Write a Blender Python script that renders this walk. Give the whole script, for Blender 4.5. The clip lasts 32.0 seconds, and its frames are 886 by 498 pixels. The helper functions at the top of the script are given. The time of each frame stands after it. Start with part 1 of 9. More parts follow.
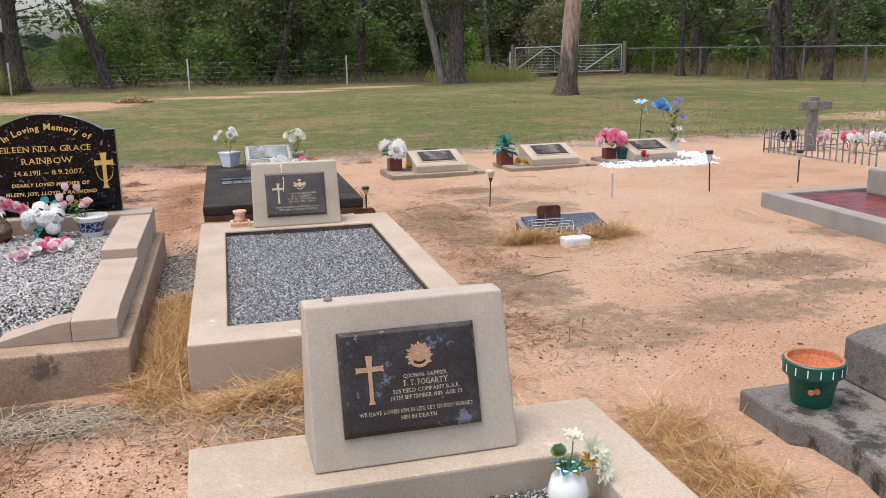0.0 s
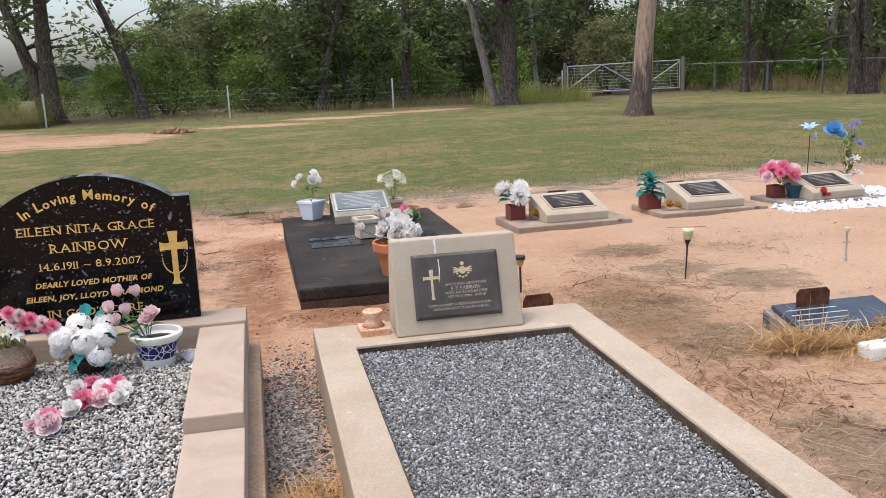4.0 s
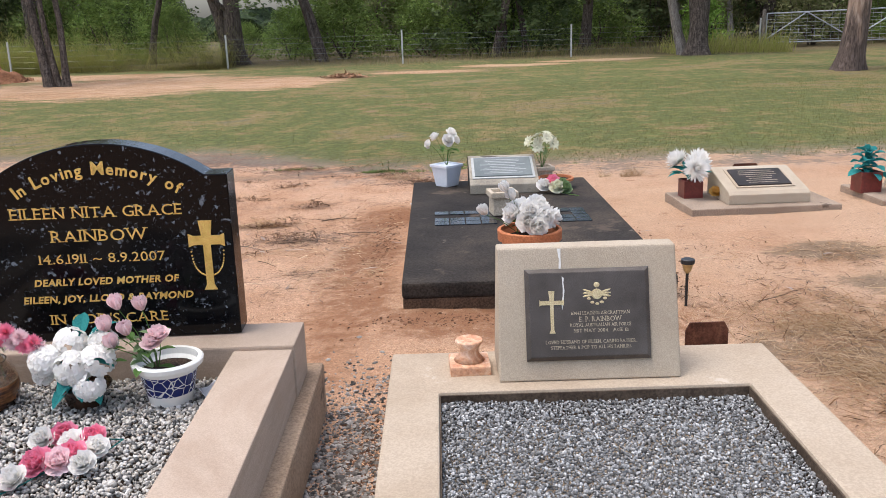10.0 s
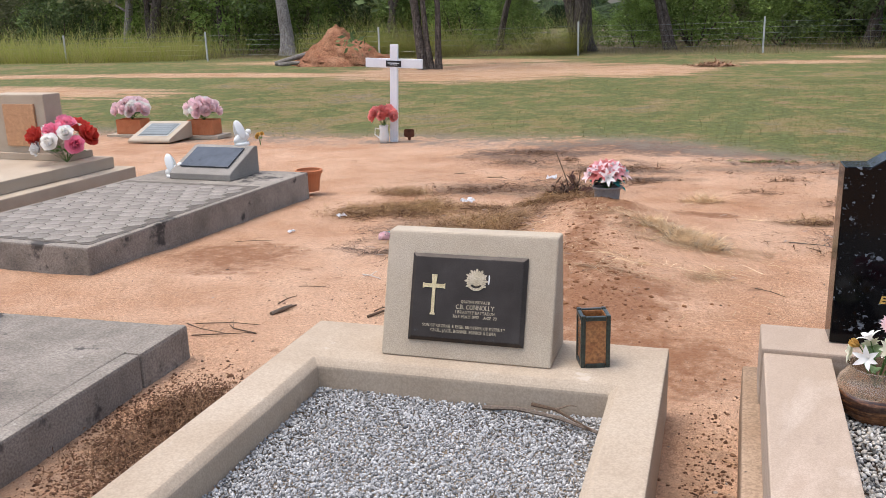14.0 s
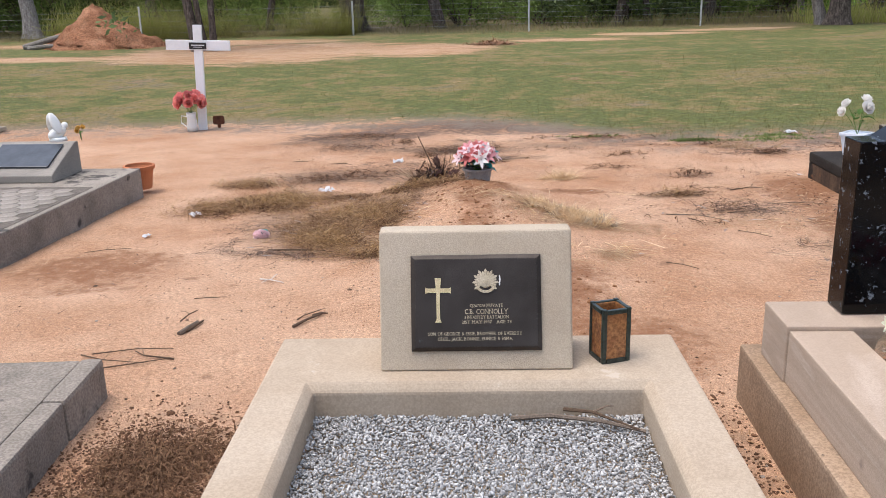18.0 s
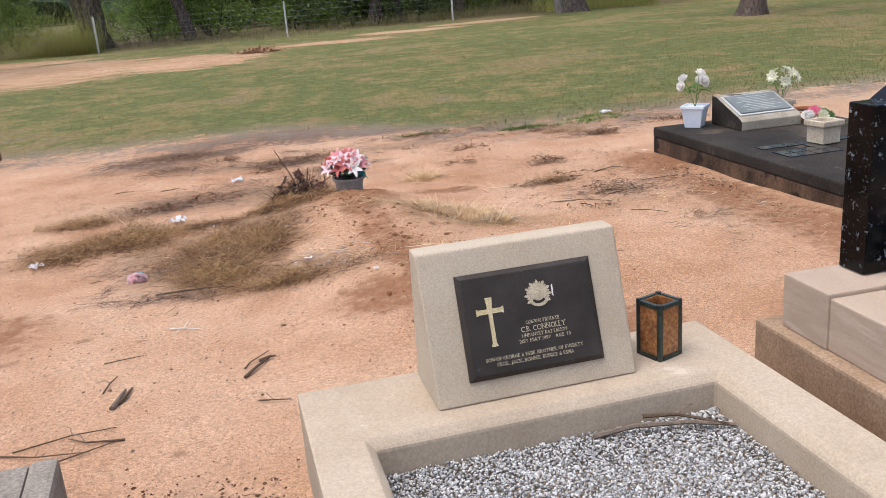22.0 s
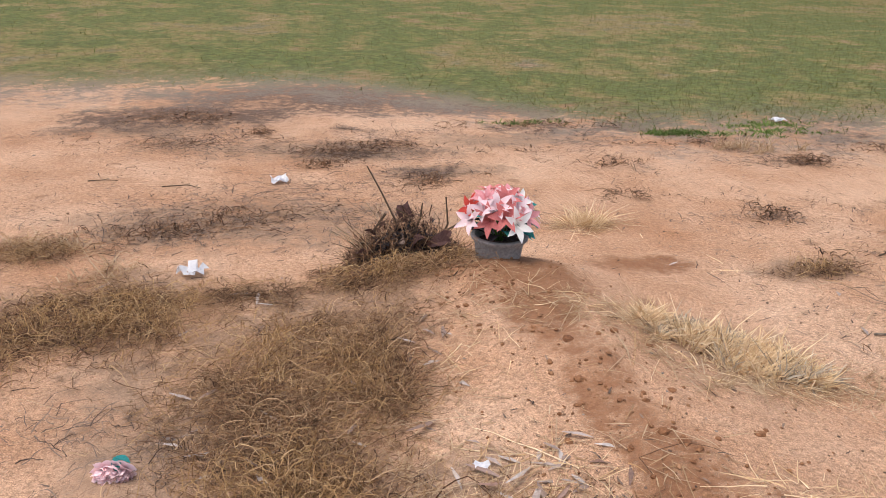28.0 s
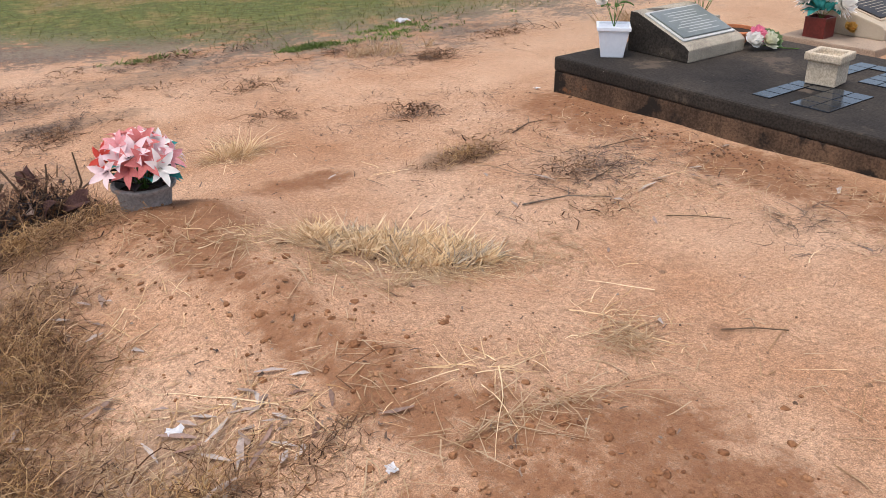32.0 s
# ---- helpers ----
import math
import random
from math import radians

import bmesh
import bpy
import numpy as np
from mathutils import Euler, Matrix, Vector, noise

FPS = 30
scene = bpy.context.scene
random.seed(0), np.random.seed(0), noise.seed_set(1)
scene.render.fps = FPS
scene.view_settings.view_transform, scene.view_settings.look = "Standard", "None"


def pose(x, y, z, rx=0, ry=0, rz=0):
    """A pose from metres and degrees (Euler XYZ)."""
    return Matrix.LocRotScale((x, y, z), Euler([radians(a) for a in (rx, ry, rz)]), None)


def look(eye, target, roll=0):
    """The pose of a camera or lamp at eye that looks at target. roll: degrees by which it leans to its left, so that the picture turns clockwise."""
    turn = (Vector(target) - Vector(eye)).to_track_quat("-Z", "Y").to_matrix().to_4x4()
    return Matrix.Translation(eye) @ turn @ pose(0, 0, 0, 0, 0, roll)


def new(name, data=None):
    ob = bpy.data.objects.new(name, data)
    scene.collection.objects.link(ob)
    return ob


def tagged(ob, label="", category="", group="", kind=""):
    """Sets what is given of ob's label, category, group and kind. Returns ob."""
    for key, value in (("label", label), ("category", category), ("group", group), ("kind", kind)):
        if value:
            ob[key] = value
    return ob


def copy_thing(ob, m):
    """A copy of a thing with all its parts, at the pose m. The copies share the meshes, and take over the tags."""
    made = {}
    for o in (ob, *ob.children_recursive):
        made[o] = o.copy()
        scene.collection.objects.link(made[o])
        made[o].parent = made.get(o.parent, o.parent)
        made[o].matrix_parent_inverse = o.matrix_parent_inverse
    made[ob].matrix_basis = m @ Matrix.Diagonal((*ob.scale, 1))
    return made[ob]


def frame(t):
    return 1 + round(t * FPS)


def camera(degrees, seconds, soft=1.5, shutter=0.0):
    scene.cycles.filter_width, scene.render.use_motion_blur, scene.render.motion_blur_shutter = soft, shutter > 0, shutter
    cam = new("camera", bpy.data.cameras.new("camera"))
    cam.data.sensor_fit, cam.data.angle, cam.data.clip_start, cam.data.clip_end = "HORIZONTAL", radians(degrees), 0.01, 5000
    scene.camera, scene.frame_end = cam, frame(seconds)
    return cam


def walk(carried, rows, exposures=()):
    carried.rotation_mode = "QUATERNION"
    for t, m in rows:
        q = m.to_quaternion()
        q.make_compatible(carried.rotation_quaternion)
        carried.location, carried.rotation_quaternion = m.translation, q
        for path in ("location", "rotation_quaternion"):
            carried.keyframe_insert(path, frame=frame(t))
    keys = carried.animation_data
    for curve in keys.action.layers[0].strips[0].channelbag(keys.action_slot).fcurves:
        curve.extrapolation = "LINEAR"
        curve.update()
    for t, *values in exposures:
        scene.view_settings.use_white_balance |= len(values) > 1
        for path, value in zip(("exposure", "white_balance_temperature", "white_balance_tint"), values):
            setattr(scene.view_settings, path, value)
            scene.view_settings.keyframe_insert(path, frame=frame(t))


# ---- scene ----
cam = camera(54.2, 32.0, soft=0.5)
PATH = [
    (0, (0.257, 0.241, 1.419), (0.661, 2.146, 0.964), -1.1),
    (0.5, (0.235, 0.257, 1.406), (0.639, 2.161, 0.947), -0.9),
    (1, (0.063, 0.403, 1.396), (0.456, 2.308, 0.93), -0.5),
    (1.5, (-0.095, 0.623, 1.415), (0.283, 2.525, 0.925), -2.5),
    (2, (-0.115, 0.946, 1.407), (0.253, 2.849, 0.911), -2.1),
    (2.5, (-0.165, 1.282, 1.406), (0.186, 3.19, 0.92), -2.3),
    (3, (-0.183, 1.615, 1.425), (0.164, 3.526, 0.947), -2.2),
    (3.5, (-0.157, 1.96, 1.425), (0.185, 3.876, 0.965), -2.4),
    (4, (-0.205, 2.346, 1.418), (0.134, 4.275, 1.011), -2.4),
    (4.5, (-0.191, 2.626, 1.4), (0.16, 4.555, 1.003), -2.6),
    (6.5, (0.094, 3.386, 1.396), (0.542, 5.287, 0.963), -2.4),
    (7, (0.207, 3.415, 1.393), (0.513, 5.339, 0.941), -2.5),
    (7.5, (0.252, 3.416, 1.391), (0.468, 5.348, 0.922), -2.8),
    (8, (0.261, 3.411, 1.391), (0.46, 5.344, 0.92), -2.0),
    (8.5, (0.259, 3.407, 1.384), (0.443, 5.34, 0.905), -1.5),
    (9, (0.257, 3.402, 1.386), (0.43, 5.334, 0.897), -1.3),
    (9.5, (0.239, 3.405, 1.38), (0.396, 5.334, 0.876), -1.2),
    (10, (0.125, 3.404, 1.383), (0.063, 5.337, 0.875), -1.8),
    (10.5, (-0.132, 3.352, 1.401), (-0.464, 5.258, 0.895), -0.7),
    (11, (-0.351, 3.291, 1.405), (-0.933, 5.137, 0.902), -1.4),
    (11.5, (-0.589, 3.357, 1.38), (-1.351, 5.137, 0.88), -1.9),
    (12, (-0.747, 3.409, 1.384), (-1.489, 5.198, 0.884), -1.6),
    (12.5, (-0.947, 3.363, 1.394), (-1.462, 5.229, 0.892), -0.7),
    (13, (-1.111, 3.307, 1.39), (-1.546, 5.192, 0.882), -0.6),
    (13.5, (-1.334, 3.3, 1.381), (-1.9, 5.147, 0.862), -1.3),
    (14, (-1.583, 3.339, 1.382), (-2.28, 5.142, 0.868), -1.7),
    (14.5, (-1.789, 3.278, 1.401), (-2.464, 5.087, 0.882), -1.4),
    (16.5, (-2.273, 3.459, 1.388), (-2.555, 5.359, 0.83), -1.5),
    (17, (-2.322, 3.448, 1.386), (-2.566, 5.351, 0.819), -1.8),
    (17.5, (-2.338, 3.444, 1.391), (-2.545, 5.35, 0.822), -1.7),
    (18, (-2.34, 3.437, 1.39), (-2.521, 5.345, 0.82), -1.5),
    (18.5, (-2.339, 3.433, 1.389), (-2.504, 5.343, 0.819), -0.9),
    (19, (-2.361, 3.428, 1.4), (-2.517, 5.346, 0.856), -0.6),
    (19.5, (-2.442, 3.399, 1.411), (-2.648, 5.329, 0.926), -1.2),
    (20, (-2.573, 3.44, 1.398), (-2.796, 5.364, 0.901), -1.4),
    (20.5, (-2.744, 3.54, 1.396), (-2.925, 5.463, 0.877), -6.3),
    (21, (-2.956, 3.578, 1.402), (-2.775, 5.494, 0.859), -5.5),
    (21.5, (-3.051, 3.643, 1.386), (-2.739, 5.532, 0.809), -4.6),
    (22, (-3.092, 3.753, 1.388), (-2.74, 5.631, 0.799), -4.5),
    (22.5, (-3.197, 3.939, 1.393), (-2.794, 5.804, 0.792), -4.2),
    (23, (-3.203, 4.19, 1.371), (-2.799, 6.03, 0.698), -2.5),
    (23.5, (-3.168, 4.518, 1.368), (-2.764, 6.354, 0.687), 2.3),
    (24, (-3.233, 4.821, 1.343), (-2.836, 6.633, 0.596), 6.2),
    (24.5, (-3.274, 5.09, 1.337), (-2.877, 6.863, 0.499), 6.5),
    (25, (-3.206, 5.368, 1.33), (-2.827, 7.145, 0.495), 5.4),
    (25.5, (-3.211, 5.57, 1.323), (-2.859, 7.353, 0.488), 4.8),
    (26, (-3.291, 5.777, 1.351), (-2.96, 7.589, 0.572), 3.2),
    (26.5, (-3.35, 5.921, 1.351), (-3.024, 7.769, 0.658), 5.3),
    (28.5, (-3.499, 6.461, 1.329), (-3.04, 8.249, 0.56), 0.7),
    (29, (-3.496, 6.484, 1.334), (-2.925, 8.182, 0.444), 0.8),
    (29.5, (-3.478, 6.485, 1.321), (-2.885, 8.17, 0.422), -0.2),
    (30, (-3.473, 6.479, 1.324), (-2.854, 8.156, 0.428), -0.7),
    (30.5, (-3.469, 6.479, 1.32), (-2.794, 8.139, 0.432), -0.6),
    (31, (-3.451, 6.468, 1.293), (-2.676, 8.088, 0.413), -1.0),
    (31.5, (-3.412, 6.463, 1.266), (-2.406, 7.952, 0.386), 0.0),
    (32, (-3.419, 6.452, 1.284), (-2.366, 7.916, 0.419), -0.4),
]
walk(cam, [(t, look(eye, target, roll)) for t, eye, target, roll in PATH], [(0, -0.08, 6200, 10), (6, -0.05, 6200, 10), (21, -0.09, 6200, 10), (24, -0.1, 6350, 10), (26, -0.17, 6400, 10), (32, -0.2, 6450, 10)])

SKY, SUN = 0.31, 1.45


# ---- light ----
world = bpy.data.worlds.new("sky")
scene.world = world
world.use_nodes = True
wn = world.node_tree.nodes
sky = wn.new("ShaderNodeTexSky")
sky.sky_type = "NISHITA"
sky.sun_disc = False
sky.sun_elevation, sky.sun_rotation = radians(72.9), radians(-102.5)
sky.air_density, sky.dust_density, sky.ozone_density = 1.0, 4.0, 1.0
# thick even cloud: the sky's blue is mostly washed out
soft_sky = wn.new("ShaderNodeHueSaturation")
soft_sky.inputs["Saturation"].default_value = 0.8
world.node_tree.links.new(sky.outputs[0], soft_sky.inputs["Color"])
world.node_tree.links.new(soft_sky.outputs[0], wn["Background"].inputs[0])
wn["Background"].inputs[1].default_value = SKY
sun = new("sun", bpy.data.lights.new("sun", "SUN"))
sun.data.energy, sun.data.angle, sun.data.color = SUN, radians(35), (1.0, 0.96, 0.9)
sun.matrix_world = look((-9, -2, 30), (0, 0, 0))


# ---- building helpers ----
def thing(name, label, category, x=0, y=0, z=0, rz=0, group="", kind=""):
    """An empty at a thing's base, which parents its parts."""
    ob = new(name)
    ob.matrix_basis = pose(x, y, z, 0, 0, rz)
    ob.empty_display_size = 0.05
    return tagged(ob, label, category, group, kind)


def part(name, bm, material, parent, label="", smooth=False, kind=""):
    """Links a bmesh, or a mesh, as one object under a thing or a part."""
    if isinstance(bm, bmesh.types.BMesh):
        me = bpy.data.meshes.new(name)
        bmesh.ops.recalc_face_normals(bm, faces=bm.faces)
        bm.to_mesh(me)
        bm.free()
    else:
        me = bm
    if smooth:
        me.polygons.foreach_set("use_smooth", [True] * len(me.polygons))
    if material and not me.materials:
        me.materials.append(material)
    ob = new(name, me)
    if parent:
        ob.parent = parent
    return tagged(ob, label, kind=kind)


def soften(bm, width, segments=2, angle=0.5):
    if width:
        edges = [e for e in bm.edges if len(e.link_faces) == 2 and e.calc_face_angle(0) > angle]
        bmesh.ops.bevel(bm, geom=edges, offset=width, segments=segments, profile=0.6, affect="EDGES", clamp_overlap=True)
    return bm


def box(x0, x1, y0, y1, z0, z1, bevel=0.006, m=None):
    bm = bmesh.new()
    bmesh.ops.create_cube(bm, size=1)
    for v in bm.verts:
        v.co = ((x0 + x1) / 2 + v.co.x * (x1 - x0), (y0 + y1) / 2 + v.co.y * (y1 - y0), (z0 + z1) / 2 + v.co.z * (z1 - z0))
    soften(bm, bevel)
    if m:
        bm.transform(m)
    return bm


def extruded(profile, a, b, axis="x", bevel=0.006):
    """A solid from a closed outline: (y, z) pairs along x, (x, z) along y, or (x, y) along z."""
    bm = bmesh.new()
    put = {"x": lambda p, s: (s, p[0], p[1]), "y": lambda p, s: (p[0], s, p[1]), "z": lambda p, s: (p[0], p[1], s)}[axis]
    lo = [bm.verts.new(put(p, a)) for p in profile]
    hi = [bm.verts.new(put(p, b)) for p in profile]
    bm.faces.new(lo), bm.faces.new(hi)
    for i in range(len(profile)):
        j = (i + 1) % len(profile)
        bm.faces.new((lo[i], lo[j], hi[j], hi[i]))
    bmesh.ops.recalc_face_normals(bm, faces=bm.faces)
    return soften(bm, bevel)


def lathe(profile, n=24, x=0, y=0, z=0):
    """A turned solid: (radius, height) pairs from the bottom up."""
    bm = bmesh.new()
    rings = []
    for r, h in profile:
        if r < 1e-4:
            rings.append([bm.verts.new((x, y, z + h))])
        else:
            rings.append([bm.verts.new((x + r * math.cos(2 * math.pi * k / n), y + r * math.sin(2 * math.pi * k / n), z + h)) for k in range(n)])
    for a, b in zip(rings, rings[1:]):
        for k in range(n):
            j = (k + 1) % n
            if len(a) == 1 and len(b) > 1:
                bm.faces.new((a[0], b[k], b[j]))
            elif len(b) == 1 and len(a) > 1:
                bm.faces.new((a[k], a[j], b[0]))
            elif len(a) > 1:
                bm.faces.new((a[k], a[j], b[j], b[k]))
    return bm


def tube(points, r0, r1=None, n=6, bm=None):
    """A tapering tube along points."""
    bm = bm or bmesh.new()
    r1 = r0 if r1 is None else r1
    pts = [Vector(p) for p in points]
    rings = []
    for i, p in enumerate(pts):
        way = (pts[min(i + 1, len(pts) - 1)] - pts[max(i - 1, 0)]).normalized()
        side = way.cross(Vector((0, 0, 1)) if abs(way.z) < 0.9 else Vector((1, 0, 0))).normalized()
        up = side.cross(way)
        r = r0 + (r1 - r0) * i / (len(pts) - 1)
        rings.append([bm.verts.new(p + r * (math.cos(2 * math.pi * k / n) * side + math.sin(2 * math.pi * k / n) * up)) for k in range(n)])
    for a, b in zip(rings, rings[1:]):
        for k in range(n):
            j = (k + 1) % n
            bm.faces.new((a[k], a[j], b[j], b[k]))
    bm.faces.new(rings[0][::-1]), bm.faces.new(rings[-1])
    return bm


def mesh_of(name, verts, faces, material):
    me = bpy.data.meshes.new(name)
    me.from_pydata([tuple(v) for v in verts], [], [tuple(f) for f in faces])
    me.materials.append(material)
    return me


def lettering(body, size, depth=0.0015, spacing=1.0, align="CENTER", bold=0.0):
    """A mesh of raised letters in the x, z plane, facing -y, its baseline at z = 0."""
    cu = bpy.data.curves.new("letters", "FONT")
    cu.body, cu.size, cu.extrude, cu.space_character, cu.align_x = body, size, depth, spacing, align
    cu.offset, cu.resolution_u = bold, 3
    tmp = bpy.data.objects.new("letters", cu)
    me = bpy.data.meshes.new_from_object(tmp)
    bpy.data.objects.remove(tmp)
    me.transform(pose(0, 0, 0, 90, 0, 0))
    return me


GLYPHS = {}
# where a stroke ends in a foot or head: left, right, centre, outer left, outer right
SERIFS = {"I": "cb ct", "E": "lb lt", "L": "lb lt", "N": "lb lt rt", "T": "cb", "A": "ob pb", "R": "lb lt pb", "B": "lb lt", "D": "lb lt", "W": "ot pt", "V": "ot pt", "H": "lb lt rb rt", "F": "lb lt", "P": "lb lt", "M": "lb lt rb rt", "Y": "cb ot pt", "K": "lb lt pb pt", "X": "ob ot pb pt", "U": "lt rt", "1": "rb", "4": "rb"}


def serif_line(text, cap, width, bold=0.0, gap=0.13):
    """A mesh of raised roman letters with serifs, as wide as given, facing -y, its baseline at z = 0."""
    verts, faces, run = [], [], 0.0
    for ch in text:
        if ch == " ":
            run += 0.42
            continue
        if ch not in GLYPHS:
            me = lettering(ch, 1.38, 0.03, align="LEFT", bold=bold)
            xs = [v.co.x for v in me.vertices]
            GLYPHS[ch] = ([(v.co.x - min(xs), v.co.y, v.co.z) for v in me.vertices], [tuple(p.vertices) for p in me.polygons], max(xs) - min(xs))
        vs, fs, w = GLYPHS[ch]
        k = len(verts)
        verts += [(x + run, y, z) for x, y, z in vs]
        faces += [tuple(i + k for i in f) for f in fs]
        for where in SERIFS.get(ch, "").split():
            x = run + {"l": 0.08, "r": w - 0.08, "c": w / 2, "o": 0.05, "p": w - 0.05}[where[0]]
            z = 0.0 if where[1] == "b" else 0.93
            k = len(verts)
            verts += [(x + a, b, z + c) for c in (0.0, 0.075) for a, b in ((-0.19, -0.03), (0.19, -0.03), (0.19, 0.03), (-0.19, 0.03))]
            faces += [tuple(i + k for i in f) for f in ((0, 1, 5, 4), (1, 2, 6, 5), (2, 3, 7, 6), (3, 0, 4, 7), (4, 5, 6, 7), (3, 2, 1, 0))]
        run += w + gap + (0.06 if ch in SERIFS else 0.0)
    me = bpy.data.meshes.new("letters")
    sx = width / (run - gap)
    me.from_pydata([((x - run / 2) * sx, y * cap, z * cap) for x, y, z in verts], [], faces)
    return me


# ---- materials ----
class Graph:
    """Short hand for node trees."""

    def __init__(self, name, rough=0.8, metal=0.0):
        self.mat = bpy.data.materials.new(name)
        self.mat.use_nodes = True
        self.tree = self.mat.node_tree
        self.bsdf = self.tree.nodes["Principled BSDF"]
        self.bsdf.inputs["Roughness"].default_value = rough
        self.bsdf.inputs["Metallic"].default_value = metal
        # dusty matt surfaces have hardly any sheen
        if rough >= 0.7:
            self.bsdf.inputs["Specular IOR Level"].default_value = 0.15
        self.coords = None

    def link(self, a, b):
        self.tree.links.new(a, b)

    def node(self, kind, **values):
        n = self.tree.nodes.new(kind)
        for k, v in values.items():
            n.inputs[k].default_value = v
        return n

    def where(self):
        if not self.coords:
            self.coords = self.node("ShaderNodeTexCoord").outputs["Object"]
        return self.coords

    def world(self):
        return self.node("ShaderNodeNewGeometry").outputs["Position"]

    def noise(self, scale, detail=5, rough=0.6, stretch=None, twist=0.0):
        n = self.node("ShaderNodeTexNoise", Scale=scale, Detail=detail, Roughness=rough, Distortion=twist)
        src = self.where()
        if stretch:
            m = self.node("ShaderNodeMapping", Scale=stretch)
            self.link(src, m.inputs["Vector"])
            src = m.outputs[0]
        self.link(src, n.inputs["Vector"])
        return n.outputs["Fac"]

    def sum(self, op, a, b=None, c=None):
        n = self.tree.nodes.new("ShaderNodeMath")
        n.operation = op
        for i, v in enumerate((a, b, c)):
            if v is None:
                continue
            if isinstance(v, (int, float)):
                n.inputs[i].default_value = v
            else:
                self.link(v, n.inputs[i])
        return n.outputs[0]

    def step(self, v, lo, hi, a=0.0, b=1.0):
        n = self.tree.nodes.new("ShaderNodeMapRange")
        n.interpolation_type = "SMOOTHSTEP"
        for k, x in (("From Min", lo), ("From Max", hi), ("To Min", a), ("To Max", b)):
            n.inputs[k].default_value = x
        self.link(v, n.inputs["Value"])
        return n.outputs[0]

    def ramp(self, fac, cols, lo=0.3, hi=0.7):
        n = self.tree.nodes.new("ShaderNodeValToRGB")
        e = n.color_ramp.elements
        while len(e) < len(cols):
            e.new(0.5)
        for i, c in enumerate(cols):
            e[i].position = lo + (hi - lo) * i / max(1, len(cols) - 1)
            e[i].color = (*c, 1)
        self.link(fac, n.inputs[0])
        return n.outputs[0]

    def mix(self, fac, a, b, blend="MIX"):
        n = self.tree.nodes.new("ShaderNodeMix")
        n.data_type, n.blend_type = "RGBA", blend
        if isinstance(fac, (int, float)):
            n.inputs[0].default_value = fac
        else:
            self.link(fac, n.inputs[0])
        for sock, v in ((n.inputs[6], a), (n.inputs[7], b)):
            if isinstance(v, tuple):
                sock.default_value = (*v, 1)
            else:
                self.link(v, sock)
        return n.outputs[2]

    def grey(self, v):
        return self.ramp(v, [(0, 0, 0), (1, 1, 1)], 0, 1)

    def bump(self, height, strength=0.3, distance=0.005):
        n = self.node("ShaderNodeBump", Strength=strength, Distance=distance)
        self.link(height, n.inputs["Height"])
        self.link(n.outputs[0], self.bsdf.inputs["Normal"])

    def colour(self, c):
        if isinstance(c, tuple):
            self.bsdf.inputs["Base Color"].default_value = (*c, 1)
        else:
            self.link(c, self.bsdf.inputs["Base Color"])
        return self.mat


def paint(name, cols, scale=4.0, rough=0.8, fine=0.3, grain=120.0, bump=0.25, depth=0.002, spots=(), rand=0.0, island=False, metal=0.0, stretch=None, twist=0.0):
    """A surface with broad and fine variation, spots (colour, scale, threshold) and relief."""
    g = Graph(name, rough, metal)
    if island:
        base = g.ramp(g.node("ShaderNodeNewGeometry").outputs["Random Per Island"], cols, 0.0, 1.0)
    else:
        base = g.ramp(g.noise(scale, stretch=stretch, twist=twist), cols)
    f = g.noise(grain, 3)
    base = g.mix(fine, base, g.grey(g.step(f, 0.3, 0.7)), "OVERLAY")
    for c, s, edge in spots:
        base = g.mix(g.step(g.noise(s, 6, 0.65), edge, edge + 0.07), base, c)
    if rand:
        hsv = g.node("ShaderNodeHueSaturation")
        g.link(g.step(g.node("ShaderNodeObjectInfo").outputs["Random"], 0, 1, 1 - rand, 1 + rand), hsv.inputs["Value"])
        g.link(base, hsv.inputs["Color"])
        base = hsv.outputs[0]
    if bump:
        g.bump(f, bump, depth)
    return g.colour(base)


def translucent(mat, share):
    """Lets part of the light through thin leaves and cloth."""
    tree_ = mat.node_tree
    bsdf = tree_.nodes["Principled BSDF"]
    t = tree_.nodes.new("ShaderNodeBsdfTranslucent")
    tree_.links.new(bsdf.inputs["Base Color"].links[0].from_socket, t.inputs["Color"])
    mix = tree_.nodes.new("ShaderNodeMixShader")
    mix.inputs[0].default_value = share
    tree_.links.new(bsdf.outputs[0], mix.inputs[1])
    tree_.links.new(t.outputs[0], mix.inputs[2])
    tree_.links.new(mix.outputs[0], tree_.nodes["Material Output"].inputs["Surface"])
    return mat


CONCRETE = paint("render_cream", [(0.345, 0.265, 0.188), (0.4, 0.316, 0.23), (0.44, 0.356, 0.267)], 2.2, 0.85, 0.12, 160, 0.35, 0.0015, [((0.25, 0.195, 0.145), 3.2, 0.66), ((0.5, 0.42, 0.335), 9, 0.64)])
STUCCO = paint("stucco_cream", [(0.375, 0.3, 0.22), (0.425, 0.35, 0.26), (0.465, 0.39, 0.3)], 3, 0.9, 0.14, 260, 0.6, 0.003, [((0.3, 0.26, 0.2), 5, 0.70)])
STUCCO_GREY = paint("stucco_grey", [(0.355, 0.295, 0.225), (0.41, 0.345, 0.27), (0.45, 0.385, 0.305)], 2.2, 0.9, 0.1, 230, 0.5, 0.002, [((0.28, 0.24, 0.19), 4, 0.66), ((0.24, 0.2, 0.16), 18, 0.76)])
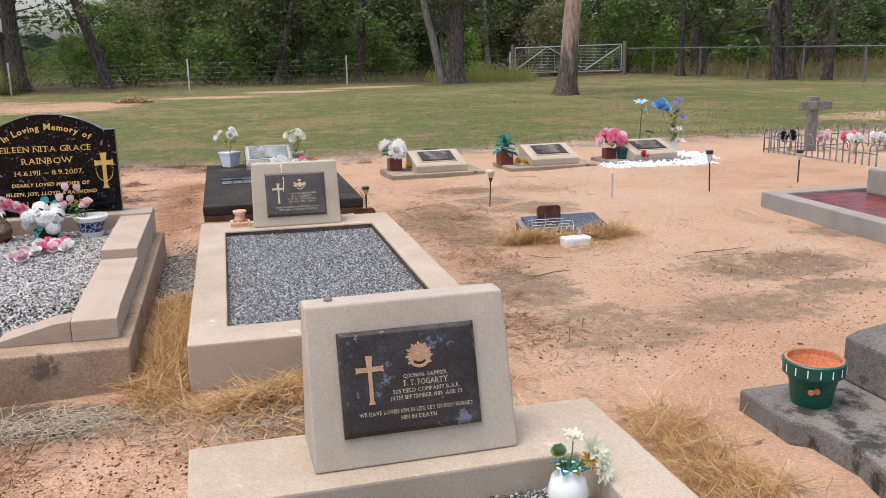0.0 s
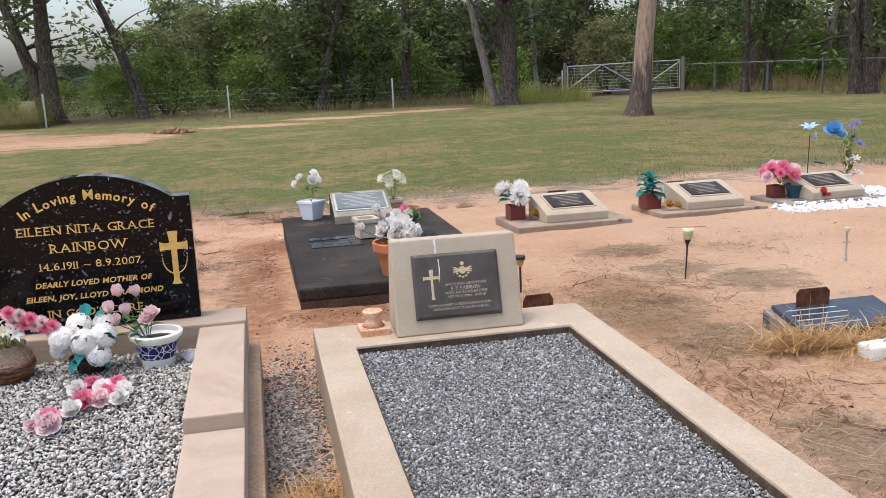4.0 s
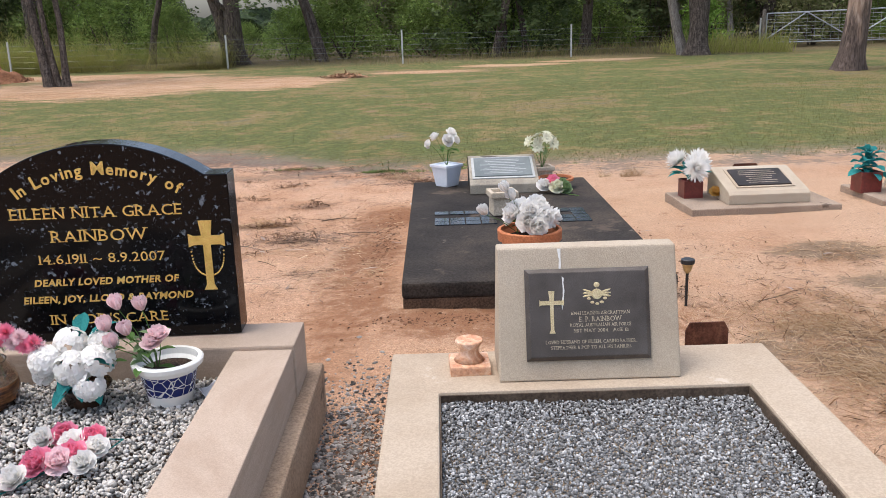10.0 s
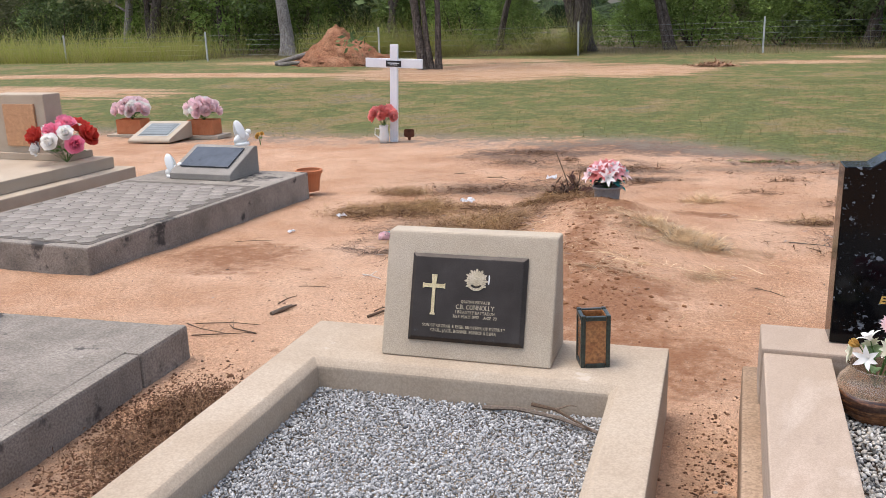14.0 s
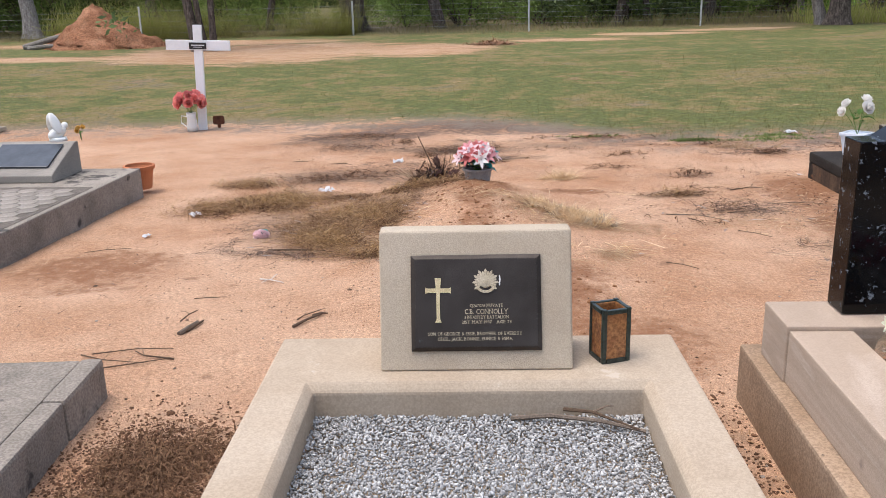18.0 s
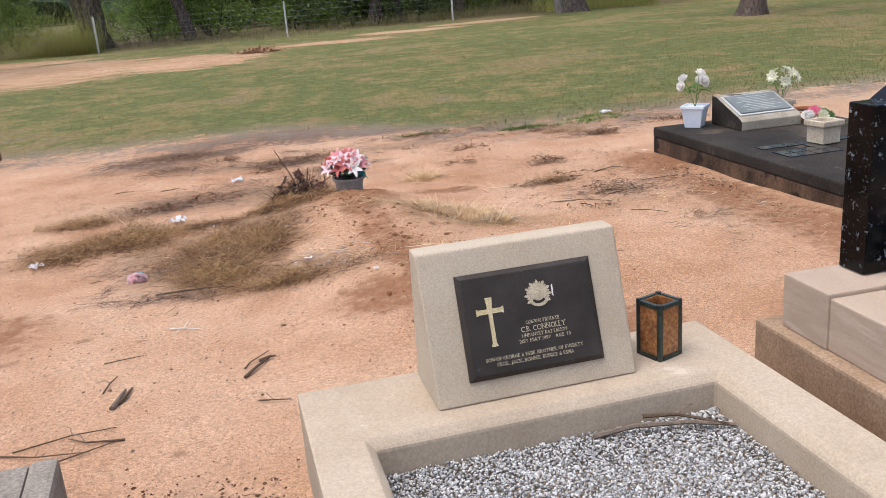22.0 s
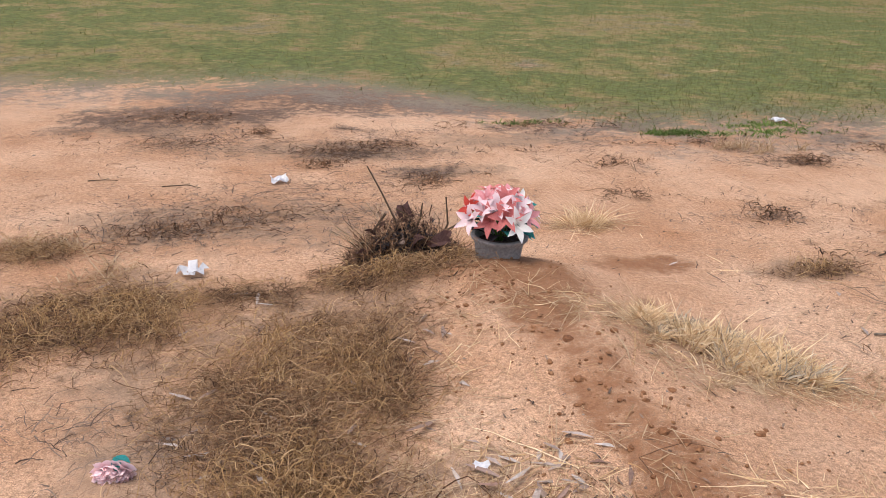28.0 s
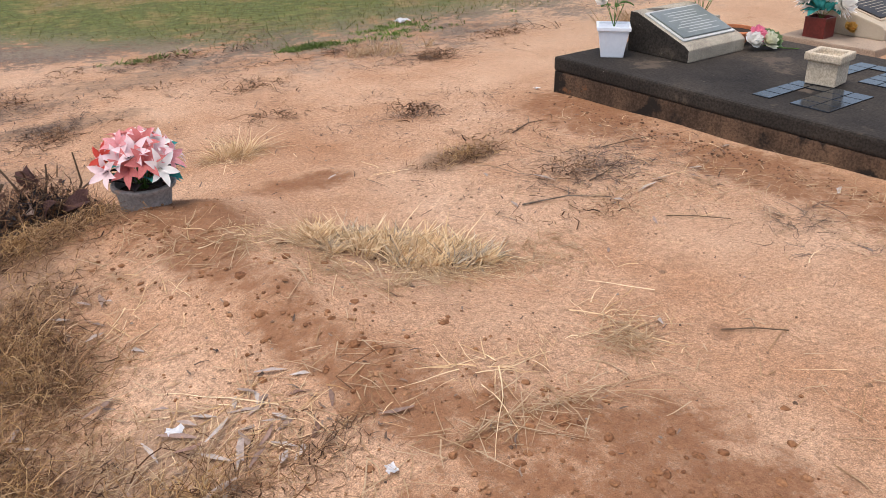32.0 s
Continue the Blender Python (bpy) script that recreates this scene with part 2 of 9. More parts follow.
SANDSTONE = paint("sandstone", [(0.35, 0.258, 0.19), (0.41, 0.315, 0.24), (0.36, 0.275, 0.205), (0.45, 0.36, 0.285)], 2.2, 0.85, 0.12, 300, 0.3, 0.001, [((0.26, 0.195, 0.155), 2.5, 0.68)], 0.07, stretch=(1, 0.5, 5), twist=1.5)
GREY_SLAB = paint("old_concrete", [(0.15, 0.128, 0.104), (0.24, 0.205, 0.168), (0.31, 0.268, 0.222)], 2.4, 0.9, 0.25, 120, 0.5, 0.003, [((0.07, 0.062, 0.055), 2.8, 0.57), ((0.37, 0.33, 0.28), 14, 0.67)])
BLACK_SLAB = paint("blackened_concrete", [(0.017, 0.014, 0.012), (0.034, 0.028, 0.023), (0.062, 0.048, 0.036)], 1.9, 0.85, 0.35, 90, 0.6, 0.004, [((0.085, 0.064, 0.048), 3.4, 0.6), ((0.13, 0.105, 0.085), 11, 0.66), ((0.24, 0.21, 0.18), 30, 0.7)])
BRONZE = paint("bronze_plaque", [(0.03, 0.023, 0.018), (0.042, 0.033, 0.027), (0.058, 0.047, 0.04)], 9, 0.5, 0.2, 300, 0.25, 0.0008, [((0.075, 0.075, 0.078), 16, 0.66)], metal=0.6)
# lighter copy of the bronze, with the sky's reflection put into its colour
BRONZE_SKYLIT = paint("bronze_plaque_skylit", [(0.056, 0.044, 0.035), (0.082, 0.067, 0.056), (0.108, 0.091, 0.078)], 9, 0.45, 0.2, 300, 0.25, 0.0008, metal=0.4)
BRONZE_OLD = paint("bronze_weathered", [(0.03, 0.022, 0.018), (0.045, 0.035, 0.03), (0.07, 0.062, 0.06)], 9, 0.42, 0.3, 200, 0.35, 0.001, [((0.17, 0.19, 0.22), 11, 0.58)], metal=0.6)
GILT = paint("gilt", [(0.6, 0.37, 0.08), (0.82, 0.56, 0.17)], 30, 0.45, 0.3, 300, 0.2, 0.0005, metal=0.4)
BRONZE_LETTER = paint("bronze_letter", [(0.42, 0.34, 0.22), (0.58, 0.48, 0.34)], 40, 0.45, 0.3, 300, 0.1, 0.0005, metal=0.4)
GOLD_PALE = paint("polished_bronze", [(0.5, 0.39, 0.2), (0.66, 0.54, 0.32)], 30, 0.45, 0.3, 300, 0.1, 0.0005, metal=0.4)
COPPER = paint("copper_badge", [(0.42, 0.23, 0.12), (0.55, 0.33, 0.18)], 30, 0.45, 0.3, 300, 0.1, 0.0005, metal=0.4)
WHITE = paint("white_paint", [(0.74, 0.74, 0.74), (0.82, 0.82, 0.82)], 5, 0.5, 0.08, 60, 0.1, 0.001, [((0.6, 0.58, 0.54), 6, 0.70)])
CERAMIC = paint("white_ceramic", [(0.76, 0.74, 0.68), (0.83, 0.81, 0.76)], 6, 0.25, 0.05, 40, 0.0)
TERRACOTTA = paint("terracotta", [(0.42, 0.14, 0.06), (0.52, 0.2, 0.09)], 9, 0.75, 0.2, 120, 0.3, 0.001, [((0.6, 0.4, 0.28), 12, 0.66)])
SOIL = paint("potting_soil", [(0.03, 0.02, 0.014), (0.07, 0.045, 0.03)], 30, 0.95, 0.4, 120, 1.0, 0.01)
DARK_PLASTIC = paint("dark_plastic", [(0.012, 0.012, 0.013), (0.02, 0.02, 0.02)], 10, 0.45, 0.1, 60, 0.1, 0.0005)
GALV = paint("galvanised_steel", [(0.4, 0.42, 0.43), (0.52, 0.54, 0.55)], 9, 0.5, 0.2, 80, 0.1, 0.0005, metal=0.7)
WOOD_GREY = paint("weathered_wood", [(0.12, 0.1, 0.085), (0.2, 0.175, 0.15), (0.27, 0.24, 0.21)], 6, 0.9, 0.3, 60, 0.5, 0.003, stretch=(6, 6, 1))
PLINTH = paint("stained_concrete", [(0.21, 0.135, 0.083), (0.3, 0.205, 0.133), (0.38, 0.272, 0.185)], 2.4, 0.9, 0.2, 120, 0.5, 0.003, [((0.13, 0.095, 0.07), 3.0, 0.62), ((0.08, 0.062, 0.05), 12, 0.68)])
TWIG = paint("dry_twig", [(0.06, 0.04, 0.028), (0.13, 0.085, 0.055), (0.24, 0.18, 0.13)], 20, 0.9, 0.3, 200, 0.4, 0.001, island=True)
STRAW = paint("dry_straw", [(0.3, 0.18, 0.09), (0.45, 0.31, 0.18), (0.54, 0.41, 0.27), (0.36, 0.22, 0.12)], 10, 0.8, 0.15, 200, 0.0, island=True)
TUSSOCK = paint("bleached_grass", [(0.42, 0.245, 0.115), (0.74, 0.54, 0.32), (0.84, 0.68, 0.46), (0.54, 0.35, 0.175), (0.78, 0.61, 0.4), (0.66, 0.47, 0.26)], 10, 0.8, 0.15, 200, 0.0, island=True)
HAY = paint("golden_straw", [(0.36, 0.21, 0.08), (0.58, 0.37, 0.16), (0.68, 0.48, 0.25), (0.48, 0.29, 0.12), (0.26, 0.14, 0.06)], 10, 0.75, 0.15, 200, 0.0, island=True)
WEED_GOLD = paint("golden_weed_stem", [(0.14, 0.068, 0.027), (0.36, 0.21, 0.088), (0.54, 0.35, 0.165), (0.24, 0.13, 0.056), (0.62, 0.44, 0.235)], 10, 0.8, 0.15, 200, 0.0, island=True)
WEED = paint("dead_weed", [(0.05, 0.025, 0.013), (0.23, 0.125, 0.063), (0.42, 0.255, 0.134), (0.11, 0.057, 0.03), (0.6, 0.41, 0.24), (0.17, 0.09, 0.046), (0.48, 0.3, 0.16)], 10, 0.85, 0.2, 200, 0.0, island=True)
CHAFF = paint("grey_litter", [(0.05, 0.032, 0.025), (0.13, 0.085, 0.062), (0.25, 0.175, 0.13), (0.08, 0.052, 0.04)], 10, 0.9, 0.2, 200, 0.0, island=True)
for thin in (STRAW, TUSSOCK, HAY, WEED, WEED_GOLD):
    translucent(thin, 0.4)
DARK_WEED = paint("rotted_stalk", [(0.06, 0.028, 0.015), (0.16, 0.082, 0.043), (0.028, 0.015, 0.01), (0.26, 0.15, 0.083), (0.095, 0.047, 0.026)], 10, 0.9, 0.2, 200, 0.0, island=True)
GREY_STRAW = paint("grey_straw", [(0.16, 0.12, 0.08), (0.36, 0.29, 0.21), (0.5, 0.42, 0.32), (0.25, 0.19, 0.13)], 10, 0.85, 0.15, 200, 0.0, island=True)


# ---- ground ----
def smooth(a, b, v):
    k = np.clip((v - a) / (b - a), 0, 1)
    return k * k * (3 - 2 * k)


def lumps(x, y, seed=0):
    """Cheap smooth noise of two coordinates, about -1 to 1."""
    s = 0
    for i in range(6):
        a, b, c = 12.9898 * (i + 1 + seed), 78.233 * (i + 2 + seed), 37.7 * (i + seed)
        ang = math.sin(a) * 3.1
        s = s + np.sin((x * math.cos(ang) + y * math.sin(ang)) * (1 + 0.45 * i) + math.sin(b) * 6 + c) / (1 + 0.3 * i)
    return s / 3.2


def height(x, y):
    """The lie of the ground, with the burial mound and softer swells."""
    x, y = np.asarray(x, float), np.asarray(y, float)
    near = 1 - smooth(14, 20, np.hypot(x + 1, y - 6))
    # the plot falls away gently towards the back and one side
    fall = 0.09 - 0.05 * (1 - smooth(2.0, 5.0, y)) + 0.012 * np.clip(x, -8, 4.5) - 0.023 * np.clip(y - 7.2, 0, 6.6)
    h = fall * (1 - smooth(14, 23, y)) * (1 - smooth(8, 20, np.abs(x)))
    h = h + 0.012 * lumps(x * 1.3, y * 1.3) * near + 0.006 * lumps(x * 5, y * 5, 3) * near
    # the mound: a ridge with a soft crest
    cx = -2.37 - 0.16 * (y - 7.2)
    along = smooth(6.7, 7.5, y) * (1 - smooth(9.1, 9.65, y)) * (0.45 + 0.32 * np.clip(y - 7.4, 0, 2))
    off = x - cx + 0.05 * lumps(x * 2, y * 2, 5)
    d = np.abs(off) / np.where(off > 0, 0.56, 0.7)
    h = h + 0.158 * along * np.exp(-d * d * 1.9) * (1 + 0.1 * lumps(x * 6, y * 6, 8))
    h = h + 0.014 * along * np.exp(-d * d) * (lumps(x * 16, y * 16, 2) + 0.6 * lumps(x * 33, y * 33, 7))
    h = h + 0.0035 * near * lumps(x * 21, y * 21, 9)
    # earth against the dark slab and under the straw before the tan grave
    h = h + 0.045 * np.exp(-(((x - 0.55) / 0.5) ** 2 + ((y - 3.45) / 0.25) ** 2))
    dx, dy = np.maximum(np.maximum(-0.25 - x, x - 1.05), 0), np.maximum(np.maximum(7.2 - y, y - 9.68), 0)
    h = h + (0.004 + 0.02 * lumps(x * 3, y * 3, 12)) * np.exp(-(np.hypot(dx, dy) / 0.2) ** 2)
    # spoil bank of the far track and a gentle rise under the woods
    h = h + 0.25 * smooth(40, 70, y) + 0.05 * lumps(x * 0.25, y * 0.25, 4) * smooth(14, 22, y)
    return h


def steps(lo, hi, fine, a, b, grow=1.25):
    """Grid lines: fine between a and b, growing wider outside."""
    mid = list(np.arange(a, b + fine / 2, fine))
    s, v, right = fine, mid[-1], []
    while v < hi:
        s *= grow
        v += s
        right.append(v)
    s, v, left = fine, mid[0], []
    while v > lo:
        s *= grow
        v -= s
        left.append(v)
    return np.array(left[::-1] + mid + right)


def make_ground():
    xs, ys = steps(-900, 900, 0.05, -7.5, 6.5, 1.12), steps(-300, 1500, 0.05, 2.0, 13.0, 1.12)
    X, Y = np.meshgrid(xs, ys)
    Z = height(X, Y)
    n, m = len(xs), len(ys)
    co = np.stack([X, Y, Z], -1).reshape(-1, 3)
    i = np.arange(n * m).reshape(m, n)
    quads = np.stack([i[:-1, :-1], i[:-1, 1:], i[1:, 1:], i[1:, :-1]], -1).reshape(-1, 4)
    me = bpy.data.meshes.new("ground")
    me.vertices.add(len(co)), me.loops.add(quads.size), me.polygons.add(len(quads))
    me.vertices.foreach_set("co", co.ravel())
    me.loops.foreach_set("vertex_index", quads.ravel())
    me.polygons.foreach_set("loop_start", np.arange(0, quads.size, 4))
    me.polygons.foreach_set("use_smooth", np.ones(len(quads), bool))
    me.update(calc_edges=True)
    return me


def ground_material():
    g = Graph("sandy_ground", 0.95)
    pos = g.world()
    g.coords = pos
    sep = g.node("ShaderNodeSeparateXYZ")
    g.link(pos, sep.inputs[0])
    x, y = sep.outputs[0], sep.outputs[1]
    broad, mid, fine, tiny, speck = g.noise(0.45, 4), g.noise(2.2, 6, 0.65), g.noise(14, 6, 0.7), g.noise(70, 5, 0.75), g.noise(230, 3, 0.7)
    sand = g.ramp(g.sum("ADD", g.sum("MULTIPLY", broad, 0.5), g.sum("MULTIPLY", mid, 0.5)), [(0.345, 0.177, 0.094), (0.412, 0.235, 0.138), (0.47, 0.288, 0.18), (0.515, 0.332, 0.217)], 0.36, 0.64)
    grain = g.noise(420, 2, 0.6)
    sand = g.mix(0.34, sand, g.grey(g.step(tiny, 0.25, 0.75)), "OVERLAY")
    sand = g.mix(0.32, sand, g.grey(g.step(speck, 0.33, 0.67)), "OVERLAY")
    sand = g.mix(0.36, sand, g.grey(g.step(grain, 0.3, 0.7)), "OVERLAY")
    sand = g.mix(g.step(fine, 0.6, 0.78, 0, 0.45), sand, (0.27, 0.145, 0.08))

    sand = g.mix(g.sum("MULTIPLY", g.step(x, -0.6, 1.6), g.step(broad, 0.3, 0.6, 0.25, 0.6)), sand, g.ramp(tiny, [(0.4, 0.26, 0.16), (0.49, 0.34, 0.225)]))
    # old footmarks, ant holes and drip pits, darker and a little sunk
    pit = g.tree.nodes.new("ShaderNodeTexVoronoi")
    pit.inputs["Scale"].default_value = 4.2
    warp = g.node("ShaderNodeTexNoise", Scale=9.0, Detail=4.0)
    g.link(pos, warp.inputs["Vector"])
    bent = g.node("ShaderNodeMix")
    bent.data_type = "VECTOR"
    bent.inputs[0].default_value = 0.09
    g.link(pos, bent.inputs[4])
    g.link(warp.outputs["Color"], bent.inputs[5])
    g.link(bent.outputs[1], pit.inputs["Vector"])
    keep = g.node("ShaderNodeSeparateColor")
    g.link(pit.outputs["Color"], keep.inputs[0])
    reach = g.step(keep.outputs[0], 0.45, 1.0, 0.0, 0.17)
    pits = g.sum("MULTIPLY", g.step(g.sum("SUBTRACT", pit.outputs["Distance"], reach), 0.05, -0.06), g.step(keep.outputs[0], 0.45, 0.6))
    sand = g.mix(g.sum("MULTIPLY", pits, 0.62), sand, g.ramp(tiny, [(0.17, 0.085, 0.047), (0.27, 0.145, 0.083)]))
    specks = g.sum("MULTIPLY", g.step(g.noise(75, 3, 0.6), 0.6, 0.67), g.step(mid, 0.35, 0.6, 0.35, 1.0))
    sand = g.mix(g.sum("MULTIPLY", specks, 0.45), sand, (0.15, 0.075, 0.042))
    sand = g.mix(g.step(g.noise(130, 2, 0.5), 0.64, 0.7, 0, 0.35), sand, (0.56, 0.42, 0.32))

    def blob(cx, cy, rx, ry):
        dx, dy = g.sum("DIVIDE", g.sum("SUBTRACT", x, cx), rx), g.sum("DIVIDE", g.sum("SUBTRACT", y, cy), ry)
        d = g.sum("ADD", g.sum("MULTIPLY", dx, dx), g.sum("MULTIPLY", dy, dy))
        return g.step(d, 1.0, 0.0)

    def patches(spots):
        total = None
        for s in spots:
            b = blob(*s)
            total = b if total is None else g.sum("MAXIMUM", total, b)
        return total

    def rag(v, lo, hi, most):
        w = g.sum("ADD", g.sum("MULTIPLY", g.sum("SUBTRACT", mid, 0.5), 2.6), g.sum("ADD", g.sum("MULTIPLY", g.sum("SUBTRACT", fine, 0.5), 2.8), g.sum("ADD", g.sum("MULTIPLY", g.sum("SUBTRACT", tiny, 0.5), 3.0), g.sum("MULTIPLY", g.sum("SUBTRACT", speck, 0.5), 1.6))))
        w = g.sum("MULTIPLY", w, g.step(v, 0.0, 0.25))
        return g.step(g.sum("ADD", g.sum("MULTIPLY", v, 0.9), w), lo, hi, 0, most)

    # damp red-brown earth on the mound and round it
    damp = patches([(-0.42, 9.4, 0.38, 0.6), (-2.62, 7.35, 0.4, 0.3), (-2.2, 7.45, 0.4, 0.25), (-2.44, 7.5, 0.2, 0.45), (-2.54, 7.9, 0.17, 0.4), (-2.6, 8.3, 0.14, 0.45), (-2.63, 8.75, 0.16, 0.4), (-2.3, 7.1, 0.45, 0.4), (-2.6, 9.05, 0.3, 0.35), (-2.05, 6.6, 0.6, 0.5), (-2.0, 9.4, 0.3, 0.16), (-4.6, 7.6, 0.6, 0.5), (-0.45, 7.9, 0.3, 1.9), (0.4, 7.0, 1.0, 0.35)])
    sand = g.mix(rag(damp, 0.15, 0.95, 0.85), sand, g.ramp(tiny, [(0.14, 0.056, 0.025), (0.215, 0.094, 0.043), (0.26, 0.124, 0.061)]))
    # grey-brown litter, moss and trodden straw
    litter = patches([(-3.5, 8.75, 0.8, 0.6), (-3.6, 8.35, 0.55, 0.5), (-4.1, 9.25, 0.7, 0.5), (-3.2, 9.1, 0.5, 0.3), (-3.35, 8.05, 0.6, 0.22), (-3.5, 10.15, 1.1, 0.5), (-2.06, 8.6, 0.36, 0.33), (-2.94, 9.5, 0.35, 0.25), (-1.3, 9.27, 0.35, 0.18), (-2.5, 10.97, 0.5, 0.2), (-4.2, 12.2, 0.9, 0.4), (-3.0, 11.5, 1.2, 0.35), (-1.8, 11.7, 1.2, 0.3), (-0.24, 4.6, 0.12, 1.2), (-0.8, 3.45, 1.0, 0.35), (-0.9, 3.65, 0.7, 0.15), (0.3, 3.3, 0.5, 0.3), (-1.7, 4.8, 0.13, 1.4), (-3.45, 5.3, 0.35, 1.0), (0.1, 11.6, 1.6, 0.4), (2.6, 11.6, 2.5, 0.3)])
    sand = g.mix(rag(litter, 0.35, 0.95, 0.6), sand, g.ramp(tiny, [(0.1, 0.066, 0.044), (0.21, 0.14, 0.092), (0.3, 0.2, 0.132)]))
    worn = patches([(1.66, 4.7, 0.4, 0.6), (1.86, 4.0, 0.35, 0.4), (1.79, 6.0, 0.35, 0.35), (1.6, 6.6, 0.5, 0.4), (2.08, 8.05, 0.42, 0.3), (2.2, 7.42, 0.42, 0.28), (2.55, 6.95, 0.4, 0.35), (3.28, 4.2, 0.4, 0.2), (3.2, 4.7, 0.8, 0.4), (4.6, 5.4, 1.0, 0.35), (2.6, 4.0, 0.7, 0.3), (1.9, 3.8, 0.5, 0.3)])
    sand = g.mix(rag(worn, 0.42, 0.68, 0.72), sand, g.ramp(tiny, [(0.07, 0.052, 0.032), (0.16, 0.118, 0.074), (0.27, 0.19, 0.125)]))
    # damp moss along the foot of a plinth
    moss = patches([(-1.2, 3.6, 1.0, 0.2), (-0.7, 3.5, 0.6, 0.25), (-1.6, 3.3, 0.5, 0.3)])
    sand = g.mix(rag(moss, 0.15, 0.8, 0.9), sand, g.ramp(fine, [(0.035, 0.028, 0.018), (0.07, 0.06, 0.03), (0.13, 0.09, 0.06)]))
    # charred ground of an old fire
    ash = patches([(-4.0, 12.65, 1.1, 0.5), (-2.9, 13.3, 2.0, 0.95), (-1.6, 12.9, 1.6, 0.6)])
    sand = g.mix(rag(ash, 0.2, 0.8, 0.92), sand, g.ramp(tiny, [(0.055, 0.035, 0.026), (0.135, 0.085, 0.06)]))
    # mown grass beyond the graves
    rim = g.sum("ADD", g.step(x, -3.2, -0.6, 13.6, 11.75), g.step(x, 3.0, 9.0, 0.0, 0.2))
    g1 = g.sum("ADD", g.sum("SUBTRACT", y, rim), g.sum("ADD", g.sum("MULTIPLY", g.sum("SUBTRACT", mid, 0.5), 2.2), g.sum("ADD", g.sum("MULTIPLY", g.sum("SUBTRACT", fine, 0.5), 2.4), g.sum("MULTIPLY", g.sum("SUBTRACT", tiny, 0.5), 2.6))))
    grass = g.ramp(g.sum("ADD", g.sum("MULTIPLY", broad, 0.35), g.sum("ADD", g.sum("MULTIPLY", mid, 0.35), g.sum("MULTIPLY", g.noise(0.16, 3), 0.35))), [(0.23, 0.145, 0.085), (0.178, 0.137, 0.057), (0.12, 0.124, 0.04), (0.092, 0.106, 0.036), (0.148, 0.133, 0.048), (0.2, 0.146, 0.064), (0.142, 0.126, 0.07), (0.235, 0.152, 0.092)], 0.4, 0.65)
    grass = g.mix(0.35, grass, g.grey(g.step(fine, 0.25, 0.75)), "OVERLAY")
    grass = g.mix(0.4, grass, g.grey(g.step(tiny, 0.25, 0.75)), "OVERLAY")
    green = g.step(g1, 0.1, 0.5)
    bare = patches([(-9.0, 26.0, 5.5, 5.6), (-4.8, 25.6, 2.4, 3.2), (-1.0, 28.8, 2.4, 1.2), (1.6, 31.6, 2.8, 1.1), (4.5, 33.2, 3.0, 1.0), (-16.0, 24.4, 8.0, 1.5), (-24.0, 24.0, 8.0, 1.4), (-14.0, 31.0, 9.0, 2.4), (13.0, 14.6, 3.6, 1.3), (-19, 19, 7, 2.0)])
    streak = g.noise(3.0, 5, 0.65, (0.25, 1.0, 1.0))
    bare = g.step(g.sum("ADD", g.sum("MULTIPLY", bare, 0.8), g.sum("ADD", g.sum("MULTIPLY", g.sum("SUBTRACT", streak, 0.5), 1.8), g.sum("MULTIPLY", g.sum("SUBTRACT", fine, 0.5), 1.0))), 0.22, 0.6)
    green = g.sum("MULTIPLY", green, g.sum("SUBTRACT", 1.0, g.sum("MULTIPLY", bare, 0.8)))
    base = g.mix(green, sand, grass)
    # dead grey thatch where sand meets grass
    thatch = g.sum("MULTIPLY", g.step(g1, -0.7, 0.1), g.step(g1, 1.5, 0.4))
    thatch = g.sum("MULTIPLY", thatch, g.step(g.sum("ADD", g.sum("MULTIPLY", mid, 0.35), g.sum("ADD", g.sum("MULTIPLY", fine, 0.35), g.sum("MULTIPLY", tiny, 0.3))), 0.45, 0.55, 0, 0.85))
    base = g.mix(thatch, base, g.ramp(tiny, [(0.09, 0.065, 0.05), (0.19, 0.15, 0.118), (0.27, 0.22, 0.175)]))
    # leaf litter under the woods
    base = g.mix(g.step(y, 33.5, 37.5), base, g.ramp(fine, [(0.06, 0.045, 0.025), (0.13, 0.1, 0.055), (0.16, 0.14, 0.06)]))
    g.bump(g.sum("ADD", g.sum("MULTIPLY", fine, 0.9), g.sum("ADD", g.sum("MULTIPLY", tiny, 0.5), g.sum("SUBTRACT", g.sum("ADD", g.sum("MULTIPLY", grain, 0.1), g.sum("MULTIPLY", speck, 0.3)), g.sum("MULTIPLY", pits, 0.35)))), 0.7, 0.02)
    return g.colour(base)


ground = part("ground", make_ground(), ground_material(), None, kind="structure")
tagged(ground, "pinkish sandy ground running into mown grass", "ground", kind="structure")


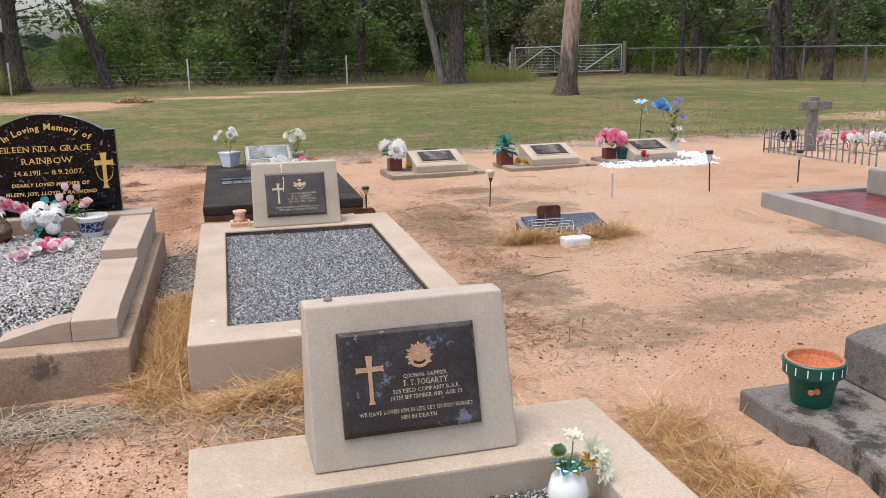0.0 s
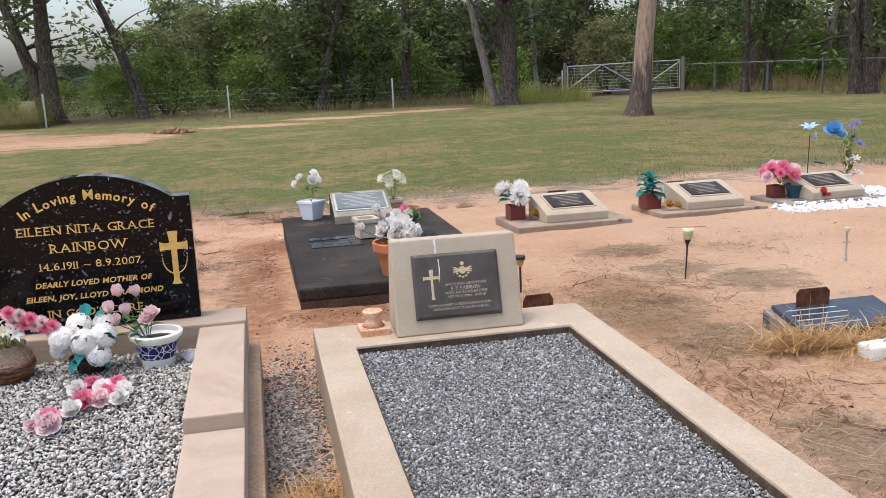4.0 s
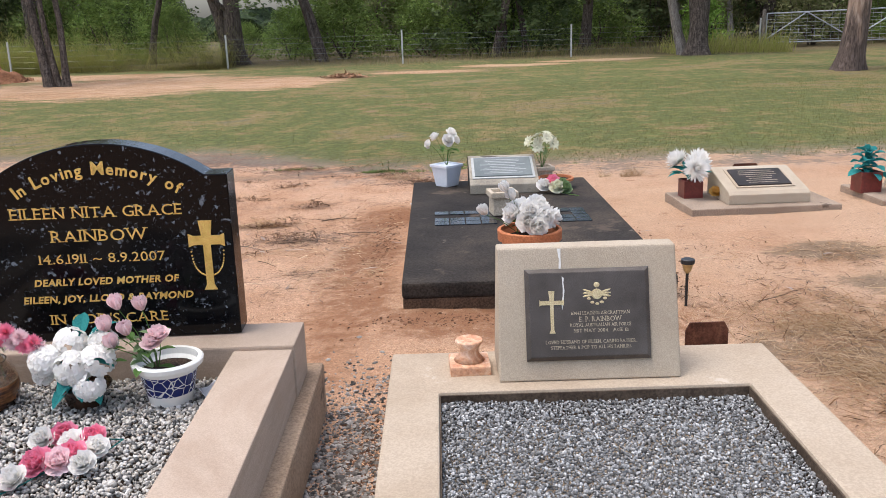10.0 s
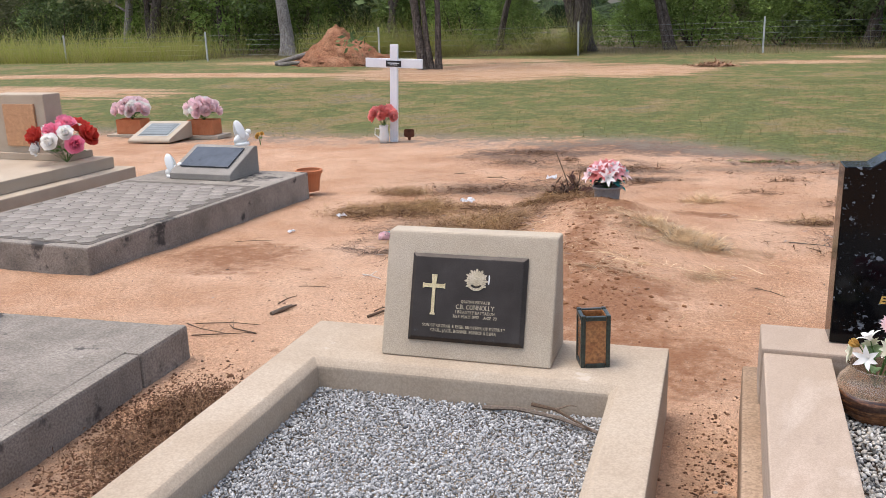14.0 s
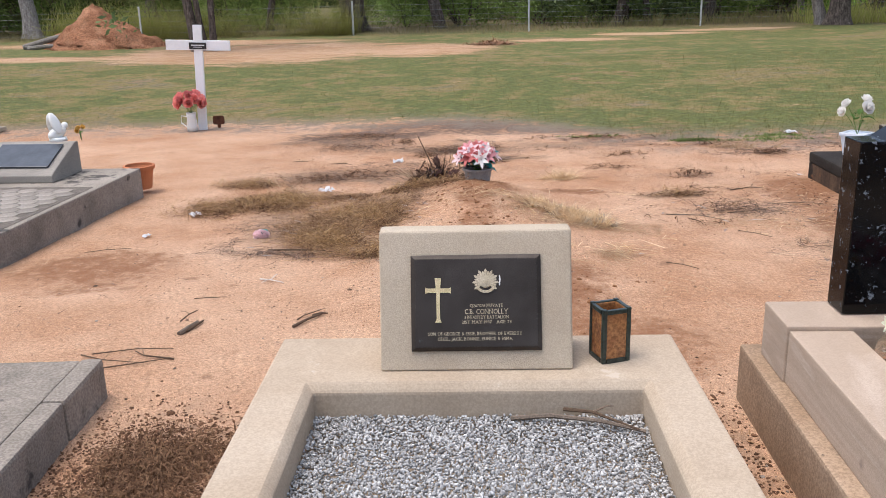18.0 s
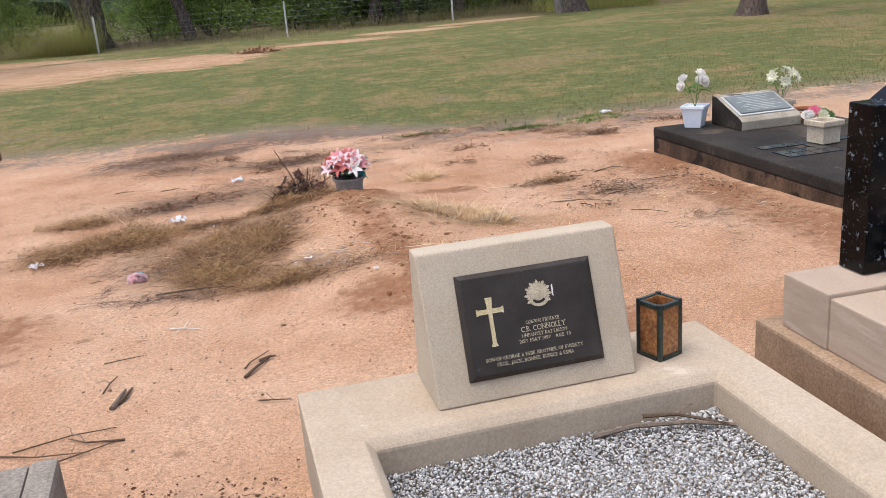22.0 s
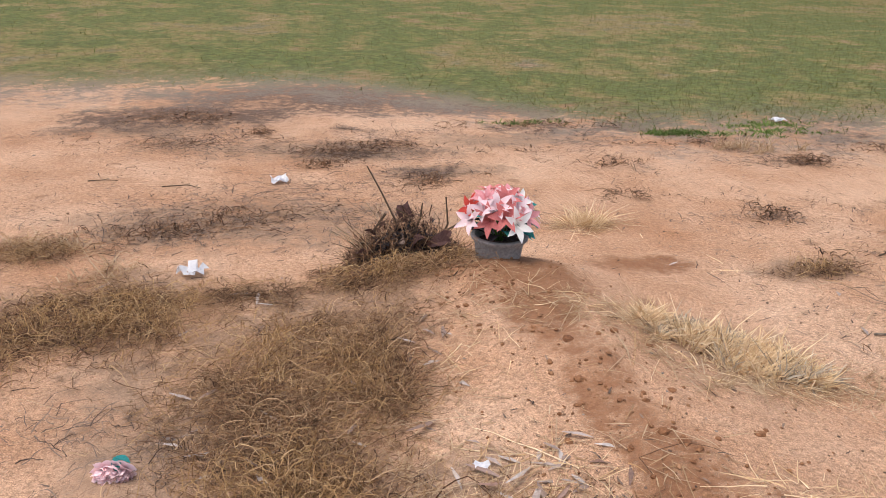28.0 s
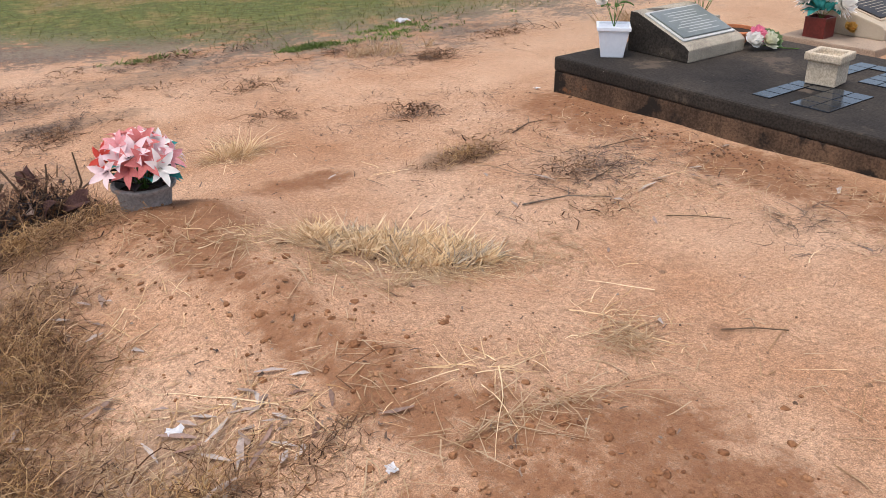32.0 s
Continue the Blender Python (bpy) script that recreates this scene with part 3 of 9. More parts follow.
# ---- graves ----
def gravel_bed(name, parent, x0, x1, y0, y1, z, size, material, seed, label, cover=1.0, dip=0.0):
    """A bed of loose stones, each a small faceted lump."""
    rng = np.random.default_rng(seed)
    t = (1 + 5 ** 0.5) / 2
    ico = np.array([(-1, t, 0), (1, t, 0), (-1, -t, 0), (1, -t, 0), (0, -1, t), (0, 1, t), (0, -1, -t), (0, 1, -t), (t, 0, -1), (t, 0, 1), (-t, 0, -1), (-t, 0, 1)]) / (1 + t * t) ** 0.5
    tri = np.array([(0, 11, 5), (0, 5, 1), (0, 1, 7), (0, 7, 10), (0, 10, 11), (1, 5, 9), (5, 11, 4), (11, 10, 2), (10, 7, 6), (7, 1, 8), (3, 9, 4), (3, 4, 2), (3, 2, 6), (3, 6, 8), (3, 8, 9), (4, 9, 5), (2, 4, 11), (6, 2, 10), (8, 6, 7), (9, 8, 1)])
    gx, gy = np.meshgrid(np.arange(x0, x1, size * 0.95), np.arange(y0, y1, size * 0.95))
    n = gx.size
    cx = gx.ravel() + rng.normal(0, size * 0.3, n)
    cy = gy.ravel() + rng.normal(0, size * 0.3, n)
    cz = z + rng.uniform(-0.45, 0.5, n) * size + 0.006 * lumps(cx * 5, cy * 5, seed) - dip * (1 - smooth(y0, y0 + 0.32, cy))
    keep = (cx > x0) & (cx < x1) & (cy > y0) & (cy < y1) & (rng.random(n) < cover)
    cx, cy, cz = cx[keep], cy[keep], cz[keep]
    n = len(cx)
    s = size * rng.lognormal(0, 0.22, (n, 1, 1)) * rng.uniform((0.5, 0.45, 0.26), (0.85, 0.75, 0.44), (n, 3))[:, None, :]
    q = rng.normal(size=(n, 4))
    q /= np.linalg.norm(q, axis=1)[:, None]
    q[:, 1:3] *= 0.5
    q /= np.linalg.norm(q, axis=1)[:, None]
    w, a, b, c = q.T
    rot = np.stack([1 - 2 * (b * b + c * c), 2 * (a * b - c * w), 2 * (a * c + b * w), 2 * (a * b + c * w), 1 - 2 * (a * a + c * c), 2 * (b * c - a * w), 2 * (a * c - b * w), 2 * (b * c + a * w), 1 - 2 * (a * a + b * b)], -1).reshape(n, 3, 3)
    v = np.einsum("nij,nkj->nki", rot, ico[None] * s * rng.uniform(0.8, 1.15, (n, 12, 1))) + np.stack([cx, cy, cz], -1)[:, None, :]
    f = (tri[None] + (np.arange(n) * 12)[:, None, None]).reshape(-1, 3)
    me = bpy.data.meshes.new(name)
    me.vertices.add(n * 12), me.loops.add(f.size), me.polygons.add(len(f))
    me.vertices.foreach_set("co", v.ravel())
    me.loops.foreach_set("vertex_index", f.ravel())
    me.polygons.foreach_set("loop_start", np.arange(0, f.size, 3))
    me.update(calc_edges=True)
    me.materials.append(material)
    ob = part(name, me, None, parent, label, kind="stuff")
    return ob


GRAVEL_BLUE = paint("blue_grey_gravel", [(0.065, 0.062, 0.058), (0.15, 0.145, 0.138), (0.21, 0.206, 0.198), (0.29, 0.284, 0.274), (0.5, 0.49, 0.475)], 10, 0.7, 0.3, 200, 0.0, island=True)
GRAVEL_PALE = paint("pale_grey_gravel", [(0.14, 0.135, 0.128), (0.29, 0.281, 0.267), (0.37, 0.358, 0.342), (0.43, 0.416, 0.397), (0.53, 0.516, 0.496)], 10, 0.7, 0.25, 200, 0.0, island=True)
PEBBLES = paint("mixed_pebbles", [(0.04, 0.04, 0.038), (0.15, 0.142, 0.13), (0.42, 0.385, 0.33), (0.55, 0.52, 0.475), (0.34, 0.285, 0.22), (0.64, 0.62, 0.59)], 10, 0.55, 0.2, 200, 0.0, island=True)
WHITE_PEBBLES = paint("white_pebbles", [(0.6, 0.6, 0.6), (0.74, 0.74, 0.74), (0.8, 0.8, 0.8)], 10, 0.6, 0.1, 100, 0.0, island=True)


def ring(x0, x1, y0, y1, ix0, ix1, iy0, iy1, z0, z1, floor, chamfer=0.0, bevel=0.008):
    """A kerb surround in one casting: outer box with a sunken bed."""
    bm = bmesh.new()

    def loop(a, b, c, d, z):
        return [bm.verts.new(p) for p in ((a, c, z), (b, c, z), (b, d, z), (a, d, z))]

    loops = [loop(x0, x1, y0, y1, z0), loop(x0, x1, y0, y1, z1), loop(ix0, ix1, iy0, iy1, z1)]
    if chamfer:
        loops.append(loop(ix0 + chamfer, ix1 - chamfer, iy0 + chamfer, iy1 - chamfer, z1 - chamfer))
    k = chamfer
    loops.append(loop(ix0 + k, ix1 - k, iy0 + k, iy1 - k, floor))
    for a, b in zip(loops, loops[1:]):
        for i in range(4):
            j = (i + 1) % 4
            bm.faces.new((a[i], a[j], b[j], b[i]))
    bm.faces.new(loops[-1])
    bm.faces.new(loops[0][::-1])
    bmesh.ops.recalc_face_normals(bm, faces=bm.faces)
    return soften(bm, bevel)


def emblem_sun(x, z, r, material, parent, label):
    """A rising-sun badge: pointed rays fanned round a crown, above a curved scroll."""
    bm = bmesh.new()

    def raised(pts, front, back=0.002):
        vs = [bm.verts.new((x + u, front, z + v)) for u, v in pts]
        low = [bm.verts.new((c.co.x, back, c.co.z)) for c in vs]
        bm.faces.new(vs)
        for i in range(len(vs)):
            j = (i + 1) % len(vs)
            bm.faces.new((vs[i], low[i], low[j], vs[j]))

    for k in range(17):
        a = math.pi * (k / 16 * 1.36 - 0.18)
        ca, sa = math.cos(a), math.sin(a)
        tip, w = (1.0, 0.1) if k % 2 == 0 else (0.86, 0.09)
        raised([(ca * r * u - sa * r * v, sa * r * u + ca * r * v) for u, v in ((0.38, -0.05), (tip * 0.86, -w), (tip, 0), (tip * 0.86, w), (0.38, 0.05))], -0.0028 - 0.0006 * (k % 2))
    bmesh.ops.create_cone(bm, cap_ends=True, segments=20, radius1=r * 0.45, radius2=r * 0.4, depth=0.003, matrix=pose(x, -0.002, z, 90))
    for k in range(3):
        bmesh.ops.create_uvsphere(bm, u_segments=8, v_segments=5, radius=r * 0.13, matrix=pose(x + (k - 1) * r * 0.17, -0.0036, z + r * (0.1 if k != 1 else 0.16)) @ Matrix.Diagonal((1, 0.12, 1, 1)))
    raised([(-r * 0.26, -r * 0.18), (r * 0.26, -r * 0.18), (r * 0.24, -r * 0.03), (-r * 0.24, -r * 0.03)], -0.0052)
    n = 12
    for k in range(n):
        a0, a1 = (math.pi * (1.17 + 0.66 * (k + e) / n) for e in (0, 1))
        raised([(math.cos(a0) * r * 0.62, math.sin(a0) * r * 0.62), (math.cos(a1) * r * 0.62, math.sin(a1) * r * 0.62), (math.cos(a1) * r * 0.82, math.sin(a1) * r * 0.82), (math.cos(a0) * r * 0.82, math.sin(a0) * r * 0.82)], -0.0045)
    return part("badge", bm, material, parent, label)


def emblem_wings(x, z, r, material, parent, label):
    """An air-force badge: wreath, crown and spread wings in relief."""
    bm = bmesh.new()
    bmesh.ops.create_cone(bm, cap_ends=True, segments=20, radius1=r * 0.45, radius2=r * 0.38, depth=0.005, matrix=pose(x, 0, z, 90))
    bmesh.ops.create_uvsphere(bm, u_segments=10, v_segments=6, radius=r * 0.24, matrix=pose(x, 0, z + r * 0.72) @ Matrix.Diagonal((1, 0.2, 0.9, 1)))
    for s in (-1, 1):
        for k in range(3):
            bmesh.ops.create_uvsphere(bm, u_segments=8, v_segments=5, radius=r * 0.5, matrix=pose(x + s * r * 0.62, 0, z + r * (0.22 - 0.16 * k), 0, -s * (18 - 14 * k), 0) @ Matrix.Diagonal((1, 0.06, 0.17, 1)))
    for k in range(5):
        a = math.pi * (1.15 + 0.7 * k / 4)
        bmesh.ops.create_uvsphere(bm, u_segments=8, v_segments=5, radius=r * 0.16, matrix=pose(x + r * 0.7 * math.cos(a), 0, z + r * 0.75 * math.sin(a)) @ Matrix.Diagonal((1, 0.2, 0.7, 1)))
    return part("badge", bm, material, parent, label)


def cross_relief(x, z, h, material, parent, name="cross", w=0.1, label="", span=0.29):
    """A slim cross with flared ends, its foot at z."""
    a, b = h * w * 0.5, h * w * 0.72
    arm, top, mid = h * span, h, h * 0.72
    pts = [(-b, 0), (b, 0), (a * 0.8, h * 0.08), (a * 0.8, mid - a), (arm - a, mid - a), (arm, mid - b), (arm, mid + b), (arm - a, mid + a), (a, mid + a), (b, top), (-b, top), (-a, mid + a), (-arm + a, mid + a), (-arm, mid + b), (-arm, mid - b), (-arm + a, mid - a), (-a * 0.8, mid - a), (-a * 0.8, h * 0.08)]
    return part(name, extruded([(x + u, z + v) for u, v in pts], -0.0035, 0.002, "y", 0), material, parent, label)


def bevelled_plate(width, tall, inset, front, back):
    """A cast plate whose edges slope back to the wall."""
    bm = bmesh.new()
    w, k = width / 2, inset
    rows = []
    for y, m in ((-back, 0), (-front * 0.35, 0), (-front, k)):
        rows.append([bm.verts.new(p) for p in ((-w + m, y, m), (w - m, y, m), (w - m, y, tall - m), (-w + m, y, tall - m))])
    for a, b in zip(rows, rows[1:]):
        for i in range(4):
            j = (i + 1) % 4
            bm.faces.new((a[i], a[j], b[j], b[i]))
    bm.faces.new(rows[0][::-1]), bm.faces.new(rows[-1])
    return soften(bm, 0.0012, 1)


def plaque(stone, width, tall, bronze, letter, lines, badge, cross_mat, badge_mat, x, y, z, lean, label):
    """A cast plaque with a raised bevelled rim; x, y, z: its foot's middle on the stone's face."""
    body = part("plaque", bevelled_plate(width, tall, 0.012, 0.0125, -0.009), bronze, stone, label)
    body.matrix_basis = pose(x, y, z, -lean, 0, 0)
    part("face", box(-width / 2 + 0.0135, width / 2 - 0.0135, -0.0135, -0.0115, 0.0135, tall - 0.0135, 0.0008), bronze, body)
    c = cross_relief(-width * 0.29, tall * 0.3, tall * 0.46, cross_mat, body)
    c.location.y = -0.0135
    b = badge(width * 0.075, tall * 0.715, tall * 0.14, badge_mat, body, "")
    b.location.y = -0.0135
    for text, cap, share, lx, lz in lines:
        part("inscription", serif_line(text, cap, share * width), letter, body).location = (lx * width, -0.0142, lz * tall)
    return body


def sloped_stone(parent, width, base_y, top_y, z0, z1, depth_top, back_y, material, top_width=None, label=""):
    """A rendered headstone: sloping face, plumb back and softly rounded arrises."""
    tw = (top_width or width) / 2
    w = width / 2
    bm = bmesh.new()
    lo = [bm.verts.new(p) for p in ((-w, base_y, z0), (w, base_y, z0), (w, back_y, z0), (-w, back_y, z0))]
    hi = [bm.verts.new(p) for p in ((-tw, top_y, z1), (tw, top_y, z1), (tw, top_y + depth_top, z1), (-tw, top_y + depth_top, z1))]
    bm.faces.new(lo[::-1]), bm.faces.new(hi)
    for i in range(4):
        j = (i + 1) % 4
        bm.faces.new((lo[i], lo[j], hi[j], hi[i]))
    bmesh.ops.recalc_face_normals(bm, faces=bm.faces)
    soften(bm, 0.009, 3)
    return part("headstone", bm, material, parent, label)


# tan grave with blue-grey gravel
airman = thing("grave", "cream rendered kerb grave with blue-grey gravel and bronze plaque", "grave", 0.482, 6.189, 0, 1.83)
part("kerb", ring(-0.63, 0.633, -2.55, 0, -0.471, 0.477, -2.335, -0.333, -0.05, 0.29, 0.17), CONCRETE, airman)
gravel_bed("gravel", airman, -0.469, 0.475, -2.332, -0.336, 0.251, 0.0082, GRAVEL_BLUE, 3, "fine blue-grey gravel")
# thin liners inside the kerb; their dark brown paints in damp and shade together
DAMP_SHADE_EDGE = paint("damp_shaded_concrete", [(0.045, 0.03, 0.02), (0.085, 0.06, 0.042), (0.13, 0.095, 0.068)], 9, 0.9, 0.3, 120, 0.5, 0.002)
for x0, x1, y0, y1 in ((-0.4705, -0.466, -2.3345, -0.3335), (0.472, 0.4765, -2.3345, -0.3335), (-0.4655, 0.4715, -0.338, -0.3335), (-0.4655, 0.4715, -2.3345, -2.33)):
    part("inner_edge", box(x0, x1, y0, y1, 0.2, 0.281, 0.0015), DAMP_SHADE_EDGE, airman, "damp-stained inner face of the kerb with shade in its dark colour")
label_plate = part("label_plate", box(0.455, 0.585, -2.5515, -2.5475, 0.2495, 0.2695, 0.001), DARK_PLASTIC, airman, "small black maker's plate")
part("writing", box(0.47, 0.57, -2.553, -2.552, 0.2575, 0.2615, 0), STUCCO, label_plate)
part("drain_hole", lathe([(0, 0), (0.035, 0.0), (0.03, 0.006), (0, 0.007)], 14), SOIL, airman, "dark drain hole in the kerb front").matrix_basis = pose(0.17, -2.546, 0.17, 90)
st = sloped_stone(airman, 0.567, -0.275, -0.16, 0.291, 0.692, 0.065, -0.035, STUCCO, 0.558)
# bird droppings run down from the top of this stone
DROPPING = paint("bird_dropping", [(0.62, 0.6, 0.56), (0.74, 0.73, 0.7)], 40, 0.8, 0.1, 100, 0.0)
plaque(st, 0.386, 0.285, BRONZE_SKYLIT, BRONZE_LETTER, [
    ("63443 LEADING AIRCRAFTMAN", 0.0105, 0.47, 0.10, 0.495), ("E. P. RAINBOW", 0.0155, 0.34, 0.10, 0.42), ("ROYAL AUSTRALIAN AIR FORCE", 0.0105, 0.49, 0.10, 0.365),
    ("31ST MAY 2004   AGE 81", 0.0105, 0.44, 0.10, 0.305), ("LOVED HUSBAND OF EILEEN, CARING FATHER,", 0.0105, 0.73, 0.02, 0.185), ("STEPFATHER & POP TO ALL HIS FAMILIES.", 0.0105, 0.65, 0.02, 0.125)],
    emblem_wings, GOLD_PALE, GOLD_PALE, -0.003, -0.26, 0.353, 16, "dark bronze plaque with raised letters")

# nearest grave, weathered stone with a copper-toned cross
sapper = thing("grave", "cream concrete kerb grave with weathered bronze plaque", "grave", 0.624, 2.67, 0, 3.1)
part("kerb", ring(-0.618, 0.624, -2.3, 0, -0.42, 0.44, -2.05, -0.35, -0.05, 0.309, 0.16), CONCRETE, sapper)
gravel_bed("gravel", sapper, -0.417, 0.437, -2.04, -0.353, 0.21, 0.0105, GRAVEL_BLUE, 5, "fine blue-grey gravel")
crumb = part("crumb_cluster", lathe([(0, 0), (0.013, 0.003), (0.01, 0.009), (0, 0.011)], 9), TWIG, sapper, "dry bark crumb on the stone")
crumb.location = (-0.21, -0.1, 0.739)
st = sloped_stone(sapper, 0.576, -0.27, -0.145, 0.31, 0.74, 0.08, -0.03, STUCCO_GREY, 0.566)
plaque(st, 0.386, 0.285, BRONZE_OLD, BRONZE_LETTER, [
    ("QX9696 SAPPER", 0.0105, 0.32, 0.11, 0.515), ("F. T. FOGARTY", 0.0155, 0.32, 0.11, 0.44), ("2/15 FIELD COMPANY R.A.E.", 0.0105, 0.49, 0.11, 0.375),
    ("14TH SEPTEMBER 1983  AGE 73", 0.0105, 0.52, 0.11, 0.315), ("WE HAVE LOVED HIM IN LIFE, LET US NOT FORGET", 0.0105, 0.83, 0.03, 0.19), ("HIM IN DEATH", 0.0105, 0.26, 0.04, 0.125)],
    emblem_sun, COPPER, COPPER, -0.009, -0.252, 0.393, 16.2, "weathered bronze plaque with bloom")

# pale gravel grave with chamfered kerb
private = thing("grave", "cream rendered kerb grave with pale gravel and bronze plaque", "grave", -2.488, 6.06, 0, 3.35)
part("kerb", ring(-0.631, 0.63, -2.55, 0, -0.498, 0.5, -2.35, -0.335, -0.05, 0.31, 0.12, 0.024, 0.008), CONCRETE, private)
gravel_bed("gravel", private, -0.473, 0.475, -2.32, -0.362, 0.208, 0.0078, GRAVEL_PALE, 7, "fine pale grey gravel")
st = sloped_stone(private, 0.57, -0.27, -0.135, 0.311, 0.704, 0.07, -0.03, STUCCO, 0.574)
plaque(st, 0.386, 0.285, BRONZE, BRONZE_LETTER, [
    ("Q267076 PRIVATE", 0.0095, 0.25, 0.08, 0.455), ("C.B. CONNOLLY", 0.0145, 0.33, 0.08, 0.385), ("3 INFANTRY BATTALION", 0.0095, 0.34, 0.08, 0.335),
    ("21ST MAY 1997   AGE 73", 0.0095, 0.38, 0.08, 0.285), ("SON OF GEORGE & ESSIE, BROTHER OF EVERETT", 0.0095, 0.72, -0.01, 0.165), ("CECIL, JACK, BONNIE, EUNICE & ESMA", 0.0095, 0.57, -0.01, 0.112)],
    emblem_sun, GOLD_PALE, BRONZE_LETTER, 0.001, -0.253, 0.367, 19, "dark bronze plaque with raised letters")


# black granite headstone on a stepped sandstone surround
def granite_material():
    g = Graph("black_granite", 0.1)
    g.bsdf.inputs["Specular IOR Level"].default_value = 0.18
    n = g.tree.nodes.new("ShaderNodeTexVoronoi")
    n.inputs["Scale"].default_value = 105
    g.link(g.where(), n.inputs["Vector"])
    flake = g.step(n.outputs["Color"], 0.62, 0.8)
    blot = g.step(g.noise(70, 4, 0.6), 0.61, 0.67)
    c = g.mix(g.sum("MULTIPLY", blot, 0.8), (0.003, 0.003, 0.0035), g.ramp(g.noise(130, 3), [(0.008, 0.008, 0.01), (0.04, 0.044, 0.054), (0.15, 0.165, 0.19)]))
    c = g.mix(g.sum("MULTIPLY", flake, g.step(g.noise(30, 3), 0.56, 0.64, 0, 0.9)), c, (0.17, 0.19, 0.215))
    return g.colour(c)


GRANITE = granite_material()
mother = thing("grave", "stepped sandstone grave with black granite headstone and pebbles", "grave", -1.003, 6.008, 0, 2.0)
part("plinth", box(-0.622, 0.622, -2.27, 0.15, -0.05, 0.262, 0.01), PLINTH, mother, "stained brown concrete plinth")
base = part("headstone_base", box(-0.578, 0.578, -0.145, 0.07, 0.262, 0.438, 0.006), SANDSTONE, mother)
for s in (-1, 1):
    a, b = sorted((s * 0.572, s * 0.39))
    part("kerb_block", box(a, b, -1.13, -0.143, 0.262, 0.425, 0.006), SANDSTONE, mother)
    part("kerb_block", extruded([(-2.15, 0.262), (-1.133, 0.262), (-1.133, 0.376), (-2.0, 0.37), (-2.15, 0.352)], a, b, "x", 0.006), SANDSTONE, mother)
    p, q = s * 0.387, s * 0.10
    part("kerb_block", extruded([(p, 0.262), (p, 0.35), (s * 0.32, 0.343), (q, 0.285), (q, 0.262)], -2.14, -2.0, "y", 0.004), SANDSTONE, mother)
# the blue-grey stands in for sky mirrored in the polished plate
FOOT_PLATE = paint("sky_tinted_plate", [(0.06, 0.068, 0.078), (0.1, 0.112, 0.125)], 14, 0.25, 0.2, 120, 0.1, 0.0005)
foot = part("name_plate", box(-0.097, 0.097, -2.13, -2.0, 0.262, 0.284, 0.003), FOOT_PLATE, mother, "small polished foot plate, blue-grey from a painted sky reflection")
part("inscription", lettering("MUM", 0.055, 0.001, 1.25), GILT, foot).matrix_basis = pose(0, -2.09, 0.2855, -90, 0, 0)
gravel_bed("pebble_bed", mother, -0.388, 0.388, -2.0, -0.147, 0.338, 0.0096, PEBBLES, 11, "loose white, grey and brown pebbles", 1.0, 0.055)
part("bed", extruded([(-1.995, 0.263), (-0.147, 0.263), (-0.147, 0.33), (-1.7, 0.33), (-1.995, 0.275)], -0.387, 0.387, "x", 0), SOIL, mother)


def arched(w, shoulder, ztop, z0, zs):
    """The outline of an arched headstone with square shoulders."""
    pts = [(-w, z0), (w, z0), (w, zs), (w - shoulder, zs)]
    half, rise = w - shoulder, ztop - zs
    r = (half * half + rise * rise) / (2 * rise)
    a = math.asin(half / r)
    for k in range(1, 24):
        t = a - 2 * a * k / 24
        pts.append((r * math.sin(t), ztop - r + r * math.cos(t)))
    return pts + [(-w + shoulder, zs), (-w, zs)], r


outline, arc_r = arched(0.393, 0.07, 1.073, 0.454, 0.968)
hs = part("headstone", extruded(outline, -0.072, 0.035, "y", 0.003), GRANITE, mother, "polished black granite headstone with gilt letters")
FACE = -0.0735


def gilt_line(text, tall, width, z, bold=0.001, slant=0.0):
    """A line of gilt letters of a given cap height and width."""
    me = lettering(text, tall * 1.38, 0.0008, 1.08, bold=bold)
    xs = [v.co.x for v in me.vertices]
    me.transform(Matrix(((width / (max(xs) - min(xs)), 0, slant, 0), (0, 1, 0, 0), (0, 0, 1, 0), (0, 0, 0, 1))))
    part("inscription", me, GILT, hs).location = (-0.01, FACE, z)


for text, tall_, wide, z in (("EILEEN NITA GRACE", 0.035, 0.52, 0.848), ("RAINBOW", 0.037, 0.292, 0.774), ("14.6.1911 ~ 8.9.2007", 0.031, 0.385, 0.705), ("IN GOD'S CARE", 0.032, 0.365, 0.508)):
    part("inscription", serif_line(text, tall_, wide), GILT, hs).location = (-0.01, FACE, z)
gilt_line("DEARLY LOVED MOTHER OF", 0.022, 0.443, 0.635, 0.001, 0.2)
gilt_line("EILEEN, JOY, LLOYD & RAYMOND", 0.022, 0.524, 0.580, 0.001, 0.2)
# the first line follows the arch
glyphs = []
for ch in "In Loving Memory of":
    if ch == " ":
        glyphs.append((None, 0.021))
        continue
    me = lettering(ch, 0.056 if ch.isupper() else 0.049, 0.0008, bold=0.0012)
    xs = [v.co.x for v in me.vertices]
    glyphs.append((me, max(xs) - min(xs) + 0.0055))
rr, run = arc_r * 0.845, -sum(w for _, w in glyphs) / 2
for me, w in glyphs:
    ang = (run + w / 2) / rr
    run += w
    if me:
        t = part("letter", me, GILT, hs)
        t.matrix_basis = pose(rr * math.sin(ang), FACE, 1.073 - arc_r + rr * math.cos(ang) - 0.008, 0, math.degrees(ang), 0)
cr = cross_relief(0.312, 0.603, 0.222, GILT, hs, "crucifix", 0.13, "", 0.25)
cr.location.y = FACE
beads = bmesh.new()
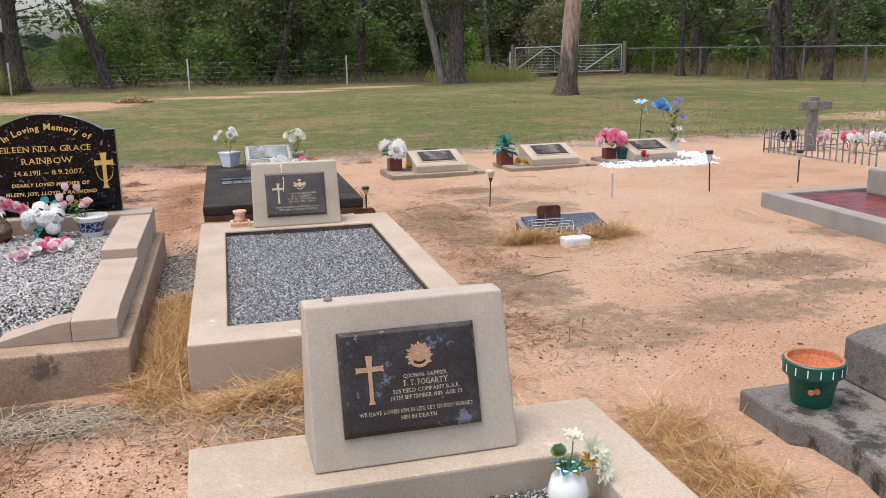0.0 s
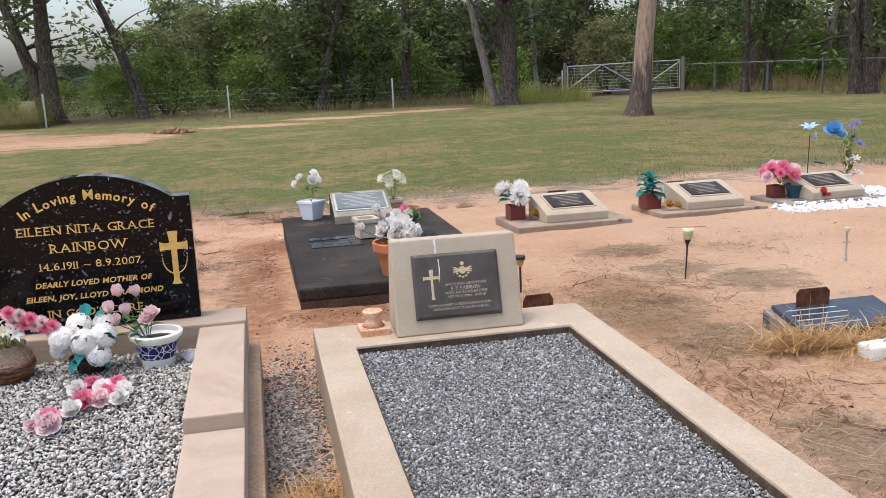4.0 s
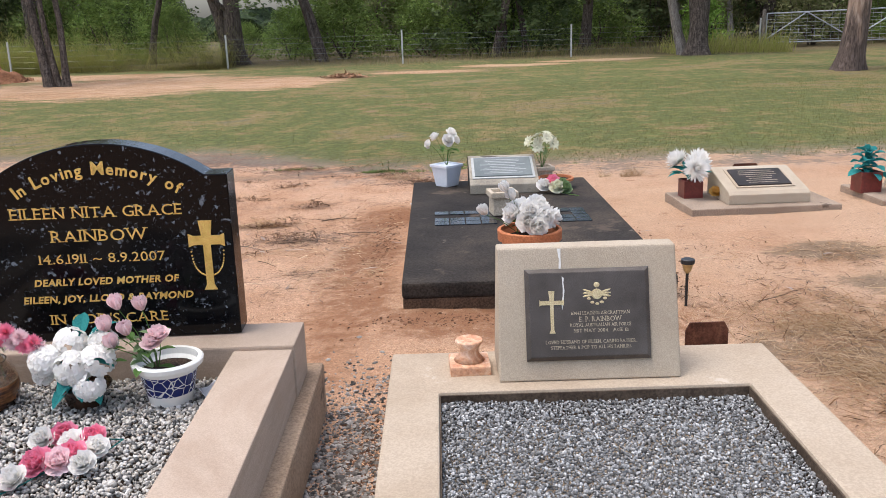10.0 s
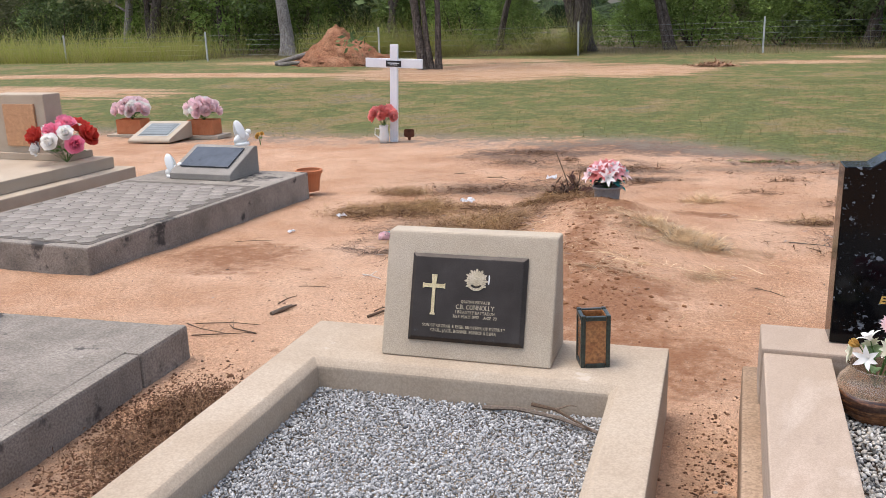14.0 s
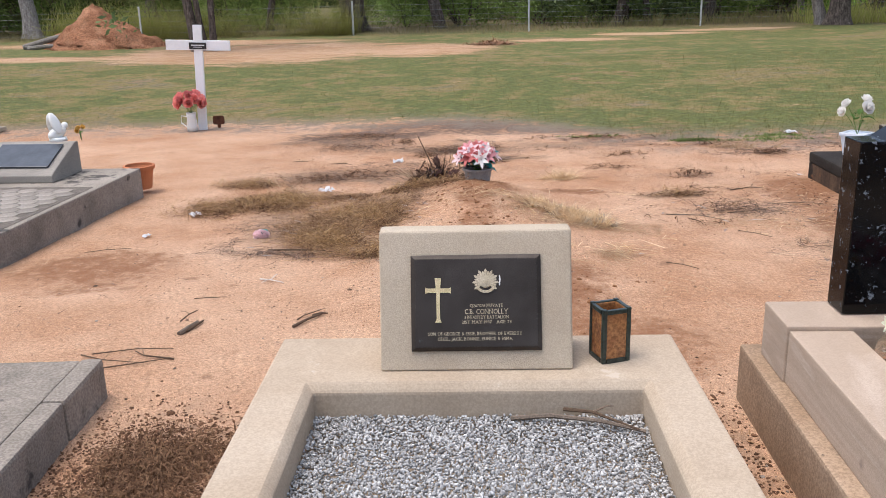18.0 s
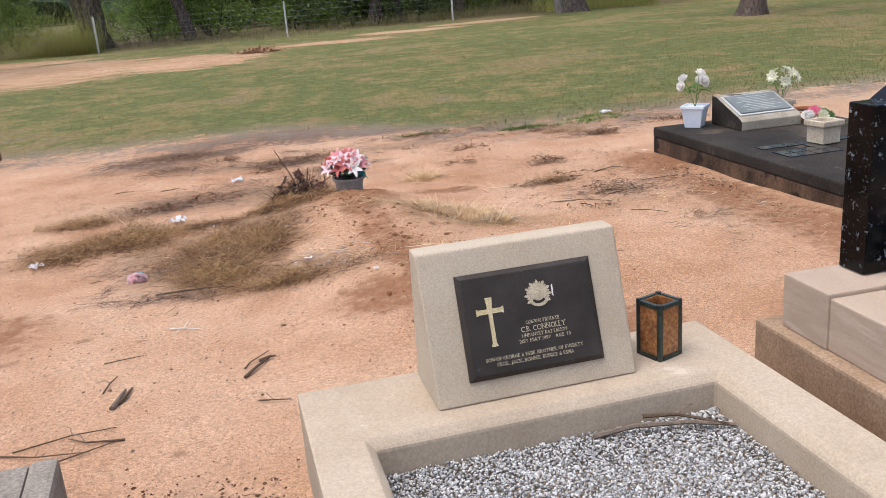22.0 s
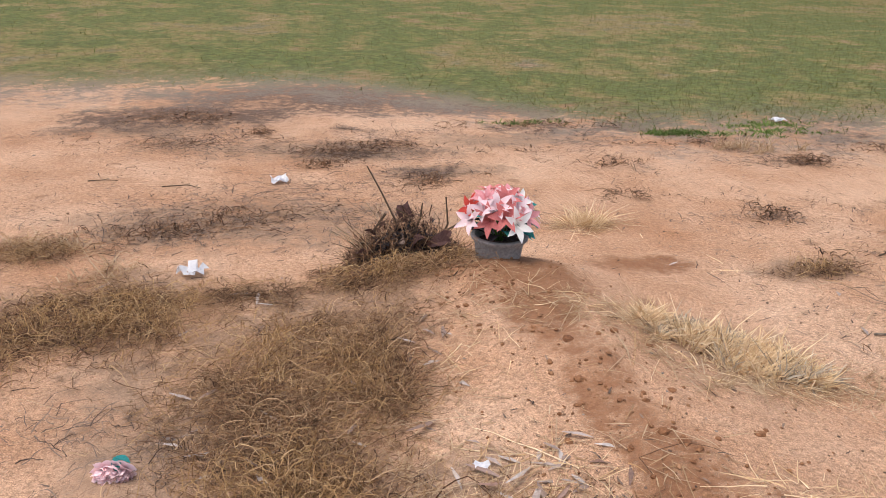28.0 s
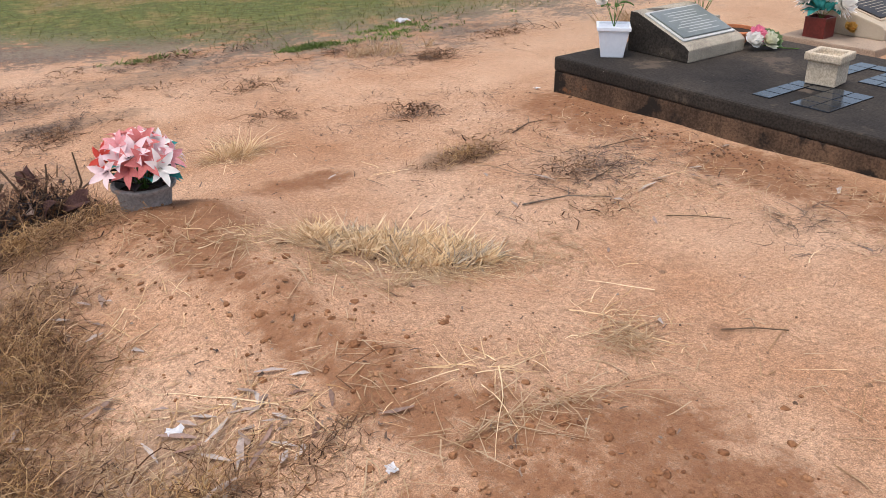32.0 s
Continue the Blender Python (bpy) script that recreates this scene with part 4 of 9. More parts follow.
for k in range(34):
    a = math.pi * k / 33
    x, z = 0.312 - 0.05 * math.cos(a), 0.753 - (0.105 * math.sin(a) ** 0.6)
    bmesh.ops.create_icosphere(beads, subdivisions=1, radius=0.0032, matrix=pose(x, FACE, z) @ Matrix.Diagonal((1, 0.4, 1, 1)))
part("rosary", beads, GILT, hs, "gilt string of beads", kind="stuff")
hs.location = (-0.002, 0.03, -0.012)
hs.rotation_euler.z = radians(2)

# blackened slab with tile panels
black = thing("slab_grave", "low blackened concrete slab grave with small tile panels", "grave", 0.36, 9.85, 0, 2.0)
part("slab", box(-0.645, 0.63, -2.63, -0.03, 0.15, 0.225, 0.014), BLACK_SLAB, black)
FOOTING = paint("soil_stained_footing", [(0.04, 0.026, 0.018), (0.085, 0.053, 0.034), (0.14, 0.086, 0.053)], 5, 0.9, 0.35, 110, 0.6, 0.004, [((0.022, 0.017, 0.014), 4, 0.54), ((0.2, 0.15, 0.11), 22, 0.68), ((0.16, 0.07, 0.032), 7, 0.62)], stretch=(1, 1, 0.4))
part("footing", box(-0.641, 0.626, -2.626, -0.034, -0.05, 0.149, 0.006), FOOTING, black, "soil-stained brown footing under the slab")
TILE_BLACK = paint("black_tile", [(0.01, 0.011, 0.013), (0.02, 0.022, 0.026)], 9, 0.15, 0.1, 60, 0.0, rand=0.3)
for x0 in (-0.49, 0.07):
    for i in range(4):
        for j in range(4):
            if j == 2 and i < 3:
                continue
            x, y = x0 + i * 0.093, -1.49 + j * 0.093
            part("tile", box(x, x + 0.088, y, y + 0.088, 0.22, 0.231, 0.002), TILE_BLACK, black)
PLATE_STONE = paint("grey_green_stone", [(0.22, 0.19, 0.15), (0.31, 0.27, 0.21), (0.37, 0.33, 0.265)], 6, 0.85, 0.25, 150, 0.4, 0.002, [((0.09, 0.078, 0.062), 5, 0.58)])
SLATE_PLATE = paint("slate_plate", [(0.105, 0.12, 0.112), (0.16, 0.175, 0.165)], 8, 0.4, 0.15, 200, 0.2, 0.0005)
WHITE_LINE = paint("pale_letter", [(0.36, 0.36, 0.34), (0.46, 0.46, 0.44)], 30, 0.6, 0.1, 100, 0.0)


def memorial(parent, x, y, z, w, d, hf, hb, stone, plate_mat, plate_w, plate_d, frame_mat, lines=6, label=""):
    """A low sloped desk stone with an inset plate; unreadable writing as fine bars."""
    desk = part("desk_stone", extruded([(0, 0), (d, 0), (d, hb), (d - 0.05, hb), (0.03, hf), (0, hf - 0.02)], -w / 2, w / 2, "x", 0.008), stone, parent, label)
    desk.location = (x, y, z)
    lean = math.degrees(math.atan2(hb - hf, d - 0.08))
    mid = Vector((0, 0.03 + (d - 0.08) / 2, (hf + hb) / 2))
    m = Matrix.Translation(mid) @ pose(0, 0, 0, lean, 0, 0)
    if frame_mat:
        f = part("plate_frame", box(-plate_w / 2 - 0.018, plate_w / 2 + 0.018, -plate_d / 2 - 0.018, plate_d / 2 + 0.018, 0.0, 0.008, 0.002), frame_mat, desk)
        f.matrix_basis = m
    pl = part("plate", box(-plate_w / 2, plate_w / 2, -plate_d / 2, plate_d / 2, 0.004, 0.016, 0.003), plate_mat, desk)
    pl.matrix_basis = m
    bars = bmesh.new()
    rng = random.Random(int(x * 100) + lines)
    for k in range(lines):
        half = plate_w * rng.uniform(0.22, 0.42)
        yy = plate_d * (0.36 - 0.72 * k / max(1, lines - 1))
        bm = box(-half, half, yy - 0.0028, yy + 0.0028, 0.0162, 0.0168, 0)
        me = bpy.data.meshes.new("bar")
        bm.to_mesh(me)
        bm.free()
        bars.from_mesh(me)
    t = part("writing", bars, WHITE_LINE if plate_mat is not BRONZE else BRONZE_LETTER, desk)
    t.matrix_basis = m
    return desk


desk = memorial(black, -0.005, -0.58, 0.225, 0.48, 0.4, 0.085, 0.208, PLATE_STONE, SLATE_PLATE, 0.4, 0.25, WHITE_LINE, 9)
# the desk stone's cheeks take the blackened slab material
desk.data.materials.append(BLACK_SLAB)
for f in desk.data.polygons:
    if abs(f.normal.x) > 0.9:
        f.material_index = 1

WORN_SLAB = paint("worn_brown_concrete", [(0.22, 0.16, 0.115), (0.3, 0.225, 0.165), (0.36, 0.275, 0.205)], 3, 0.9, 0.2, 140, 0.5, 0.003, [((0.13, 0.095, 0.07), 4, 0.62)])
# three desk stones in the back row
for x, y, rz, white in ((2.12, 9.12, 4, False), (3.44, 9.25, 3, False), (4.66, 9.28, 5, True)):
    d = thing("desk_grave", "low cream desk stone with bronze plaque " + ("set in white pebbles" if white else "on a concrete slab"), "grave", x, y, 0.055, rz, group="row of desk stones")
    part("slab", box(-0.51, 0.51, 0, 0.62, -0.03, 0.065, 0.008), WORN_SLAB if not white else GREY_SLAB, d)
    memorial(d, 0.05, 0.09, 0.065, 0.56, 0.44, 0.088, 0.19, STUCCO, BRONZE, 0.37, 0.25, CONCRETE, 7)
white_bed = gravel_bed("white_pebbles", None, 3.98, 5.25, 8.93, 9.35, 0.1, 0.03, WHITE_PEBBLES, 21, "", 0.95)
tagged(white_bed, "bed of loose white pebbles before a desk stone", "pebbles", kind="stuff")
gravel_more = gravel_bed("white_pebbles", None, 5.0, 5.5, 9.33, 10.0, 0.1, 0.03, WHITE_PEBBLES, 22, "", 0.95)
tagged(gravel_more, "loose white pebbles beside a desk stone", "pebbles", kind="stuff")

# grey slabs
paved = thing("slab_grave", "low grey slab grave paved with hexagonal blocks", "grave", -5.83, 9.55, 0, 0)
part("slab", box(-0.67, 0.67, -2.52, 0, -0.05, 0.19, 0.012), GREY_SLAB, paved)
PAVER = paint("grey_paver", [(0.2, 0.172, 0.143), (0.25, 0.217, 0.182), (0.3, 0.262, 0.222)], 5, 0.9, 0.25, 140, 0.4, 0.002, rand=0.12)
hexa = bmesh.new()
hr = 0.07
bmesh.ops.create_cone(hexa, cap_ends=True, segments=6, radius1=hr * 0.975, radius2=hr * 0.955, depth=0.012)
hex_mesh = bpy.data.meshes.new("paver")
hexa.to_mesh(hex_mesh)
hexa.free()
hex_mesh.materials.append(PAVER)
count = 0
JOINT = paint("dark_joint", [(0.11, 0.092, 0.075), (0.16, 0.135, 0.112)], 20, 0.95, 0.3, 120, 0.3, 0.002)
part("joint_bed", box(-0.61, 0.63, -2.46, -0.66, 0.188, 0.1925, 0), JOINT, paved, "dark grit in the joints")
for r in range(16):
    for c in range(11):
        x, y = -0.56 + c * hr * 1.75 + (hr * 0.87 if r % 2 else 0), -2.38 + r * hr * 1.52
        if x < 0.56 and count < 300:
            p = part("paver", hex_mesh, None, paved)
            p.location = (x, y, 0.19)
            count += 1
GREY_STONE = paint("grey_render", [(0.23, 0.205, 0.175), (0.3, 0.268, 0.23)], 5, 0.9, 0.2, 150, 0.4, 0.002)
GLOSS_PLATE = paint("polished_plate", [(0.03, 0.035, 0.042), (0.05, 0.058, 0.07)], 8, 0.08, 0.05, 60, 0.0)
memorial(paved, -0.02, -0.52, 0.19, 0.58, 0.42, 0.07, 0.225, GREY_STONE, GLOSS_PLATE, 0.46, 0.28, None, 0)

plain = thing("slab_grave", "plain weathered grey concrete slab grave", "grave", -3.8, 6.11, 0, 5.5)
part("slab", box(-1.24, -0.075, -2.5, 0, -0.05, 0.187, 0.01), GREY_SLAB, plain)
part("edge_kerb", box(-0.073, 0.0, -2.5, -0.33, -0.05, 0.19, 0.012), GREY_SLAB, plain)
part("edge_kerb", box(-0.073, 0.004, -0.327, 0.003, -0.05, 0.193, 0.016), GREY_SLAB, plain)

# stepped grave at the far side with a tall stone
stepped = thing("grave", "stepped cream concrete grave with upright headstone", "grave", -7.5, 9.45, 0, 1)
part("plinth", box(-0.66, 0.66, -2.4, 0, -0.05, 0.2, 0.01), CONCRETE, stepped)
part("ledger", box(-0.56, 0.52, -2.3, -0.1, 0.2, 0.3, 0.008), CONCRETE, stepped)
part("headstone", box(-0.5, 0.1, -0.38, -0.18, 0.3, 0.86, 0.01), STUCCO, stepped)
part("foot_block", box(-0.55, 0.32, -0.42, -0.12, 0.3, 0.36, 0.006), CONCRETE, stepped)
part("plaque", box(-0.34, -0.0, -0.402, -0.382, 0.42, 0.78, 0.004), COPPER, stepped, "bronze plaque")

# grey stepped slab beside the start, chipped at its edge
DARK_CONCRETE = paint("lichened_dark_concrete", [(0.085, 0.076, 0.064), (0.15, 0.133, 0.112), (0.21, 0.185, 0.158)], 3.0, 0.9, 0.25, 120, 0.5, 0.003, [((0.045, 0.04, 0.036), 2.6, 0.56), ((0.28, 0.25, 0.215), 14, 0.68)])
chipped = thing("grave", "grey concrete grave with stepped headstone base, chipped edge", "grave", 1.95, 2.96, 0, 3)
part("slab", extruded([(0, -2.3), (1.25, -2.3), (1.25, 0), (0, 0), (0.0, -0.30), (0.055, -0.345), (0.07, -0.55), (0.03, -0.75), (0.0, -1.2)], -0.05, 0.16, "z", 0.012), DARK_CONCRETE, chipped)
part("headstone_base", extruded([(0.42, 0.16), (1.0, 0.16), (1.0, 0.37), (0.62, 0.37), (0.47, 0.35), (0.42, 0.33)], -0.42, -0.03, "y", 0.012), DARK_CONCRETE, chipped)

# grave paved with red tiles
tiled = thing("grave", "grey concrete kerb grave with glossy dark red tiles", "grave", 4.1, 6.28, 0.065, 2)
part("kerb", ring(0, 1.9, -2.2, 0, 0.13, 1.8, -2.1, -0.12, -0.05, 0.2, 0.15), GREY_STONE, tiled)
RED_TILE = paint("red_tile", [(0.13, 0.02, 0.022), (0.2, 0.035, 0.035)], 6, 0.25, 0.2, 90, 0.1, 0.0005, rand=0.25)
tile_bm = box(-0.0735, 0.0735, -0.0735, 0.0735, 0, 0.03, 0.004)
tile_me = bpy.data.meshes.new("tile")
tile_bm.to_mesh(tile_me)
tile_bm.free()
tile_me.materials.append(RED_TILE)
for i in range(11):
    for j in range(13):
        t = part("tile", tile_me, None, tiled)
        t.location = (0.208 + i * 0.15, -2.02 + j * 0.15, 0.151)


# ---- far field ----
BARK_DARK = paint("dark_bark", [(0.035, 0.027, 0.022), (0.085, 0.068, 0.056), (0.16, 0.13, 0.108)], 5, 0.95, 0.4, 25, 1.0, 0.03, stretch=(4, 4, 1))
BARK_GUM = paint("gum_bark", [(0.16, 0.1, 0.07), (0.3, 0.2, 0.145), (0.4, 0.3, 0.235)], 3, 0.85, 0.3, 20, 0.7, 0.02, [((0.1, 0.07, 0.055), 5, 0.62)], stretch=(5, 5, 1))
BARK_GREY = paint("grey_bark", [(0.13, 0.11, 0.095), (0.24, 0.21, 0.185), (0.33, 0.3, 0.27)], 3, 0.9, 0.3, 20, 0.8, 0.02, stretch=(5, 5, 1))


def leaf_material(name, cols):
    g = Graph(name, 0.7)
    c = g.ramp(g.node("ShaderNodeNewGeometry").outputs["Random Per Island"], cols, 0, 1)
    hsv = g.node("ShaderNodeHueSaturation")
    tone = g.step(g.node("ShaderNodeObjectInfo").outputs["Random"], 0, 1, 0.7, 1.25)
    g.link(g.sum("MULTIPLY", tone, g.step(g.noise(0.9, 3, 0.5), 0.34, 0.66, 0.6, 1.45)), hsv.inputs["Value"])
    g.link(c, hsv.inputs["Color"])
    g.bsdf.inputs["Transmission Weight"].default_value = 0.0
    t = g.node("ShaderNodeBsdfTranslucent")
    g.link(hsv.outputs[0], t.inputs["Color"])
    mix = g.node("ShaderNodeMixShader")
    mix.inputs[0].default_value = 0.3
    g.link(g.bsdf.outputs[0], mix.inputs[1])
    g.link(t.outputs[0], mix.inputs[2])
    g.link(mix.outputs[0], g.tree.nodes["Material Output"].inputs["Surface"])
    return g.colour(hsv.outputs[0])


LEAF_BUSH = leaf_material("bush_leaves", [(0.09, 0.14, 0.03), (0.14, 0.2, 0.045), (0.19, 0.255, 0.065), (0.11, 0.155, 0.035)])
LEAF_DARK = leaf_material("dark_leaves", [(0.055, 0.08, 0.03), (0.085, 0.115, 0.042), (0.12, 0.15, 0.06)])
LEAF_OLIVE = leaf_material("olive_leaves", [(0.11, 0.125, 0.05), (0.16, 0.17, 0.07), (0.21, 0.2, 0.1)])


def leaves(points, size, rng, material, name="crown", droop=0.3):
    """Many small bent leaf blades round given clump points."""
    n = len(points)
    ax = rng.normal(size=(n, 3))
    ax[:, 2] = ax[:, 2] * 0.5 - droop
    ax /= np.linalg.norm(ax, axis=1)[:, None]
    side = np.cross(ax, rng.normal(size=(n, 3)))
    side /= np.linalg.norm(side, axis=1)[:, None]
    s = size * rng.lognormal(0, 0.3, (n, 1))
    v = np.stack([points - ax * s, points + side * s * 0.42, points + ax * s, points - side * s * 0.42], 1).reshape(-1, 3)
    f = np.arange(n * 4).reshape(n, 4)
    return mesh_of(name, v.tolist(), f.tolist(), material)


def clumped(rng, centres, per, spread):
    c = np.repeat(np.asarray(centres), per, 0)
    return c + rng.normal(size=c.shape) * np.asarray(spread)


def crooked(rng, start, way, length, n=6, wobble=0.11):
    pts, p, w = [Vector(start)], Vector(start), Vector(way).normalized()
    for i in range(n):
        w = (w + Vector(rng.normal(size=3)) * wobble).normalized()
        p = p + w * (length / n)
        pts.append(p.copy())
    return pts


def bole(pts, r, flare, phase, bm, n=16):
    """A tapering trunk with a spreading root flare and a fluted, uneven section."""
    run = [pts[0].lerp(pts[1], k) for k in (0.0, 0.08, 0.16, 0.28, 0.45, 0.7)] + list(pts[1:])
    rings = []
    for i, p in enumerate(run):
        way = (run[min(i + 1, len(run) - 1)] - run[max(i - 1, 0)]).normalized()
        side = way.cross(Vector((0, 1, 0))).normalized()
        up = side.cross(way)
        rise = (p - run[0]).length
        base = r * (1 - 0.72 * rise / max(0.1, (run[-1] - run[0]).length)) * (1 + (flare - 1) * math.exp(-rise / 0.3))
        deep = 0.05 + 0.16 * math.exp(-rise / 0.35)
        ring_ = []
        for k in range(n):
            a = 2 * math.pi * k / n
            q = base * (1 + deep * math.sin(3 * a + phase + rise * 0.5) + 0.6 * deep * math.sin(5 * a - phase * 2 + rise) + 0.03 * math.sin(9 * a + rise * 7))
            ring_.append(bm.verts.new(p + q * (math.cos(a) * side + math.sin(a) * up)))
        rings.append(ring_)
    for a, b in zip(rings, rings[1:]):
        for k in range(n):
            j = (k + 1) % n
            bm.faces.new((a[k], a[j], b[j], b[k]))
    bm.faces.new(rings[-1])


def tree(name, label, seed, trunk_r, tall, bark, leaf, lean=(0, 0), crown_from=0.45, crown_r=2.5, clumps=60, per=45, leaf_size=0.11, stems=1, flare=1.3, low=0.0, ways=()):
    """Trunks that taper, forking limbs, and a loose crown of leaf clumps."""
    rng = np.random.default_rng(seed)
    t = thing(name, label, "tree")
    bm = bmesh.new()
    ends = []
    for s in range(stems):
        off = Vector((rng.normal() * 0.25, rng.normal() * 0.15, 0)) * (stems > 1)
        way = Vector((lean[0] + rng.normal() * 0.12 * (stems > 1), lean[1], 1))
        if ways:
            off, way = Vector((*ways[s][0], 0)), Vector((*ways[s][1], 1))
        pts = crooked(rng, off + Vector((0, 0, -0.1)), way, tall, 9, 0.06)
        r = trunk_r * (1 if s == 0 else rng.uniform(0.55, 0.9))
        bole(pts, r * 1.05, flare + 0.25, seed * 1.7 + s, bm)
        for k in range(6):
            i = rng.integers(max(1, int(9 * crown_from * 0.7)), 9)
            a = rng.uniform(0, 2 * math.pi)
            br = crooked(rng, pts[i], Vector((math.cos(a), math.sin(a), rng.uniform(0.3, 1.1))), crown_r * rng.uniform(0.7, 1.3), 5, 0.2)
            tube(br, r * 0.3, r * 0.06, 6, bm)
            ends += [br[3], br[4], br[5]]
        ends += pts[-3:]
    part("trunk", bm, bark, t, smooth=True)
    base = np.array([list(e) for e in ends])
    c = base[rng.integers(0, len(base), clumps)] + rng.normal(size=(clumps, 3)) * (crown_r * 0.3, crown_r * 0.3, crown_r * 0.22)
    if low:
        n = int(clumps * low)
        a = rng.uniform(0, 2 * math.pi, n)
        rr = crown_r * np.sqrt(rng.random(n))
        c[:n] = np.stack([rr * np.cos(a), rr * np.sin(a), rng.uniform(0.3, tall * 0.6, n)], -1)
    c[:, 2] = np.maximum(c[:, 2], 0.25)
    part("crown", leaves(clumped(rng, c, per, (0.28, 0.28, 0.2)), leaf_size, rng, leaf), None, t)
    return t


def bush(seed, r, tall, leaf, clumps, per, leaf_size, label):
    rng = np.random.default_rng(seed)
    t = thing("bush", label, "bush")
    bm = bmesh.new()
    for k in range(6):
        a = rng.uniform(0, 6.28)
        tube(crooked(rng, (0.1 * math.cos(a), 0.1 * math.sin(a), -0.1), (math.cos(a) * 0.5, math.sin(a) * 0.5, 1), tall * 0.8, 5, 0.15), 0.05, 0.012, 6, bm)
    part("trunk", bm, BARK_DARK, t)
    a, q = rng.uniform(0, 6.28, clumps), rng.random(clumps)
    z = tall * (0.06 + 0.94 * q)
    rad = r * np.sqrt(rng.random(clumps)) * (1.05 - 0.75 * q ** 2.2)
    c = np.stack([rad * np.cos(a), rad * np.sin(a), z], -1)
    part("crown", leaves(clumped(rng, c, per, (0.22, 0.22, 0.16)), leaf_size, rng, leaf), None, t)
    return t


def at_ground(x, y, rz=0.0, s=1.0):
    return pose(x, y, float(height(x, y)), 0, 0, rz) @ Matrix.Scale(s, 4)


def set_out(ob, spots):
    """The first of a kind goes to the first spot, copies to the rest."""
    ob.matrix_basis = at_ground(*spots[0])
    for s in spots[1:]:
        c = copy_thing(ob, at_ground(s[0], s[1], s[2]))
        c.scale = (s[3],) * 3


rng = random.Random(5)
kinds = [
    bush(1, 2.4, 3.6, LEAF_BUSH, 160, 64, 0.066, "dense mid-green bush behind the fence"),
    bush(2, 2.0, 2.6, LEAF_BUSH, 120, 60, 0.06, "leafy green shrub behind the fence"),
    bush(3, 2.8, 4.2, LEAF_DARK, 180, 60, 0.078, "tall dark green thicket behind the fence"),
    bush(4, 2.4, 3.8, LEAF_OLIVE, 130, 58, 0.072, "olive-green bush behind the fence"),
]
# a belt of thicket, thinner by the gate
spots = [[] for _ in kinds]
for x in np.arange(-46, 46, 2.3):
    for row, (y0, y1) in enumerate(((39.8, 43.5), (44.5, 49), (50, 58))):
        gap = 4 < x < 36 and row == 0
        if gap and rng.random() < 0.85 or row == 1 and 12 < x < 34 and rng.random() < 0.6:
            continue
        open_sky = -0.34 * y0 < x < -0.17 * y0
        if open_sky and row > 0:
            continue
        k = rng.choices(range(4), ((4, 4, 1, 2), (3, 1, 4, 2), (1, 0, 6, 2))[row])[0]
        spots[k].append((x + rng.uniform(-1, 1), rng.uniform(y0, y1), rng.uniform(0, 360), rng.uniform(0.75, 1.2) * (1 + 0.1 * row) * (0.62 if open_sky else 1.0)))
for k, s in zip(kinds, spots):
    set_out(k, s)
woods = [
    tree("gum_tree", "tall dark-barked gum tree in the woods", 11, 0.2, 9, BARK_DARK, LEAF_DARK, (0.08, 0), 0.35, 2.6, 80, 30, 0.12),
    tree("gum_tree", "leaning grey-barked gum tree in the woods", 12, 0.16, 8, BARK_GREY, LEAF_OLIVE, (-0.18, 0), 0.4, 2.2, 70, 30, 0.11),
    tree("gum_tree", "slender twin-stemmed gum tree in the woods", 13, 0.13, 8.5, BARK_DARK, LEAF_OLIVE, (0.1, 0), 0.4, 2.0, 70, 30, 0.11, 2),
]
wspots = [[] for _ in woods]
for i in range(54):
    x, y = rng.uniform(-45, 45), rng.uniform(40, 60)
    if -0.36 * y < x < -0.14 * y:
        continue
    wspots[rng.randrange(3)].append((x, y, rng.uniform(0, 360), rng.uniform(0.8, 1.35)))
for k, s in zip(woods, wspots):
    set_out(k, s)
# single trees that stand out


def stocking_bark():
    """Smooth pinkish gum bark above a rough dark stocking at the foot."""
    g = Graph("stocking_bark", 0.88)
    n = g.noise(3, 5, 0.6, (5, 5, 1))
    smooth_bark = g.ramp(n, [(0.2, 0.125, 0.09), (0.33, 0.23, 0.17), (0.42, 0.33, 0.26)])
    rough_bark = g.ramp(g.noise(6, 6, 0.7, (5, 5, 0.8)), [(0.03, 0.022, 0.018), (0.1, 0.072, 0.058), (0.17, 0.13, 0.11)])
    sep = g.node("ShaderNodeSeparateXYZ")
    g.link(g.where(), sep.inputs[0])
    edge = g.sum("ADD", sep.outputs[2], g.sum("MULTIPLY", g.sum("SUBTRACT", g.noise(2.5, 5, 0.65, (2, 2, 0.5)), 0.5), 4.5))
    g.bump(n, 0.8, 0.02)
    return g.colour(g.mix(g.step(edge, 0.7, 1.9), rough_bark, smooth_bark))


